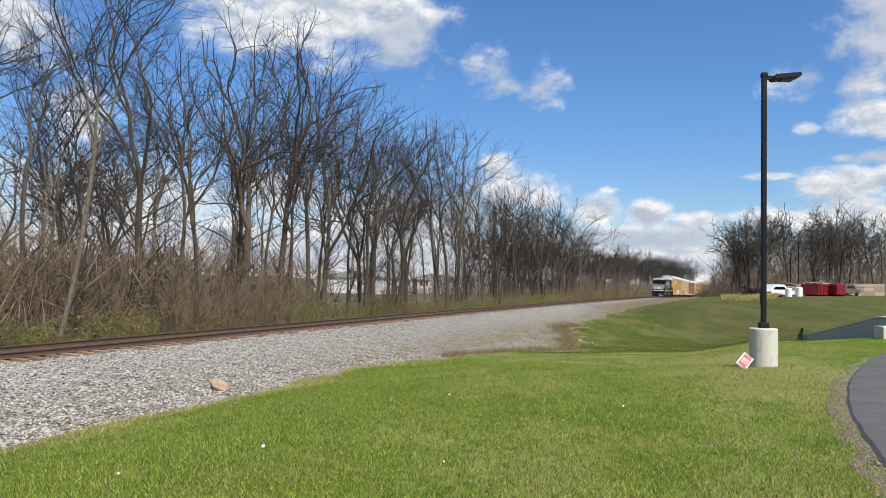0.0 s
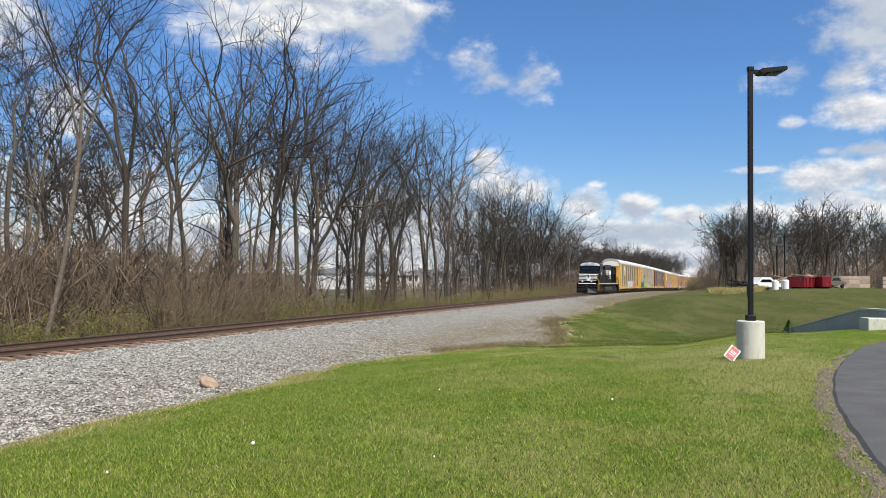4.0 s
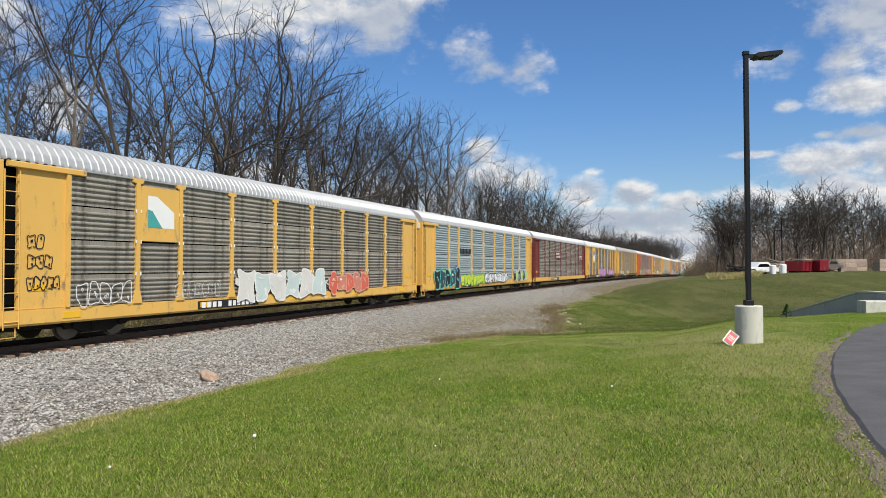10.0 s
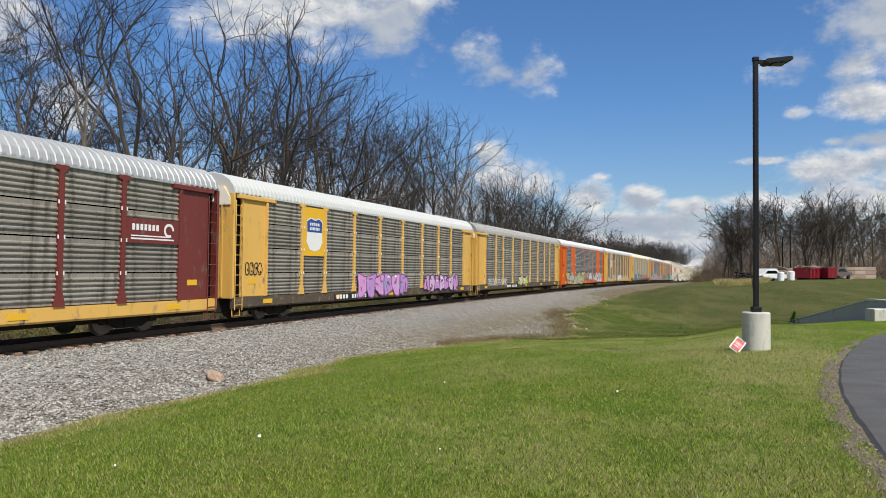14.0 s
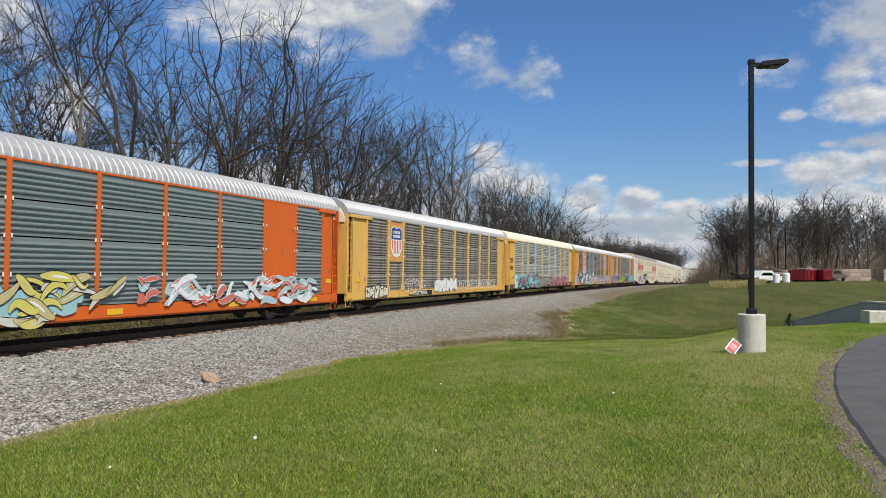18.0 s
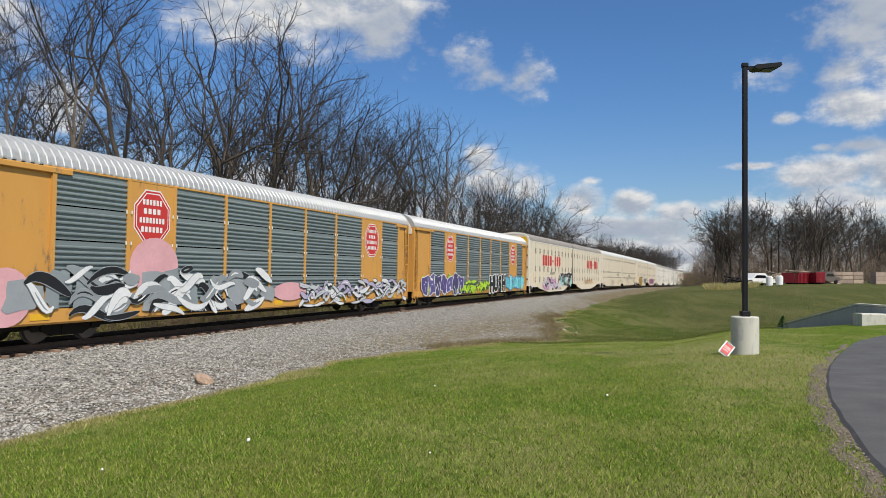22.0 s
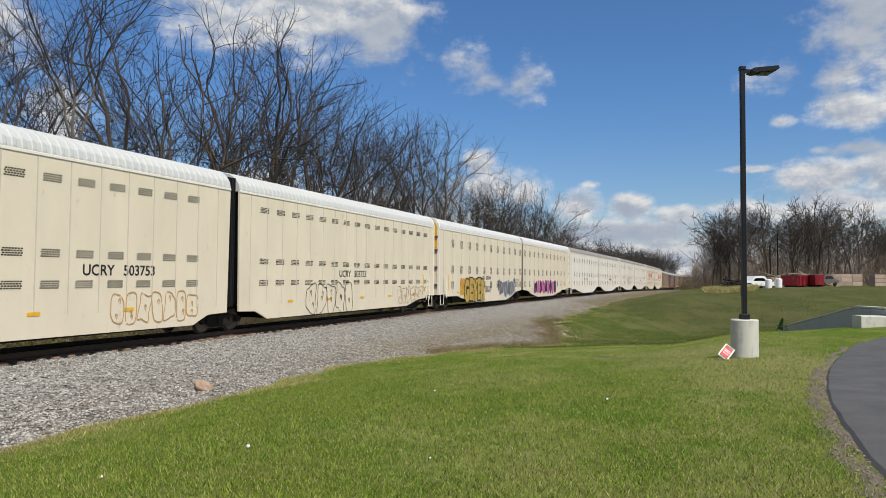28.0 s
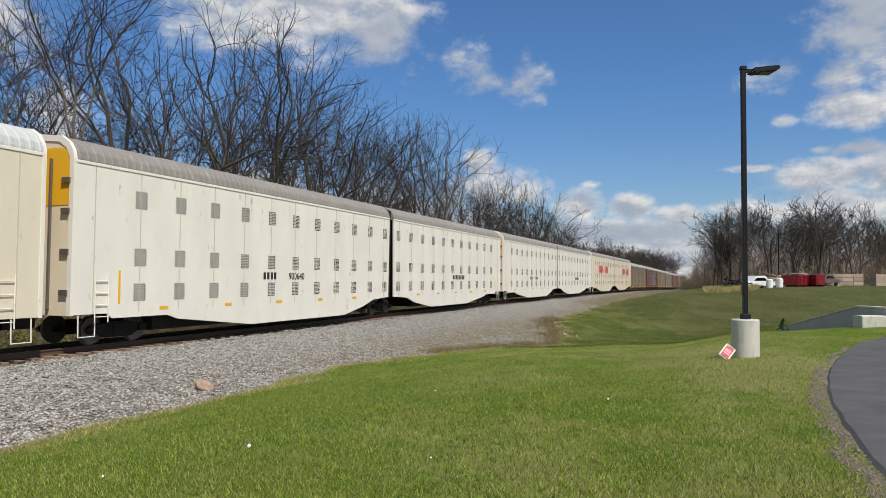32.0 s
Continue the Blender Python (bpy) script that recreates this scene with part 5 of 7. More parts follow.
c1 = autorack(0, "yellow autorack car with weathered tan-grey panels", YELLOW, GALV_B, ROOF_G)
e = emblem(c1, X(5.25), X(7.0), 3.05, 4.85, YELLOW)
mark("emblem", e, [(X(5.55), 3.5), (X(6.75), 3.5), (X(6.75), 4.05), (X(5.95), 4.55), (X(5.55), 4.55)], WHITE, -1.635)
mark("emblem_wave", e, [(X(5.55), 3.5), (X(6.2), 3.5), (X(5.75), 4.05), (X(5.55), 4.1)], TEAL, -1.637)
graffiti(c1, X(10.2), X(16.8), 0.72, 2.15, [spray((.62, .60, .55)), spray((.50, .58, .55))], spray((.70, .68, .64)), 5, None)
graffiti(c1, X(17.2), X(21.2), 0.85, 1.95, [spray((.60, .12, .07)), spray((.55, .2, .13))], spray((.68, .32, .25)), 6, None)
scrawl(c1, X(2.8), X(4.9), 1.0, 1.8, spray((.72, .71, .68)), 8, width=0.03)
scrawl(c1, X(6.8), X(9.2), 1.1, 1.7, spray((.62, .61, .58)), 7, width=0.022)
for k, z in enumerate((1.55, 2.15, 2.7)):
    scrawl(c1, X(1.25), X(2.3 - .25 * k), z, z + .42, INK, 9 + k, y=-1.575, width=0.03)

c2 = autorack(1, "yellow autorack car with blue-grey panels and graffiti", YELLOW, GALV_C, ROOF_G)
bars(c2, X(7.25), X(9.8), 3.15, 0.36, 8, INK, name="wordmark")
graffiti(c2, X(2.4), X(7.2), 0.62, 2.1, [INK, spray((.03, .06, .07))], spray((.10, .50, .45)), 15, [spray((.22, .62, .50)), spray((.25, .55, .08)), spray((.13, .10, .42))])
graffiti(c2, X(7.4), X(12.8), 0.75, 1.65, [spray((.62, .62, .04)), spray((.45, .60, .06))], spray((.10, .30, .05)), 16, None)
graffiti(c2, X(13.0), X(19.2), 0.8, 1.7, [spray((.75, .75, .74)), spray((.6, .6, .62))], INK, 17, None)
graffiti(c2, X(21.3), X(25.9), 0.75, 1.9, [INK, spray((.35, .55, .15))], spray((.6, .6, .58)), 18, None)

c3 = autorack(2, "maroon autorack car with weathered tan-grey panels", MAROON, GALV_B, ROOF_G, deck_mat=YELLOW, plate_number="TTGX  991224")
for a, b, z0, z1 in ((10.05, 12.7, 3.1, 3.85), (23.5, 25.8, 2.95, 3.75)):
    e = emblem(c3, X(a), X(b), z0, z1, MAROON)
    w = b - a
    bars(e, X(a + .1 * w), X(a + .62 * w), z0 + .42, .2, 7, WHITE, y=-1.635)
    mark("emblem_line", e, plate(X(a + .08 * w), X(a + .9 * w), z0 + .12, z0 + .17), WHITE, -1.635)
    mark("emblem_line", e, plate(X(a + .08 * w), X(a + .8 * w), z0 + .22, z0 + .26), WHITE, -1.635)
    ring = [(X(a + .8 * w) + .24 * math.cos(q), z0 + .46 + .24 * math.sin(q)) for q in np.linspace(0, 5.2, 14)] + [(X(a + .8 * w) + .15 * math.cos(q), z0 + .46 + .15 * math.sin(q)) for q in np.linspace(5.2, 0, 14)]
    for p in range(13):
        mark("emblem_ring", e, [ring[p], ring[p + 1], ring[26 - p], ring[27 - p]], WHITE, -1.636)
scrawl(c3, X(13.0), X(18.6), 0.85, 1.7, spray((.60, .58, .54)), 25, width=0.03)
scrawl(c3, X(8.2), X(12.4), 1.0, 1.6, spray((.50, .48, .45)), 26, width=0.025)

c4 = autorack(3, "yellow autorack car with white roof and shield emblem", YELLOW, GALV_B, ROOF_W, deck_mat=DECK)


def shield(e, xc, z0, z1, w, striped):
    h = z1 - z0
    pts = [(xc - w / 2, z0 + .28 * h), (xc - .3 * w, z0 + .06 * h), (xc, z0), (xc + .3 * w, z0 + .06 * h), (xc + w / 2, z0 + .28 * h), (xc + .46 * w, z0 + .62 * h), (xc + w / 2, z0 + .9 * h), (xc + .25 * w, z1), (xc, z0 + .94 * h), (xc - .25 * w, z1), (xc - w / 2, z0 + .9 * h), (xc - .46 * w, z0 + .62 * h)]
    mark("shield", e, pts, WHITE, -1.634)
    mark("shield_band", e, [(xc - .45 * w, z0 + .57 * h), (xc + .45 * w, z0 + .57 * h), (xc + .47 * w, z0 + .88 * h), (xc + .24 * w, z0 + .97 * h), (xc, z0 + .91 * h), (xc - .24 * w, z0 + .97 * h), (xc - .47 * w, z0 + .88 * h)], BLUE, -1.637)
    for zz, n in ((.76, 5), (.63, 7)):
        bars(e, xc - .3 * w, xc + .32 * w, z0 + zz * h, .085 * h, n, WHITE, y=-1.640)
    if striped:
        for k in range(6):
            xx = xc - .4 * w + .15 * w * k
            mark("shield_stripe", e, plate(xx, xx + .07 * w, z0 + (.26 if k in (0, 5) else .12) * h, z0 + .54 * h), RED, -1.637)


e = emblem(c4, X(5.25), X(7.0), 2.75, 4.95, AMBER)
shield(e, X(6.12), 2.95, 4.5, 1.35, False)
graffiti(c4, X(10.2), X(16.2), 0.68, 2.0, [spray((.62, .30, .55)), spray((.45, .25, .52))], spray((.20, .07, .25)), 35, [spray((.16, .55, .50)), spray((.6, .45, .6))])
graffiti(c4, X(18.8), X(24.6), 0.75, 1.85, [spray((.50, .25, .50)), spray((.60, .4, .6))], spray((.08, .03, .1)), 36, None)
scrawl(c4, X(1.2), X(2.3), 1.9, 2.4, INK, 37, y=-1.575)

c5 = autorack(4, "yellow autorack car with plain grey-brown panels", YELLOW, GALV_B, ROOF_D, deck_mat=DECK)
graffiti(c5, X(11.5), X(14.5), 0.8, 1.7, [spray((.60, .58, .10)), spray((.62, .62, .55))], INK, 45, None)
scrawl(c5, X(3), X(8), 0.9, 1.5, WHITE, 46)

c6 = autorack(5, "orange autorack car with dark grey panels and graffiti", ORANGE, GALV_D, ROOF_G, flush=True, solid=(1, 7))
graffiti(c6, X(3.0), X(14.2), 0.62, 1.95, [spray((.58, .52, .12)), spray((.55, .55, .48)), spray((.5, .42, .2))], INK, 55, spray((.30, .50, .52)), 0.45)
graffiti(c6, X(15.0), X(25.6), 0.75, 1.9, [spray((.70, .72, .72)), spray((.55, .15, .1)), spray((.35, .5, .52))], spray((.6, .62, .62)), 56, None, 0.45)
bars(c6, X(1.4), X(2.3), 2.75, .14, 5, INK, y=-1.575)

c7 = autorack(6, "yellow autorack car with grey-brown panels and striped shield", YELLOW, GALV_B, ROOF_G, plate_number="TTGX  995176")
e = emblem(c7, X(5.25), X(7.0), 2.7, 4.95, KCSY)
shield(e, X(6.12), 2.95, 4.75, 1.45, True)
graffiti(c7, X(2.4), X(5.0), 0.62, 1.4, [spray((.66, .62, .48))], INK, 65, None)
scrawl(c7, X(7.3), X(10.5), 0.8, 1.7, WHITE, 66)
graffiti(c7, X(12), X(16), 0.8, 1.7, [spray((.72, .72, .7))], spray((.55, .55, .52)), 67, None)
scrawl(c7, X(16.2), X(25), 0.85, 1.6, WHITE, 68, width=0.035)

c8 = autorack(7, "yellow autorack car with cream roof and grey panels", YELLOW, GALV_C, ROOF_C, deck_mat=DECK, plate_number="CNA  712509")
ring = Shape()
for x0, x1, z0, z1 in ((8.0, 8.09, 3.2, 3.65), (8.0, 8.65, 3.2, 3.29), (8.0, 8.65, 3.56, 3.65), (8.85, 8.94, 3.2, 3.65), (9.4, 9.49, 3.2, 3.65), (8.85, 9.49, 3.4, 3.48)):
    ring.quad((X(x0), -1.635, z0), (X(x1), -1.635, z0), (X(x1), -1.635, z1), (X(x0), -1.635, z1))
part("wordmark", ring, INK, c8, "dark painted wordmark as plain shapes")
graffiti(c8, X(2.2), X(11.0), 0.6, 2.0, [spray((.08, .42, .46)), spray((.16, .52, .55)), spray((.35, .08, .14))], INK, 75, spray((.55, .62, .60)), 0.4)
graffiti(c8, X(11.2), X(16.0), 0.7, 1.75, [spray((.27, .24, .20)), spray((.34, .29, .23))], INK, 76, spray((.60, .57, .50)), 0.3)
graffiti(c8, X(16.4), X(24.5), 0.7, 1.8, [spray((.50, .10, .14)), spray((.55, .3, .3))], INK, 77, None, 0.45)
scrawl(c8, X(1.2), X(2.2), 2.35, 2.75, INK, 78, y=-1.575, width=.03)
scrawl(c8, X(1.2), X(2.2), 3.0, 3.45, INK, 79, y=-1.575, width=.035)

c9 = autorack(8, "ochre autorack car with dark panels and red emblems", KCSY, GALV_D, ROOF_G, flush=True, solid=(1, 7), plate_number="TTGX  692751")
c10 = autorack(9, "ochre autorack car with bright graffiti along its foot", KCSY, GALV_D, ROOF_G, flush=True, solid=(1, 7))
for c in (c9, c10):
    for a in (6.78, 22.95):
        for r, mat, yy in ((1.0, WHITE, -1.604), (0.95, RED, -1.607), (.88, WHITE, -1.610), (.84, RED, -1.613)):
            mark("emblem", c, [(X(a) + .88 * r * math.cos(q), 3.92 + .98 * r * math.sin(q)) for q in [math.pi / 8 + k * math.pi / 4 for k in range(8)]], mat, yy, "red eight-sided painted emblem" if r == 1.0 else "")
        for k, (w, n) in enumerate(((.9, 6), (.8, 4), (1.15, 8), (1.0, 6))):
            bars(c, X(a) - w / 2, X(a) + w / 2, 4.32 - .3 * k, .18, n, WHITE, y=-1.616)
for cx, cz, w, h in ((6.9, 2.3, 2.2, 1.9), (1.6, 1.4, 1.6, 1.6), (15.0, 1.3, 2.6, .8)):      # pale pink rounds behind the piece
    mark("graffiti_round", c9, [(X(cx) + w / 2 * math.cos(q), cz + h / 2 * math.sin(q)) for q in np.linspace(0, 2 * math.pi, 22)[:-1]], spray((.68, .36, .38)), -1.6405)
graffiti(c9, X(1.8), X(13.6), 0.62, 2.25, [spray((.70, .70, .69)), spray((.26, .28, .29)), spray((.72, .72, .71)), INK], spray((.30, .32, .33)), 85, [spray((.24, .27, .28)), spray((.30, .32, .33))], 0.5)
graffiti(c9, X(16.0), X(27.2), 0.6, 1.75, [spray((.50, .52, .52)), spray((.66, .66, .66)), spray((.42, .38, .5))], INK, 86, None, 0.5)
graffiti(c10, X(1.6), X(9.4), 0.62, 2.2, [spray((.085, .06, .20)), spray((.12, .09, .26)), spray((.06, .05, .13))], spray((.66, .66, .70)), 87, spray((.40, .62, .04)), 0.3)
graffiti(c10, X(8.8), X(15.5), 0.7, 1.6, [spray((.42, .66, .03)), spray((.50, .70, .05)), spray((.03, .04, .02))], spray((.30, .50, .03)), 88, spray((.42, .66, .04)), 0.5)
tag_word(c10, "HUSH", X(18.15), .72, 1.72, INK, spray((.72, .72, .70)), -1.66, 1.0, .06)
graffiti(c10, X(20.7), X(26.6), 0.7, 2.1, [spray((.12, .50, .56)), spray((.22, .62, .66))], spray((.08, .2, .5)), 90, spray((.35, .6, .08)), 0.35)


# joined pairs of smooth white carriers
UNIT = 22.33
SMOOTH_ROOF = [(-1.60, 5.22), (-1.60, 5.30), (-1.54, 5.52), (-1.38, 5.74), (-1.1, 5.92), (-0.6, 6.02), (0, 6.05), (0.6, 6.02), (1.1, 5.92), (1.38, 5.74), (1.54, 5.52), (1.60, 5.30), (1.60, 5.22)]


def vent_mesh(w, h, rows, cols):
    sh = Shape()
    for r in range(rows):
        for c in range(cols):
            z, x = h * (r + .15) / rows, w * ((c + .12) / cols - .5) + (.03 if r % 2 else 0)
            sh.quad((x, 0, z), (x + w * .74 / cols, 0, z), (x + w * .74 / cols, 0, z + h * .66 / rows), (x, 0, z + h * .66 / rows))
    # flat black quads: the darkness in the vent holes is colour
    return sh.mesh("vent", OPENING_SHADE)


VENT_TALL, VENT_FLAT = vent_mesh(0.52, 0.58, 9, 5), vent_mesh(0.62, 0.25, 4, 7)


EAVE = 5.58
RISE = EAVE - 5.24
# seam strip, coloured darker to include the shadow line along each joint
SEAM = surf('shade_toned_seam', (0.54, 0.49, 0.40), 0.7, var=0.2, scale=2, fine=30, bump=0.0)


def carrier(offset, label, first, roof, body, style, group, unit=UNIT):
    """One of two joined units of a smooth-sided car carrier; first: the leading one, with its end doors to the front."""
    car = roll_stock("auto_carrier_unit", label, "rail car", group, offset + unit / 2, 9.3)
    outer, L = (-1 if first else 1), unit / 2
    a, b = (-L + .52, L - .28) if first else (-L + .28, L - .52)
    lo, hi = min(a, b), max(a, b)
    o = lo if first else hi
    i = hi if first else lo
    s = 1 if first else -1
    if style == "tall":
        foot = [(o, EAVE), (o, 1.02), (o + s * 1.3, 1.02), (o + s * 1.5, .86), (o + s * 3.9, .86), (o + s * 4.4, .70), (o + s * 8.6, .26), (i - s * 5.6 + RISE, .26), (i - s * 3.2, .62), (i - s * 2.0, .95), (i - s * .1, 1.05), (i, EAVE)]
    else:
        foot = [(o, EAVE), (o, 1.02), (o + s * 1.3, 1.02), (o + s * 1.5, .86), (o + s * 2.6, .80), (o + s * 4.4, .46), (i - s * 2.0, .42), (i - s * 1.2, .76), (i - s * .1, .80), (i, EAVE)]
    wall = Shape().prism(foot, -1.6, -1.52, "y")
    part("side_wall", outward(wall.mesh("side_wall", body)), None, car)
    part("far_wall", outward(Shape().prism(foot, 1.52, 1.6, "y").mesh("far_wall", body)), None, car)
    # added black box in place of the carrier's unlit interior
    part("inner_shell", Shape().box(lo + .1, hi - .1, -1.5, 1.5, 1.08, EAVE - .04), OPENING_SHADE, car)
    part("roof", roof_mesh(lo, hi, [(y, z + EAVE - 5.24) for y, z in SMOOTH_ROOF], roof, 0.30, 0.03), None, car)
    part("underframe", Shape().chamfer(lo + 3.6, hi - 2.5, -1.2, 1.2, .34, 1.0, .05), GRIME, car)
    trim = Shape().chamfer(lo, hi, -1.625, -1.58, EAVE - .07, EAVE + .02, .01)
    part("eave_trim", trim, WHITEP, car)
    seams = int((hi - lo) / (1.83 if style == "tall" else 1.17))
    seam = Shape().box(-.018, .018, -1.612, -1.598, 1.05, EAVE - .07).mesh("seam", SEAM)
    for k in range(seams + 1):
        part("seam", seam, None, car, at=(lo + .75 + k * (hi - lo - 1.5) / seams, 0, 0))
    start, pitch, n = ((o + s * 2.58), 1.83, 11) if style == "tall" else ((o + s * 1.5), 1.17, round((hi - lo - 3.1) / 1.17) + 1)
    rows = ((4.35, VENT_TALL), (2.49, VENT_TALL), (1.36, VENT_TALL)) if style == "tall" else ((4.82, VENT_FLAT), (2.69, VENT_FLAT), (1.80, VENT_FLAT))
    for k in range(n):
        for z, vm in rows:
            part("vent", vm, None, car, at=(start + s * pitch * k, -1.605, z))
    door = Shape().box(o - .03, o + .03, -1.46, 1.46, 1.0, 5.3 + RISE).prism([(-1.46, 5.3 + RISE), (-1.3, 5.66 + RISE), (-.6, 5.92 + RISE), (.6, 5.92 + RISE), (1.3, 5.66 + RISE), (1.46, 5.3 + RISE)], o - .03, o + .03)
    dm = part("end_door", outward(door.mesh("end_door", CREAM)), None, car)
    xo = o + outer * .045
    part("yellow_top", Shape().box(min(xo, o), max(xo, o), -1.44, 1.44, 4.25, 5.62 + RISE), AMBER, dm, "yellow top of the end doors")
    part("lock_bar", Shape().tube([(xo + outer * .05, -.75, 1.2), (xo + outer * .05, -.75, 5.3 + RISE)], .05, 6), STEEL, dm)
    for z in (1.6, 2.8, 4.0, 4.9):
        part("hinge", Shape().box(min(o, o + outer * .12), max(o, o + outer * .12), -1.5, -1.2, z, z + .16), STEEL, dm)
    part("arched_frame", outward(Shape().prism([(-1.62, 1.0), (-1.62, 5.3 + RISE), (-1.56, 5.54 + RISE), (-1.4, 5.78 + RISE), (-1.1, 5.97 + RISE), (0, 6.1 + RISE), (1.1, 5.97 + RISE), (1.4, 5.78 + RISE), (1.56, 5.54 + RISE), (1.62, 5.3 + RISE), (1.62, 1.0), (1.45, 1.0), (1.45, 5.3 + RISE), (1.3, 5.6 + RISE), (1.0, 5.8 + RISE), (0, 5.9 + RISE), (-1.0, 5.8 + RISE), (-1.3, 5.6 + RISE), (-1.45, 5.3 + RISE), (-1.45, 1.0)], o - .06, o + .06).mesh("arched_frame", WHITEP)), None, car)
    bellows = Shape()
    for k in range(3):
        q = i + s * (.03 + .09 * k)
        bellows.box(q - .03, q + .03, -1.40, 1.40, 1.0, EAVE + .5)
    part("bellows", bellows, BLACK, car, "black folded rubber bellows")
    ladder(car, o + s * 1.05, -1.64, .75, 2.2, WHITEP, .5, 4)
    st = Shape().tube([(o + s * .25, -1.58, 1.0), (o + s * .25, -1.6, .35), (o + s * .85, -1.6, .35), (o + s * .85, -1.58, 1.0)], .022, 5)
    part("step", st, WHITEP, car)
    part("grab_strip", Shape().box(o + s * 1.75 - .04, o + s * 1.75 + .04, -1.612, -1.6, 1.3, 2.35), AMBER, car, "yellow reflective strip")
    for k in range(5):
        part("reflector", Shape().box(lo + 3.5 + 3.4 * k, lo + 3.9 + 3.4 * k, -1.612, -1.598, 1.06, 1.17), AMBER, car, "small yellow reflector")
    part("coupler", Shape().chamfer(min(o, o + outer * .6), max(o, o + outer * .6), -.16, .16, .6, .95, .04), GRIME, car)
    bogie(car, o + s * 2.3)
    bogie(car, i + s * .28) if first else None
    return car


def big_marks(car, x0, z0, size):
    """The red wordmark, drawn as plain blocks."""
    w = size * .97
    for k in range(8):
        x = x0 + w * k + (.1 if k > 4 else 0)
        if k == 4:
            mark("wordmark_block", car, plate(x + w * .1, x + w * .6, z0 + size * .38, z0 + size * .58), RED, -1.610)
            continue
        pts = plate(x, x + w * .76, z0, z0 + size, .16 if k % 2 else .05)
        mark("wordmark_block", car, pts, RED, -1.610, "red painted wordmark block" if k == 0 else "")


PAIR = 44.65
BASE = 10 * CAR
for k, (roof, body, style, lab) in enumerate([
        (ROOF_B, CREAM, "tall", "cream joined car carrier with red wordmark and graffiti"), (ROOF_W, CREAM, "flat", "cream joined car carrier with bands of flat vents"),
        (ROOF_W, CREAM, "tall", "cream joined car carrier with graffiti along its foot"), (ROOF_B, WHITEP, "tall", "clean white joined car carrier with grey-brown roof"),
        (ROOF_B, WHITEP, "tall", "white joined car carrier with grey-brown roof"), (ROOF_B, CREAM, "tall", "cream joined car carrier with red wordmark")]):
    off = BASE + PAIR * k - 0.02
    joint = PAIR / 2 + (0.8 if k == 1 else 0.0)
    u1 = carrier(off, lab, True, roof, body, style, "joined car carriers of the train", joint)
    u2 = carrier(off + joint, lab, False, roof, body, style, "joined car carriers of the train", PAIR - joint)
    if k in (0, 5):
        for u, x in ((u1, -5.0), (u2, -1.5)):
            big_marks(u, x, 3.15, 1.15)
    if k == 0:
        graffiti(u1, -4.7, 3.6, .45, 1.85, [spray((.50, .20, .34)), spray((.56, .26, .40)), INK, spray((.6, .58, .62))], spray((.70, .66, .68)), 101, spray((.55, .5, .6)), .5, y=-1.612)
        graffiti(u1, 3.4, 10.2, .5, 2.3, [INK, INK, spray((.05, .05, .055))], spray((.70, .70, .68)), 102, spray((.30, .62, .62)), .55, y=-1.612)
        figures(u1, "AOK  501537", -0.3, 2.2, .40, INK, -1.608)
        scrawl(u2, -3, 3, 1.0, 1.6, spray((.6, .35, .15)), 103, y=-1.612, width=.06)
    if k == 1:
        scrawl(u1, -2.5, 1.6, .4, 1.7, INK, 105, y=-1.612, width=.035)
        scrawl(u1, 5.5, 9.5, .6, 1.7, spray((.5, .3, .12)), 104, y=-1.612, width=.035)
        scrawl(u2, -5.5, -1.0, .35, 2.0, INK, 106, y=-1.612, width=.035)
        scrawl(u2, 4.5, 9.0, .6, 1.7, spray((.25, .14, .07)), 108, y=-1.612, width=.03)
        figures(u1, "UCRY  503753", 6.0, 2.2, .46, INK, -1.608)
        figures(u2, "UCRY  503753", -0.9, 2.2, .46, INK, -1.608)
    if k == 2:
        figures(u1, "AOK  502744", -0.2, 2.06, .42, INK, -1.608)
        graffiti(u1, -6.2, -.7, .6, 2.25, [spray((.62, .34, .03)), spray((.55, .25, .05))], spray((.66, .40, .06)), 107, [spray((.66, .40, .05)), spray((.62, .30, .06))], .45, y=-1.612)
        tag_word(u1, "GEYER", -3.2, .52, 2.05, spray((.48, .32, .07)), INK, -1.655, .70, .07)
        graffiti(u1, 3.4, 8.2, .5, 2.1, [spray((.11, .11, .12)), spray((.16, .16, .17))], spray((.62, .62, .64)), 108, spray((.10, .10, .11)), .3, y=-1.612)
        scrawl(u1, 8.5, 9.9, 1.3, 2.1, INK, 110, y=-1.612, width=.035)
        scrawl(u1, -.5, 1.1, 1.0, 1.55, INK, 111, y=-1.612, width=.04)
        graffiti(u2, -6.6, 3.4, .5, 2.05, [INK, spray((.50, .10, .28))], spray((.6, .2, .4)), 109, spray((.2, .5, .62)), .35, y=-1.612)
    if k in (3, 4):
        figures(u1, "900640", 1.2, 2.06, .42, INK, -1.608)
        bars(u1, -1.3, -.3, 2.06, .3, 4, INK, y=-1.608)
        bars(u2, -1, 1.5, 2.06, .3, 8, INK, y=-1.608)
END = BASE + 6 * PAIR
DULL = paint("dull_ochre_paint", (0.27, 0.17, 0.075), amount=0.4)
for k in range(7):
    autorack(END / CAR + k, "weathered autorack car with dull grey panels", DULL if k % 3 != 1 else MAROON, GALV_B if k % 2 == 0 else GALV_D, ROOF_D)


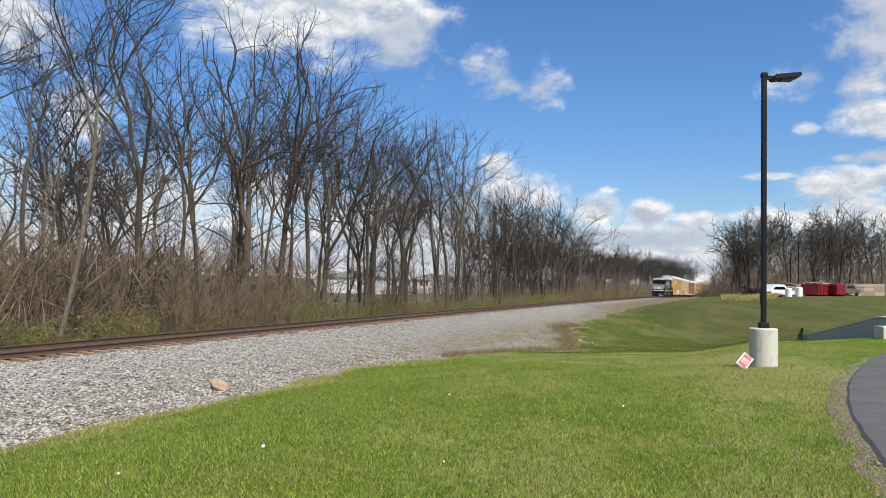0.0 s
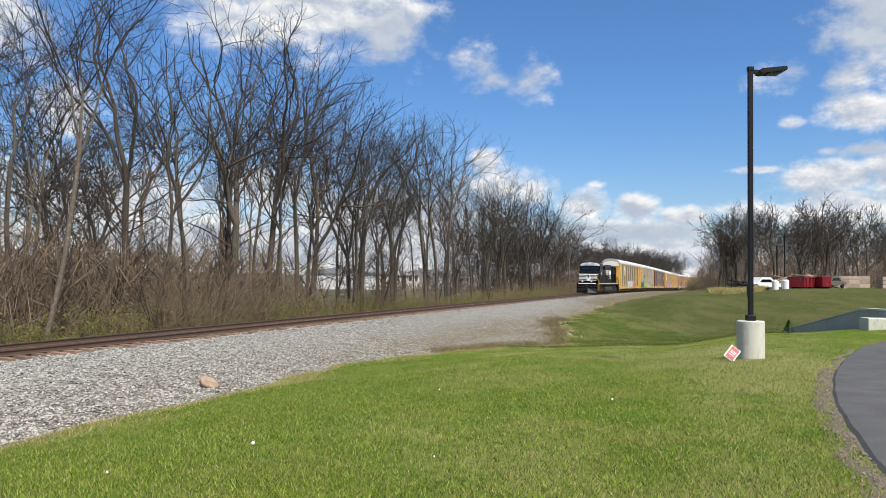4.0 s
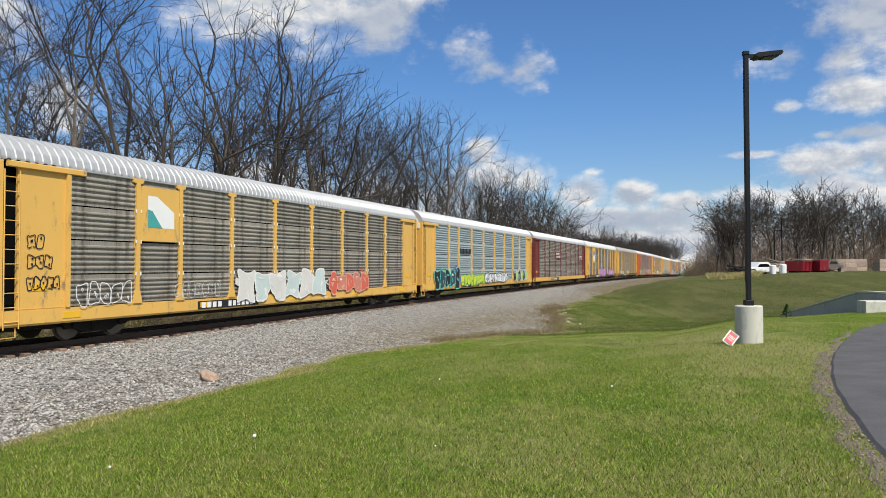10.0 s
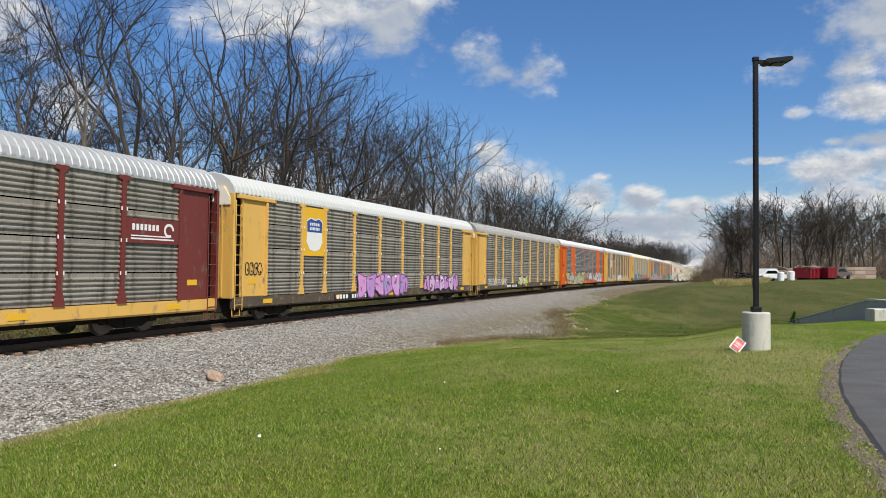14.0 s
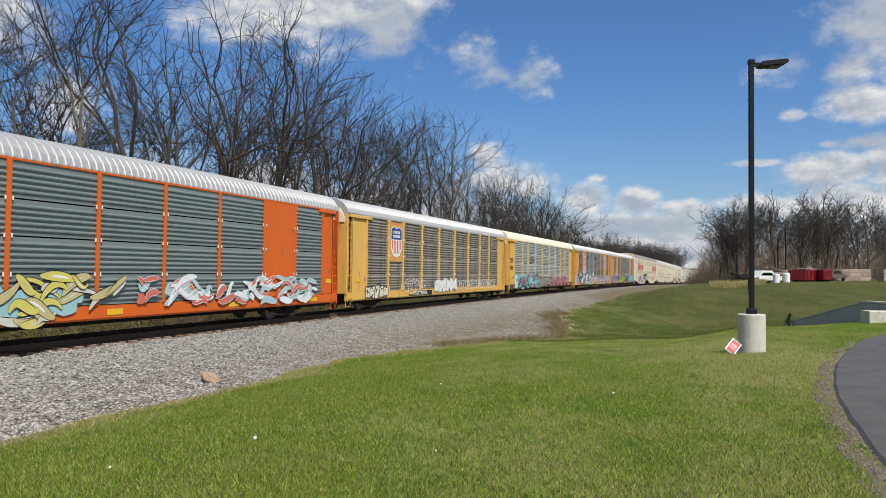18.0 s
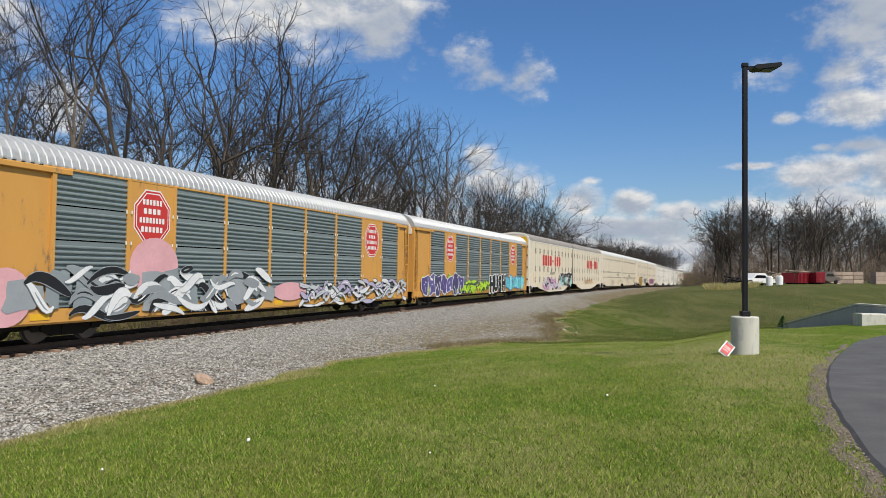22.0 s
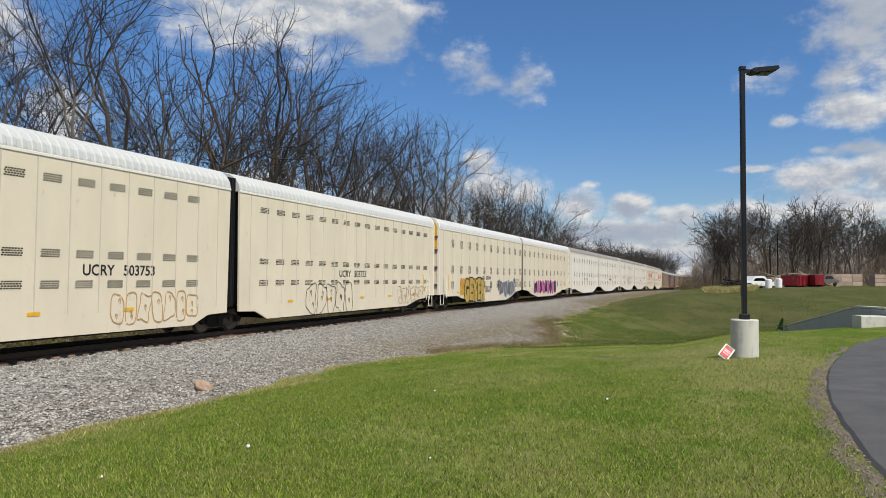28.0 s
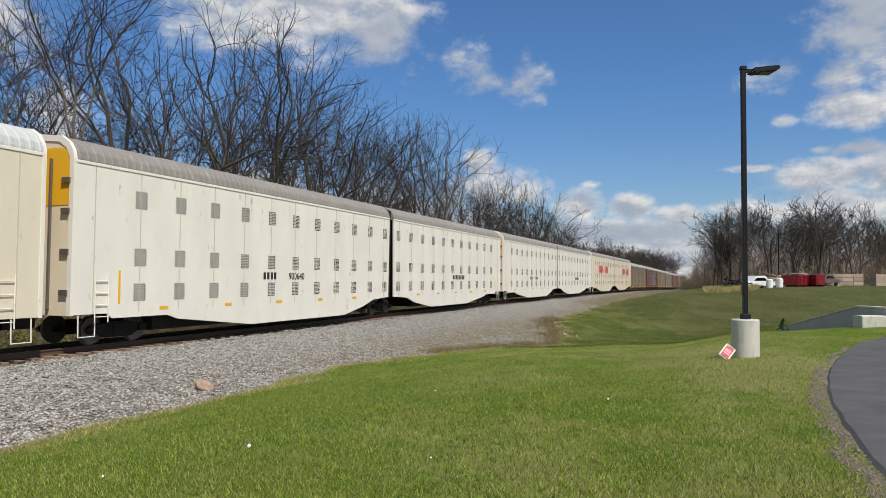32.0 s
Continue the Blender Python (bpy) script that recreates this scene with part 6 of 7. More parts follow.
# ---- the engine ----
def locomotive():
    eng = roll_stock("locomotive", "black diesel locomotive with white stripes and markings", "locomotive", "", -11.2, 6.4)
    part("frame_sill", Shape().chamfer(-9.6, 10.9, -1.52, 1.52, 1.30, 1.62, .03), LOCO, eng)
    part("white_sill_line", Shape().box(-8.4, 10.6, -1.535, -1.52, 1.52, 1.60), CREAM, eng, "white line along the walkway edge")
    part("lower_sill", Shape().box(-8.2, 9.0, -1.35, 1.35, .95, 1.30), GRIME, eng)
    # pilot, plow and steps
    plow = Shape().prism([(-1.55, .18), (1.55, .18), (1.55, .95), (-1.55, .95)], -9.8, -9.65)
    plow.v += [(-10.4, -.2, .16), (-10.4, .2, .16), (-9.95, -1.5, .16), (-9.95, 1.5, .16), (-10.05, -.2, .85), (-10.05, .2, .85), (-9.8, -1.55, .85), (-9.8, 1.55, .85)]
    b = len(plow.v) - 8
    plow.f += [(b, b + 1, b + 5, b + 4), (b + 2, b, b + 4, b + 6), (b + 1, b + 3, b + 7, b + 5), (b + 2, b + 3, b + 1, b), (b + 4, b + 5, b + 7, b + 6)]
    part("snow_plow", plow, BLACK, eng)
    part("pilot", Shape().chamfer(-9.85, -9.3, -1.55, 1.55, .80, 1.62, .04), LOCO, eng)
    part("pilot_stripe", Shape().box(-9.875, -9.85, -1.3, 1.3, 1.48, 1.60), WHITE, eng, "white stripe on the pilot")
    part("coupler", Shape().chamfer(-10.6, -9.7, -.18, .18, .62, 1.0, .05).box(-10.85, -10.5, -.25, .2, .6, 1.0), GRIME, eng)
    part("coupler", Shape().chamfer(10.6, 11.4, -.18, .18, .62, 1.0, .05), GRIME, eng)
    for x0, s in ((-9.5, 1), (10.6, -1)):
        for k in range(4):
            part("step", Shape().chamfer(min(x0, x0 + s * .7), max(x0, x0 + s * .7), -1.56, -1.2, .35 + .32 * k, .39 + .32 * k, .008), BLACK, eng)
        for x in (x0, x0 + s * .7):
            part("step_side", Shape().box(x - .02, x + .02, -1.555, -1.2, .3, 1.4), BLACK, eng)
        for x in (x0 - s * .05, x0 + s * .75):
            part("step_rail", Shape().tube([(x, -1.57, .55), (x, -1.58, 2.0), (x - s * .2, -1.2, 2.5), (x - s * .3, -1.1, 2.75)] if s > 0 else [(x, -1.56, .5), (x, -1.58, 2.0), (x + s * .3, -1.4, 2.6)], .026, 6), AMBER if s > 0 else BLACK, eng, "yellow handrail by the steps" if s > 0 else "")
    for y in (-.9, -.7, -.5, .5, .7, .9):
        part("air_hose", Shape().tube([(-9.87, y, 1.35), (-10.07, y, 1.0), (-10.03, y * .9, .6)], .03, 5), GRIME, eng)
    part("uncoupling_lever", Shape().tube([(-9.95, -1.5, 1.2), (-10.0, -.8, 1.0), (-10.05, 0, 1.25), (-10.0, .8, 1.0), (-9.95, 1.5, 1.2)], .024, 5), STEEL, eng)
    # nose
    nose = Shape()
    nose.prism([(-8.66, 1.62), (-8.74, 2.35), (-8.70, 2.98), (-8.15, 3.40), (-7.45, 3.48), (-7.45, 1.62)], -1.46, 1.46, "y")
    part("nose", outward(nose.mesh("nose", LOCO)), None, eng)
    for k in range(5):
        z = 1.98 + .21 * k
        part("nose_stripe", outward(Shape().prism([(-1.16 - .065 * k, z), (1.42, z), (1.42, z + .10), (-1.19 - .065 * k, z + .10)], -8.765, -8.66).mesh("nose_stripe", WHITE)), None, eng, "white nose stripe")
    part("top_stripe", Shape().box(-8.765, -8.66, -1.46, 1.42, 2.93, 2.985), WHITE, eng, "white line over the nose stripes")
    horse = Shape()
    horse.quad((-8.775, -.30, 1.95), (-8.775, .22, 1.95), (-8.775, .34, 2.5), (-8.775, .12, 2.95), (-8.775, -.16, 2.92), (-8.775, -.36, 2.4))
    part("nose_emblem", horse, WHITE, eng, "white emblem shape on the nose")
    part("nose_emblem_dark", Shape().quad((-8.78, -.10, 2.4), (-8.78, .12, 2.45), (-8.78, .2, 2.75), (-8.78, .02, 2.9), (-8.78, -.12, 2.7)), INK, eng)
    for y in (-.62, .72):
        lt = part("ditch_light", Shape().tube([(-9.55, y, 1.84), (-9.72, y, 1.84)], [.12, .15], 14), STEEL, eng)
        part("lens", Shape().tube([(-9.721, y, 1.84), (-9.735, y, 1.84)], [.12, .09], 14), WHITE, lt, "pale round lens")
    # cab
    cab = Shape()
    cab.prism([(-7.75, 1.62), (-7.75, 3.40), (-7.45, 4.28), (-7.2, 4.55), (-5.1, 4.55), (-5.1, 1.62)], -1.5, 1.5, "y")
    part("cab", outward(cab.mesh("cab", LOCO)), None, eng)
    roof = Shape().prism([(-1.56, 4.36), (-1.5, 4.53), (-1.1, 4.70), (0, 4.78), (1.1, 4.70), (1.5, 4.53), (1.56, 4.36)], -7.35, -5.0)
    part("cab_roof", outward(roof.mesh("cab_roof", LOCO)), None, eng)
    part("white_brow", outward(Shape().prism([(-1.5, 4.24), (-1.42, 4.42), (-1.05, 4.64), (0, 4.74), (1.05, 4.64), (1.42, 4.42), (1.5, 4.24)], -7.60, -7.3).mesh("white_brow", WHITE)), None, eng, "white band above the windscreens")
    for y in (-.42, .52):
        part("number_board", Shape().box(-7.72, -7.5, y - .40, y + .40, 4.40, 4.66), WHITE, eng, "pale number board")
        figures(eng, "1830", -7.725, 4.45, .22, INK, y, -90, "board_number").location.y = y
    for y0, y1 in ((-1.36, -.06), (.06, 1.36)):
        part("windscreen", Shape().quad((-7.765, y0, 3.50), (-7.765, y1, 3.50), (-7.50, y1, 4.2), (-7.50, y0, 4.2)), GLASS, eng, "dark tinted windscreen")
    part("nose_door", Shape().box(-8.758, -8.74, .55, .98, 1.7, 2.9), LOCO, eng)
    for x0, x1 in ((-7.2, -6.75), (-6.65, -5.85), (-5.78, -5.25)):
        win = part("side_window", Shape().box(x0, x1, -1.512, -1.495, 3.45, 4.12), GLASS, eng, "dark cab window")
        for a, b, c, d in ((x0 - .05, x1 + .05, 3.40, 3.45), (x0 - .05, x1 + .05, 4.12, 4.17), (x0 - .05, x0, 3.45, 4.12), (x1, x1 + .05, 3.45, 4.12)):
            part("window_frame", Shape().box(a, b, -1.53, -1.49, c, d), STEEL, win)
    part("sunshade", outward(Shape().prism([(-1.5, 4.36), (-1.88, 4.22), (-1.88, 4.25), (-1.5, 4.40)], -7.15, -5.0).mesh("sunshade", STEEL)), None, eng)
    figures(eng, "1830", -6.42, 2.88, .50, WHITE, -1.506)
    for k in range(5):
        part("vent_slot", Shape().box(-6.0, -5.55, -1.512, -1.495, 1.98 + .1 * k, 2.03 + .1 * k), OPENING_SHADE, eng)
    # electrical cabinet and long hood
    part("equipment_cabinet", Shape().chamfer(-5.1, -2.3, -1.42, 1.42, 1.62, 4.45, .05), LOCO, eng)
    for x0, x1, z0, z1 in ((-4.95, -2.5, 1.75, 2.25), (-4.95, -2.5, 2.4, 3.1), (-4.95, -3.8, 3.3, 3.5)):
        part("cabinet_door", Shape().chamfer(x0, x1, -1.445, -1.42, z0, z1, .01), LOCO, eng)
    part("cabinet_screen", Shape().box(-5.0, -3.75, -1.432, -1.42, 3.6, 4.25).box(-3.6, -2.5, -1.432, -1.42, 3.75, 4.25), OPENING_SHADE, eng)
    hood = Shape().prism([(-1.22, 1.62), (-1.22, 4.28), (-1.05, 4.46), (1.05, 4.46), (1.22, 4.28), (1.22, 1.62)], -2.3, 4.6)
    part("hood", outward(hood.mesh("hood", LOCO)), None, eng)
    door = Shape().chamfer(-.36, .36, -1.245, -1.22, 1.72, 2.5, .008).mesh("hood_door", LOCO)
    for k in range(8):
        d = part("hood_door", door, None, eng, at=(-1.85 + .8 * k, 0, 0))
        part("latch", Shape().box(.25, .31, -1.262, -1.245, 2.0, 2.12), STEEL, d)
    part("intake_screen", Shape().box(-2.1, -.9, -1.232, -1.22, 2.62, 2.95), OPENING_SHADE, eng)
    for k in range(7):
        part("hood_seam", Shape().box(-1.5 + .9 * k, -1.485 + .9 * k, -1.23, -1.22, 2.55, 4.25), BLACK, eng)
    part("roof_walk", Shape().box(-4.9, 10.0, -.4, .4, 4.46, 4.52), LOCO, eng)
    rad = Shape().prism([(-1.24, 1.62), (-1.24, 4.40), (-1.1, 4.56), (1.1, 4.56), (1.24, 4.40), (1.24, 1.62)], 4.6, 10.1)
    part("radiator_section", outward(rad.mesh("radiator_section", LOCO)), None, eng)
    part("radiator_grille", Shape().box(4.9, 9.9, -1.255, -1.238, 3.35, 4.3), OPENING_SHADE, eng)
    for k in range(9):
        part("grille_bar", Shape().box(4.9, 9.9, -1.27, -1.25, 3.4 + .1 * k, 3.425 + .1 * k), LOCO, eng)
    for k in range(7):
        part("hood_rib", Shape().box(5.0 + .75 * k, 5.12 + .75 * k, -1.30, -1.24, 1.75, 3.25), LOCO, eng)
    for x in (5.6, 7.2, 8.8):
        part("roof_fan", Shape().tube([(x, 0, 4.55), (x, 0, 4.66)], [.62, .6], 18), LOCO, eng)
    part("exhaust_stack", Shape().chamfer(.4, 1.5, -.3, .3, 4.45, 4.68, .04), LOCO, eng)
    horn = Shape()
    for y in (-.25, 0, .25):
        horn.tube([(-3.5, y, 4.62), (-3.1, y, 4.62)], [.09, .03], 8)
    part("air_horn", horn, STEEL, eng)
    part("roof_dome", Shape().tube([(-6.2, .4, 4.72), (-6.2, .4, 4.86), (-6.2, .4, 4.92)], [.25, .25, .12], 12), BLACK, eng)
    # painted speed lines and initials as plain shapes
    for k in range(5):
        part("hood_stripe", Shape().box(-.75 + .10 * k, 1.95 - .10 * k, -1.238, -1.222, 3.62 - .155 * k, 3.70 - .155 * k), WHITE, eng, "white painted stripe")
    for x in (2.25, 3.3):
        mark("initial_shape", eng, [(x, 2.95), (x + .72, 2.95), (x + .98, 3.16), (x + 1.0, 3.7), (x + .3, 3.7), (x + .02, 3.45)], WHITE, -1.242, "white painted initial as plain shape")
    bars(eng, 2.0, 4.1, 2.66, .17, 7, WHITE, y=-1.266, name="company_lettering")
    bars(eng, 1.9, 4.3, 2.32, .20, 8, WHITE, y=-1.266, name="company_lettering")
    # handrails
    rail = Shape().tube([(-2.2, -1.5, 2.62), (10.4, -1.5, 2.62), (10.75, -1.45, 2.2), (10.75, -1.45, 1.62)], .022, 6)
    part("handrail", rail, BLACK, eng)
    post = Shape().tube([(0, -1.5, 1.6), (0, -1.5, 2.62)], .02, 5).mesh("handrail_post", BLACK)
    for k in range(9):
        part("handrail_post", post, None, eng, at=(-1.6 + 1.5 * k, 0, 0))
    part("end_rail", Shape().tube([(10.8, -1.4, 1.62), (10.8, -1.4, 2.6), (10.8, 1.4, 2.6), (10.8, 1.4, 1.62)], .025, 6), BLACK, eng)
    part("front_rail", Shape().tube([(-9.7, -1.0, 1.62), (-9.75, -1.0, 2.75), (-9.75, 1.4, 2.75), (-9.7, 1.4, 1.62)], .025, 6), BLACK, eng)
    # tank and trucks
    tank = Shape().prism([(-1.45, 1.05), (-1.5, .85), (-1.42, .45), (-1.1, .25), (1.1, .25), (1.42, .45), (1.5, .85), (1.45, 1.05)], -2.5, 4.1)
    part("fuel_tank", outward(tank.mesh("fuel_tank", TANK)), None, eng, "dusty grey fuel tank")
    part("tank_end", outward(Shape().prism([(-3.2, .95), (-2.5, .25), (-2.5, 1.05), (-3.0, 1.1)], -1.4, 1.4, "y").mesh("tank_end", GRIME)), None, eng)
    part("air_reservoir", Shape().tube([(-2.4, -1.3, 1.2), (4.0, -1.3, 1.2)], .16, 10), GRIME, eng)
    fr = Shape()
    for y0, y1 in ((-1.25, -1.08), (1.08, 1.25)):
        fr.prism([(-2.6, .62), (-2.3, .88), (2.3, .88), (2.6, .62), (2.3, .42), (1.2, .55), (.7, .40), (-.7, .40), (-1.2, .55), (-2.3, .42)], y0, y1, "y")
    for q in (-2.0, -.15, 1.75):
        fr.box(q - .22, q + .22, -1.36, -1.22, .30, .72).tube([(q, -1.42, .52), (q, -1.3, .52)], .16, 10)
        fr.tube([(q - .5, -1.33, .42), (q - .45, -1.33, .9)], .07, 6).tube([(q + .48, -1.33, .42), (q + .48, -1.33, .9)], .07, 6)
    fr.tube([(-1.2, -1.3, .98), (.6, -1.3, .98)], .12, 10)
    fm = fr.mesh("truck_frame", surf("dusty_truck", (.042, .035, .030), .85, var=.4, scale=3, fine=30, bump=.15, spec=.2))
    big = outward(Shape().tube([(0, -.07, 0), (0, .03, 0), (0, .035, 0), (0, .07, 0)], [.5, .5, .54, .54], 22).mesh("wheel", STEEL))
    for x in (-5.9, 7.0):
        t = part("truck", fm, None, eng, at=(x, 0, 0), label="dark three-axle truck")
        for dx in (-2.0, -.15, 1.75):
            for y in (-.79, .79):
                w = part("wheel", big, None, t, at=(dx, y, .54))
                if y > 0:
                    w.rotation_euler = (0, 0, math.pi)
    return eng


locomotive()


# ---- things on the lawn and in the yard ----
def at_ground(x, y, dz=0.0, rz=0.0, rx=0.0, ry=0.0):
    return pose(x, y, float(ground_z(np.array([x]), np.array([y]))[0]) + dz, rx, ry, rz)


def ring_shape(r0, r1, z0, z1, n=28, top_round=0.02):
    sh = Shape()
    sh.tube([(0, 0, z0), (0, 0, z1 - top_round), (0, 0, z1)], [r0, r1, r1 - top_round], n)
    return sh


POLE_X, POLE_Y = 6.86, 15.45
lamp = thing("lamp_post", "black square lamp post on a concrete base", "lamp post", m=at_ground(POLE_X, POLE_Y))
part("concrete_base", ring_shape(.288, .288, -.25, .83, 72), CONCRETE, lamp, "round pale concrete base", smooth=False)
part("base_plate", Shape().chamfer(-.085, .085, -.085, .085, .83, .95, .015), BLACK, lamp)
part("pole", Shape().prism([(-.047, -.042), (-.042, -.047), (.042, -.047), (.047, -.042), (.047, .042), (.042, .047), (-.042, .047), (-.047, .042)], .93, 6.39, "z"), BLACK, lamp)
part("cap", Shape().chamfer(-.058, .058, -.058, .058, 6.37, 6.47, .02), BLACK, lamp)
part("arm", Shape().box(.04, .30, -.03, .03, 6.32, 6.40), BLACK, lamp)
head = part("lamp_head", outward(Shape().prism([(.16, 6.33), (.24, 6.30), (.74, 6.37), (.77, 6.41), (.74, 6.46), (.20, 6.40)], -.16, .16, "y").mesh("lamp_head", BLACK)), None, lamp, "flat black lamp head")
part("lens", Shape().box(.36, .62, -.12, .12, 6.30, 6.315), GLASS, head)
part("hand_hole", Shape().chamfer(-.062, -.05, -.04, .04, 1.35, 1.6, .008), BLACK, lamp)

sign = thing("lawn_sign", "small red and white sign leaning on the lamp base", "sign", m=at_ground(6.30, 15.08, .02, -22, 0, 0) @ pose(0, 0, .13, -34, 38, 0) @ Matrix.Scale(.86, 4))
part("board", Shape().chamfer(-.13, .13, -.012, .012, -.19, .19, .004), WHITE, sign)
part("red_field", Shape().box(-.105, .105, -.016, -.010, -.145, .145), RED, sign)
for z in (.150, -.172):
    part("black_band", Shape().box(-.105, .105, -.016, -.010, z, z + .022), INK, sign)
for z in (.045, .0, -.06):
    part("white_bar", Shape().box(-.075, .075, -.019, -.014, z, z + .014), WHITE, sign)
part("stake", Shape().box(.12, .36, -.006, .006, -.15, -.11), WHITE, sign)

rx_, ry_, _ = on_track(13.9, 7.7)
rock_sh = bmesh.new()
bmesh.ops.create_icosphere(rock_sh, subdivisions=3, radius=1.0)
for v in rock_sh.verts:
    v.co = Vector((v.co.x * .27, v.co.y * .16, v.co.z * .15)) * (1 + .22 * noise.noise(v.co * 1.6) + .08 * noise.noise(v.co * 5))
rock_me = bpy.data.meshes.new("rock")
rock_sh.to_mesh(rock_me)
rock_sh.free()
rock_me.materials.append(surf("tan_rock", (.36, .25, .17), .9, var=.3, scale=6, fine=40, bump=.4))
rock = tagged(new("rock", rock_me), "tan rock at the foot of the ballast", "rock")
rock.matrix_basis = pose(float(rx_), float(ry_), float(bed_z(np.array([13.9]), np.array([7.7]), np.array([rx_]), np.array([ry_]))[0]) + .10, 0, 18, -20)

for x, y, r in ((-1.86, 7.2, .02), (.03, 11.2, .014), (2.3, 9.3, .016), (-3.0, 6.5, .012), (-.02, 6.6, .01)):
    sh = Shape()
    sh.tube([(0, -r, 0), (0, -.2 * r, r * .5), (0, r, .2 * r)], [r * .5, r, r * .4], 7)
    li = tagged(new("litter_scrap", sh.mesh("litter_scrap", WHITE)), "small white scrap of litter on the grass", "litter", "scraps of litter")
    li.matrix_basis = at_ground(x, y, .02 + r * .3)

# concrete wing wall of the culvert
wall = tagged(new("wing_wall"), "grey concrete wing wall of a culvert", "wall", kind="structure")
WALLC = surf("wall_concrete", (.36, .36, .35), .9, var=.12, scale=1.5, fine=40, bump=.2, dirt=(.22, .23, .23), dirt_amount=.25, streak=.3)
wl, wr = Vector((16.7, 33.7)), Vector((17.41, 28.6))
run = pose(wl.x, wl.y, 0, 0, 0, math.degrees(math.atan2(wr.y - wl.y, wr.x - wl.x)))
part("wall_panel", outward(Shape().prism([(0, -2.2), (0, -.15), (5.15, 1.10), (5.15, -2.2)], -.15, .15, "y").mesh("wall_panel", WALLC)), None, wall).matrix_basis = run
part("wall_panel", Shape().chamfer(5.17, 9.5, -.15, .15, -2.2, 1.10, .02), WALLC, wall).matrix_basis = run
part("coping", outward(Shape().prism([(-.03, -.14), (-.03, -.08), (5.15, 1.18), (9.5, 1.18), (9.5, 1.11), (5.15, 1.11)], -.19, .19, "y").mesh("coping", CONCRETE)), None, wall, "pale concrete coping").matrix_basis = run
part("end_block", Shape().chamfer(16.35, 18.6, 26.7, 27.3, .25, .86, .03), CONCRETE, wall, "pale concrete block")

ever = thing("young_evergreen", "small dark green evergreen beside the wall", "shrub", m=at_ground(14.6, 29.3) @ Matrix.Scale(.55, 4))
ev = Shape()
rr = random.Random(4)
for k in range(240):
    h = rr.random() ** .8
    a, r = rr.uniform(0, 6.28), .42 * (1 - h) + .03
    b = Vector((r * math.cos(a), r * math.sin(a), .15 + .85 * h))
    ev.quad((0, 0, b.z - .06), b + Vector((-.03, .02, 0)), b + Vector((.03, -.02, .03)))
part("needles", ev, leafy("evergreen", (.05, .11, .03), .4), ever)
part("stem", Shape().tube([(0, 0, -.05), (0, 0, 1.0)], [.03, .008], 6), BARKD, ever)

# yard in the distance
YARDRED = paint("red_container_paint", (.22, .010, .018), .5)


def yard_z(x, y):
    return float(ground_z(np.array([x]), np.array([y]))[0])


def container(x, y, rz, L, W, H, label):
    t = thing("roll_off_container", label, "container", "red containers in the yard", m=pose(x, y, yard_z(x, y), 0, 0, rz))
    b = Shape()
    b.prism([(-W / 2, .2), (-W / 2, H), (-W / 2 + .08, H), (-W / 2 + .08, .3), (W / 2 - .08, .3), (W / 2 - .08, H), (W / 2, H), (W / 2, .2)], -L / 2, L / 2)
    b.box(-L / 2, -L / 2 + .08, -W / 2 + .08, W / 2 - .08, .3, H).box(L / 2 - .08, L / 2, -W / 2 + .08, W / 2 - .08, .3, H)
    part("tub", outward(b.mesh("tub", YARDRED)), None, t)
    for k in range(9):
        q = -L / 2 + L * (k + .5) / 9
        part("rib", Shape().box(q - .06, q + .06, -W / 2 - .08, -W / 2, .25, H), YARDRED, t)
    part("top_rim", Shape().box(-L / 2 - .06, L / 2 + .06, -W / 2 - .1, -W / 2 + .05, H - .1, H + .05), YARDRED, t)
    for sx in (-1, 1):
        part("skid", Shape().box(-L / 2, L / 2, sx * .5 - .08, sx * .5 + .08, 0, .2), GRIME, t)
    return t


container(49.7, 96, 42, 4.3, 2.2, 1.55, "long red steel roll-off container")
container(52.3, 96, 12, 1.4, 2.0, 1.6, "short dark red steel container")


def tank_drum(x, y, label):
    t = thing("white_barrel", label, "barrel", "white barrels in the yard", m=pose(x, y, yard_z(x, y)))
    part("drum", ring_shape(.4, .42, 0, 1.15, 16, .05), WHITE, t)
    part("lid", ring_shape(.3, .28, 1.15, 1.22, 14, .03), WHITE, t)


tank_drum(44.1, 92, "white plastic barrel in the yard")
tank_drum(45.2, 91.5, "white plastic barrel in the yard")


def car_far(x, y, rz, col, label, name="parked_car", truck=False):
    c = thing(name, label, "vehicle", "vehicles parked in the yard", m=pose(x, y, yard_z(x, y), 0, 0, rz))
    body = Shape().prism([(-2.4, .45), (-2.45, .95), (-1.4, 1.05), (-.8, 1.6 + .2 * truck), (.7, 1.62 + .2 * truck), (1.5, 1.05), (2.4, 1.0), (2.45, .45)], -.9, .9, "y")
    part("body", outward(body.mesh("body", col)), None, c)
    part("side_glass", Shape().quad((-1.15, -.905, 1.1), (1.15, -.905, 1.1), (.65, -.905, 1.52), (-.72, -.905, 1.52)), GLASS, c)
    for x0 in (-1.5, 1.5):
        for y0 in (-.85, .85):
            part("wheel", Shape().tube([(x0, y0 - .1, .33), (x0, y0 + .1, .33)], .33, 14), BLACK, c)


car_far(45.6, 99, 15, WHITE, "white pickup truck parked in the yard", "pickup_truck", True)
car_far(57.5, 103, 30, STEEL, "grey van parked in the yard", "parked_van", True)
car_far(62.5, 112, 70, STEEL, "grey car parked in the yard")
PILEM = surf("scrap_timber", (.30, .23, .17), .9, var=.4, scale=1, fine=10, bump=.3, island=.4)


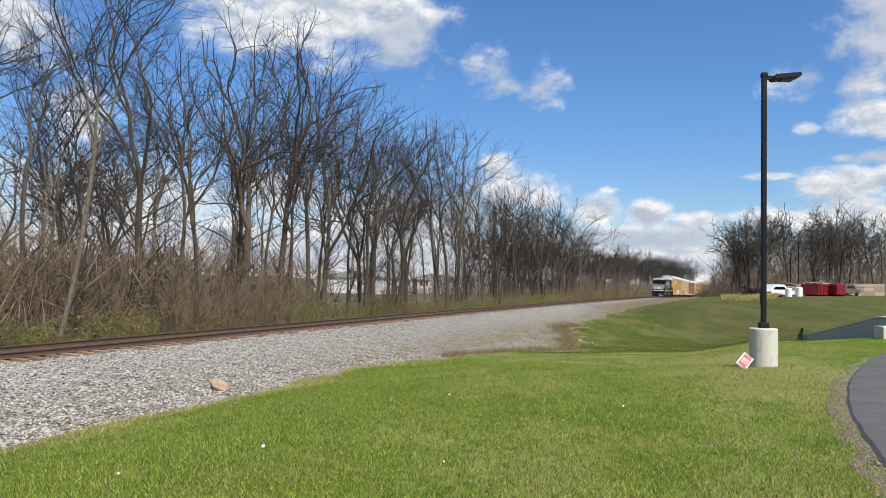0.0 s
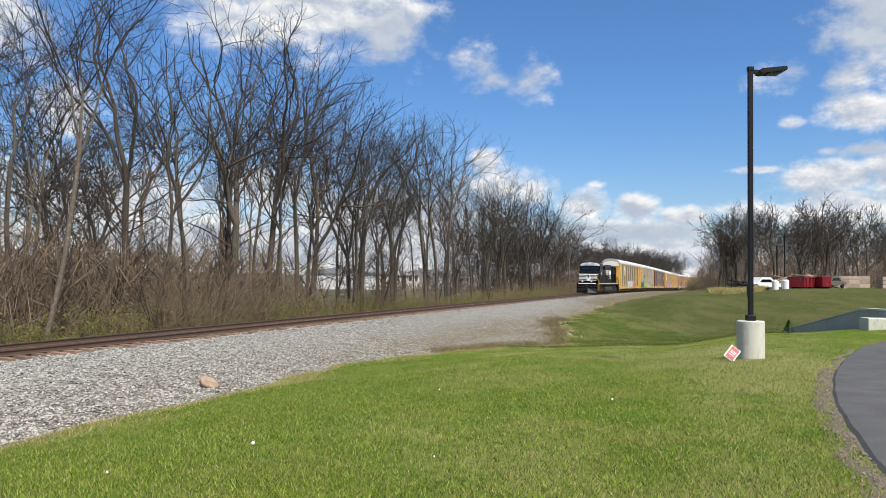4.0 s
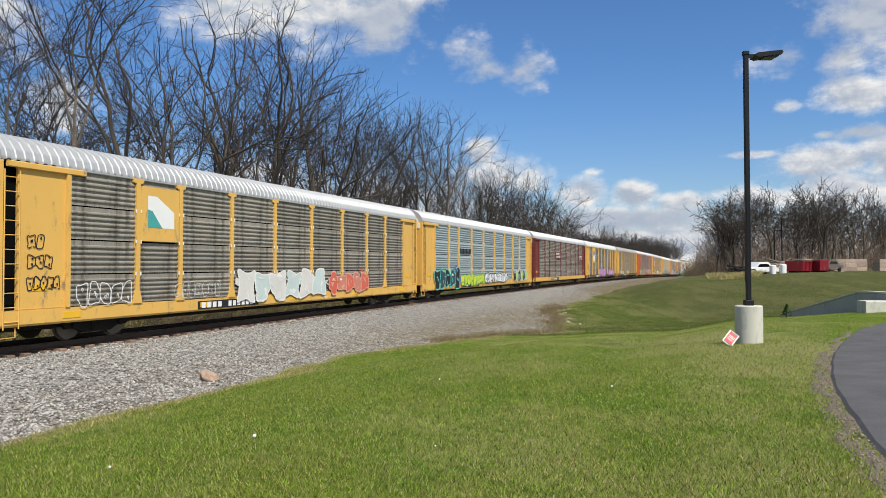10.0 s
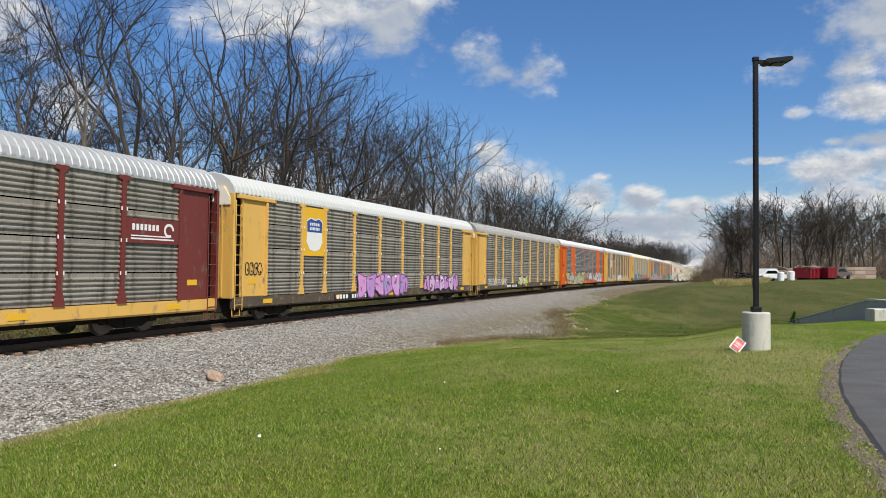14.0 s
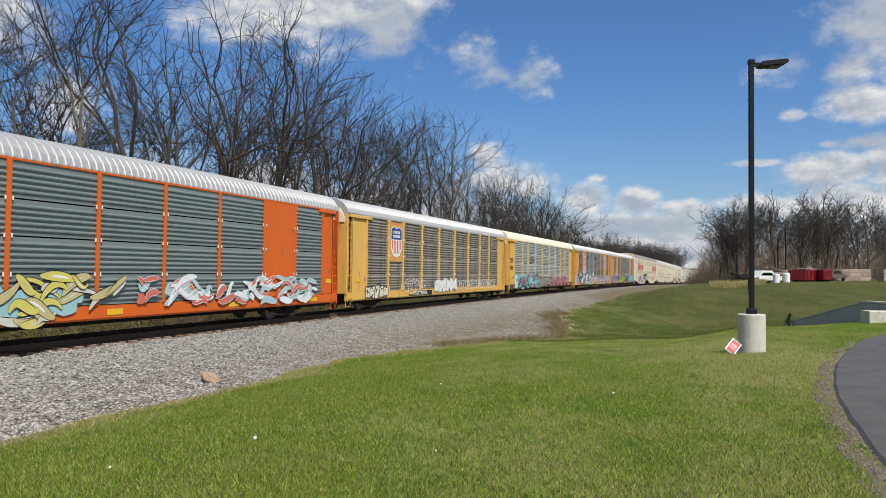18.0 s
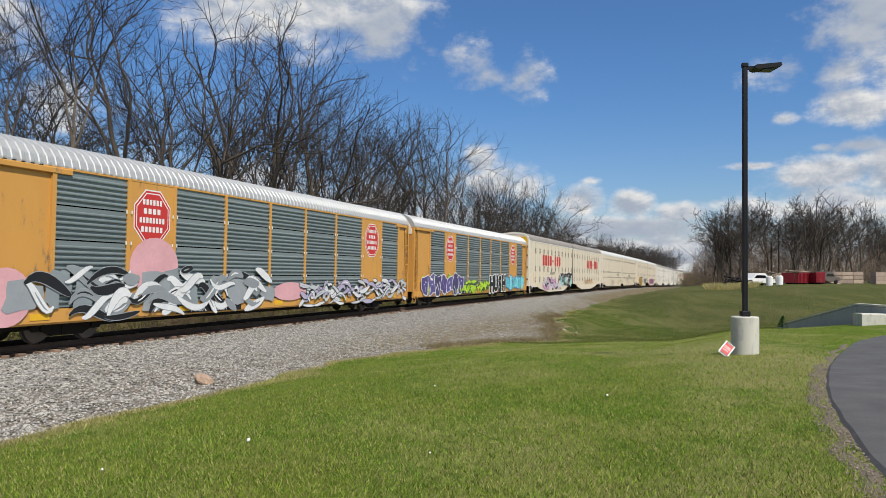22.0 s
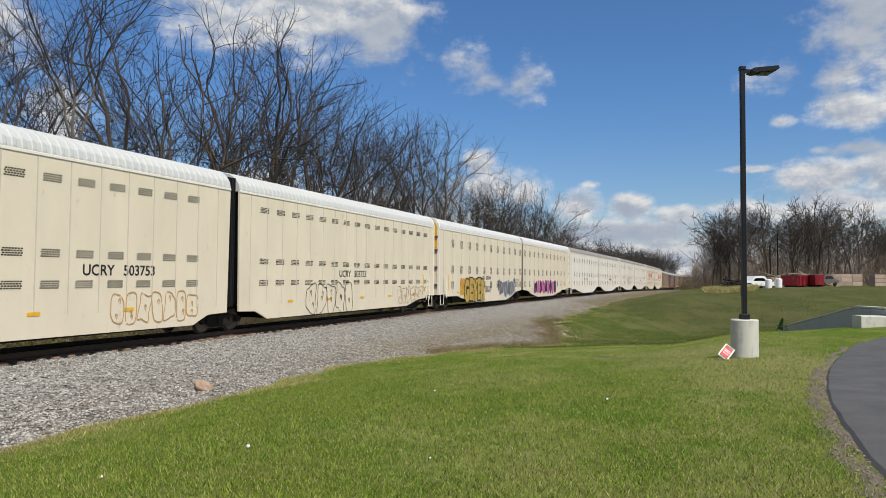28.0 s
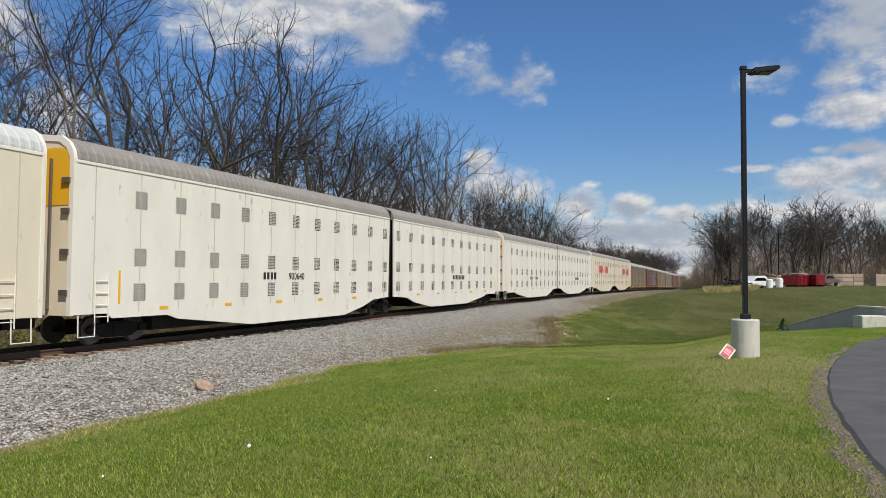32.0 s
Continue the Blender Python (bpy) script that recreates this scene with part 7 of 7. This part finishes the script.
def scrap(x, y, w, n, label, seed, mat):
    sh, r = Shape(), random.Random(seed)
    for k in range(n):
        a = Vector((r.gauss(0, w * .4), r.gauss(0, .8), abs(r.gauss(.5, .5))))
        d = Vector((r.uniform(-1, 1), r.uniform(-.5, .5), r.uniform(-.2, .3))).normalized() * r.uniform(.5, 1.6)
        sh.tube([a - d, a + d], r.uniform(.05, .14), 4)
    t = tagged(new("scrap_pile", sh.mesh("scrap_pile", mat)), label, "pile", kind="stuff")
    t.matrix_basis = pose(x, y, yard_z(x, y))


scrap(54, 106, 6, 160, "pile of grey-brown scrap timber", 5, PILEM)
scrap(42.0, 98, 1.3, 60, "dark heap of scrap metal", 6, GRIME)
for k in range(9):
    x = 62 + 2.2 * k
    p = thing("pallet_stack", "stack of brown wooden crates in the yard", "crates", "crate stacks in the yard", m=pose(x, 108 + (k % 3), yard_z(x, 108), 0, 0, 4 * (k % 4)))
    for q in range(3):
        part("crate", Shape().chamfer(-.85, .85, -.6, .6, .05 + .62 * q, .62 + .62 * q, .03), surf("crate_wood", (.33, .25, .19), .9, var=.3, scale=2, fine=20, rand=.2) if k == 0 and q == 0 else bpy.data.materials["crate_wood"], p)
for x, y, h in ((55.2, 112, 8.4), (53, 110, 6.6)):
    p = thing("yard_light_pole", "thin dark lamp post in the far yard", "lamp post", "yard lamp posts", m=pose(x, y, yard_z(x, y)))
    part("pole", Shape().tube([(0, 0, 0), (0, 0, h)], .09, 8), BLACK, p)
    part("lamp_head", Shape().box(0, 1.0, -.18, .18, h - .1, h), BLACK, p)

# low white buildings behind the wood
BWALL = surf("white_siding", (.8, .8, .79), .7, var=.08, scale=.4, fine=8, bump=.02)
BROOF = surf("grey_roof", (.32, .33, .34), .7, var=.1, scale=.4, fine=8, bump=.02)
for s, u, L, H, rz in ((150, -62, 30, 3.6, 8), (205, -58, 50, 4.2, -4)):
    x, y, h = on_track(s, u)
    b = thing("industrial_building", "long low white industrial building with grey roof", "building", "buildings behind the wood", m=pose(float(x), float(y), z_at(x, y), 0, 0, 90 - math.degrees(h) + rz))
    part("wall", Shape().box(-L / 2, L / 2, -9, 9, -.5, H), BWALL, b)
    part("roof", outward(Shape().prism([(-9.4, H), (9.4, H), (0, H + 1.6)], -L / 2 - .3, L / 2 + .3).mesh("roof", BROOF)), None, b)
    for k in range(6):
        q = -L / 2 + L * (k + .5) / 6
        part("window", Shape().box(q - 1.2, q + 1.2, -9.05, -8.98, 2.0, 3.4) if k % 3 else Shape().box(q - 1.6, q + 1.6, -9.05, -8.98, 0, 3.6), OPENING_SHADE, b)


# ---- what moves ----
def motions():
    times = [k * 1.0 for k in range(33)]
    for ob, offset, half in VEHICLES:
        rows = []
        for t in times:
            s = REAR + offset - SPEED * (t - 13) + 0.036 * max(0.0, t - 24) ** 2
            x0, y0, _ = on_track(s - half)
            x1, y1, _ = on_track(s + half)
            z0, z1 = float(grade(s - half)), float(grade(s + half))
            rows.append((t, pose(float(x0 + x1) / 2, float(y0 + y1) / 2, (z0 + z1) / 2, 0, math.degrees(math.atan2(z0 - z1, 2 * half)), math.degrees(math.atan2(y1 - y0, x1 - x0)))))
        walk(ob, rows)


motions()
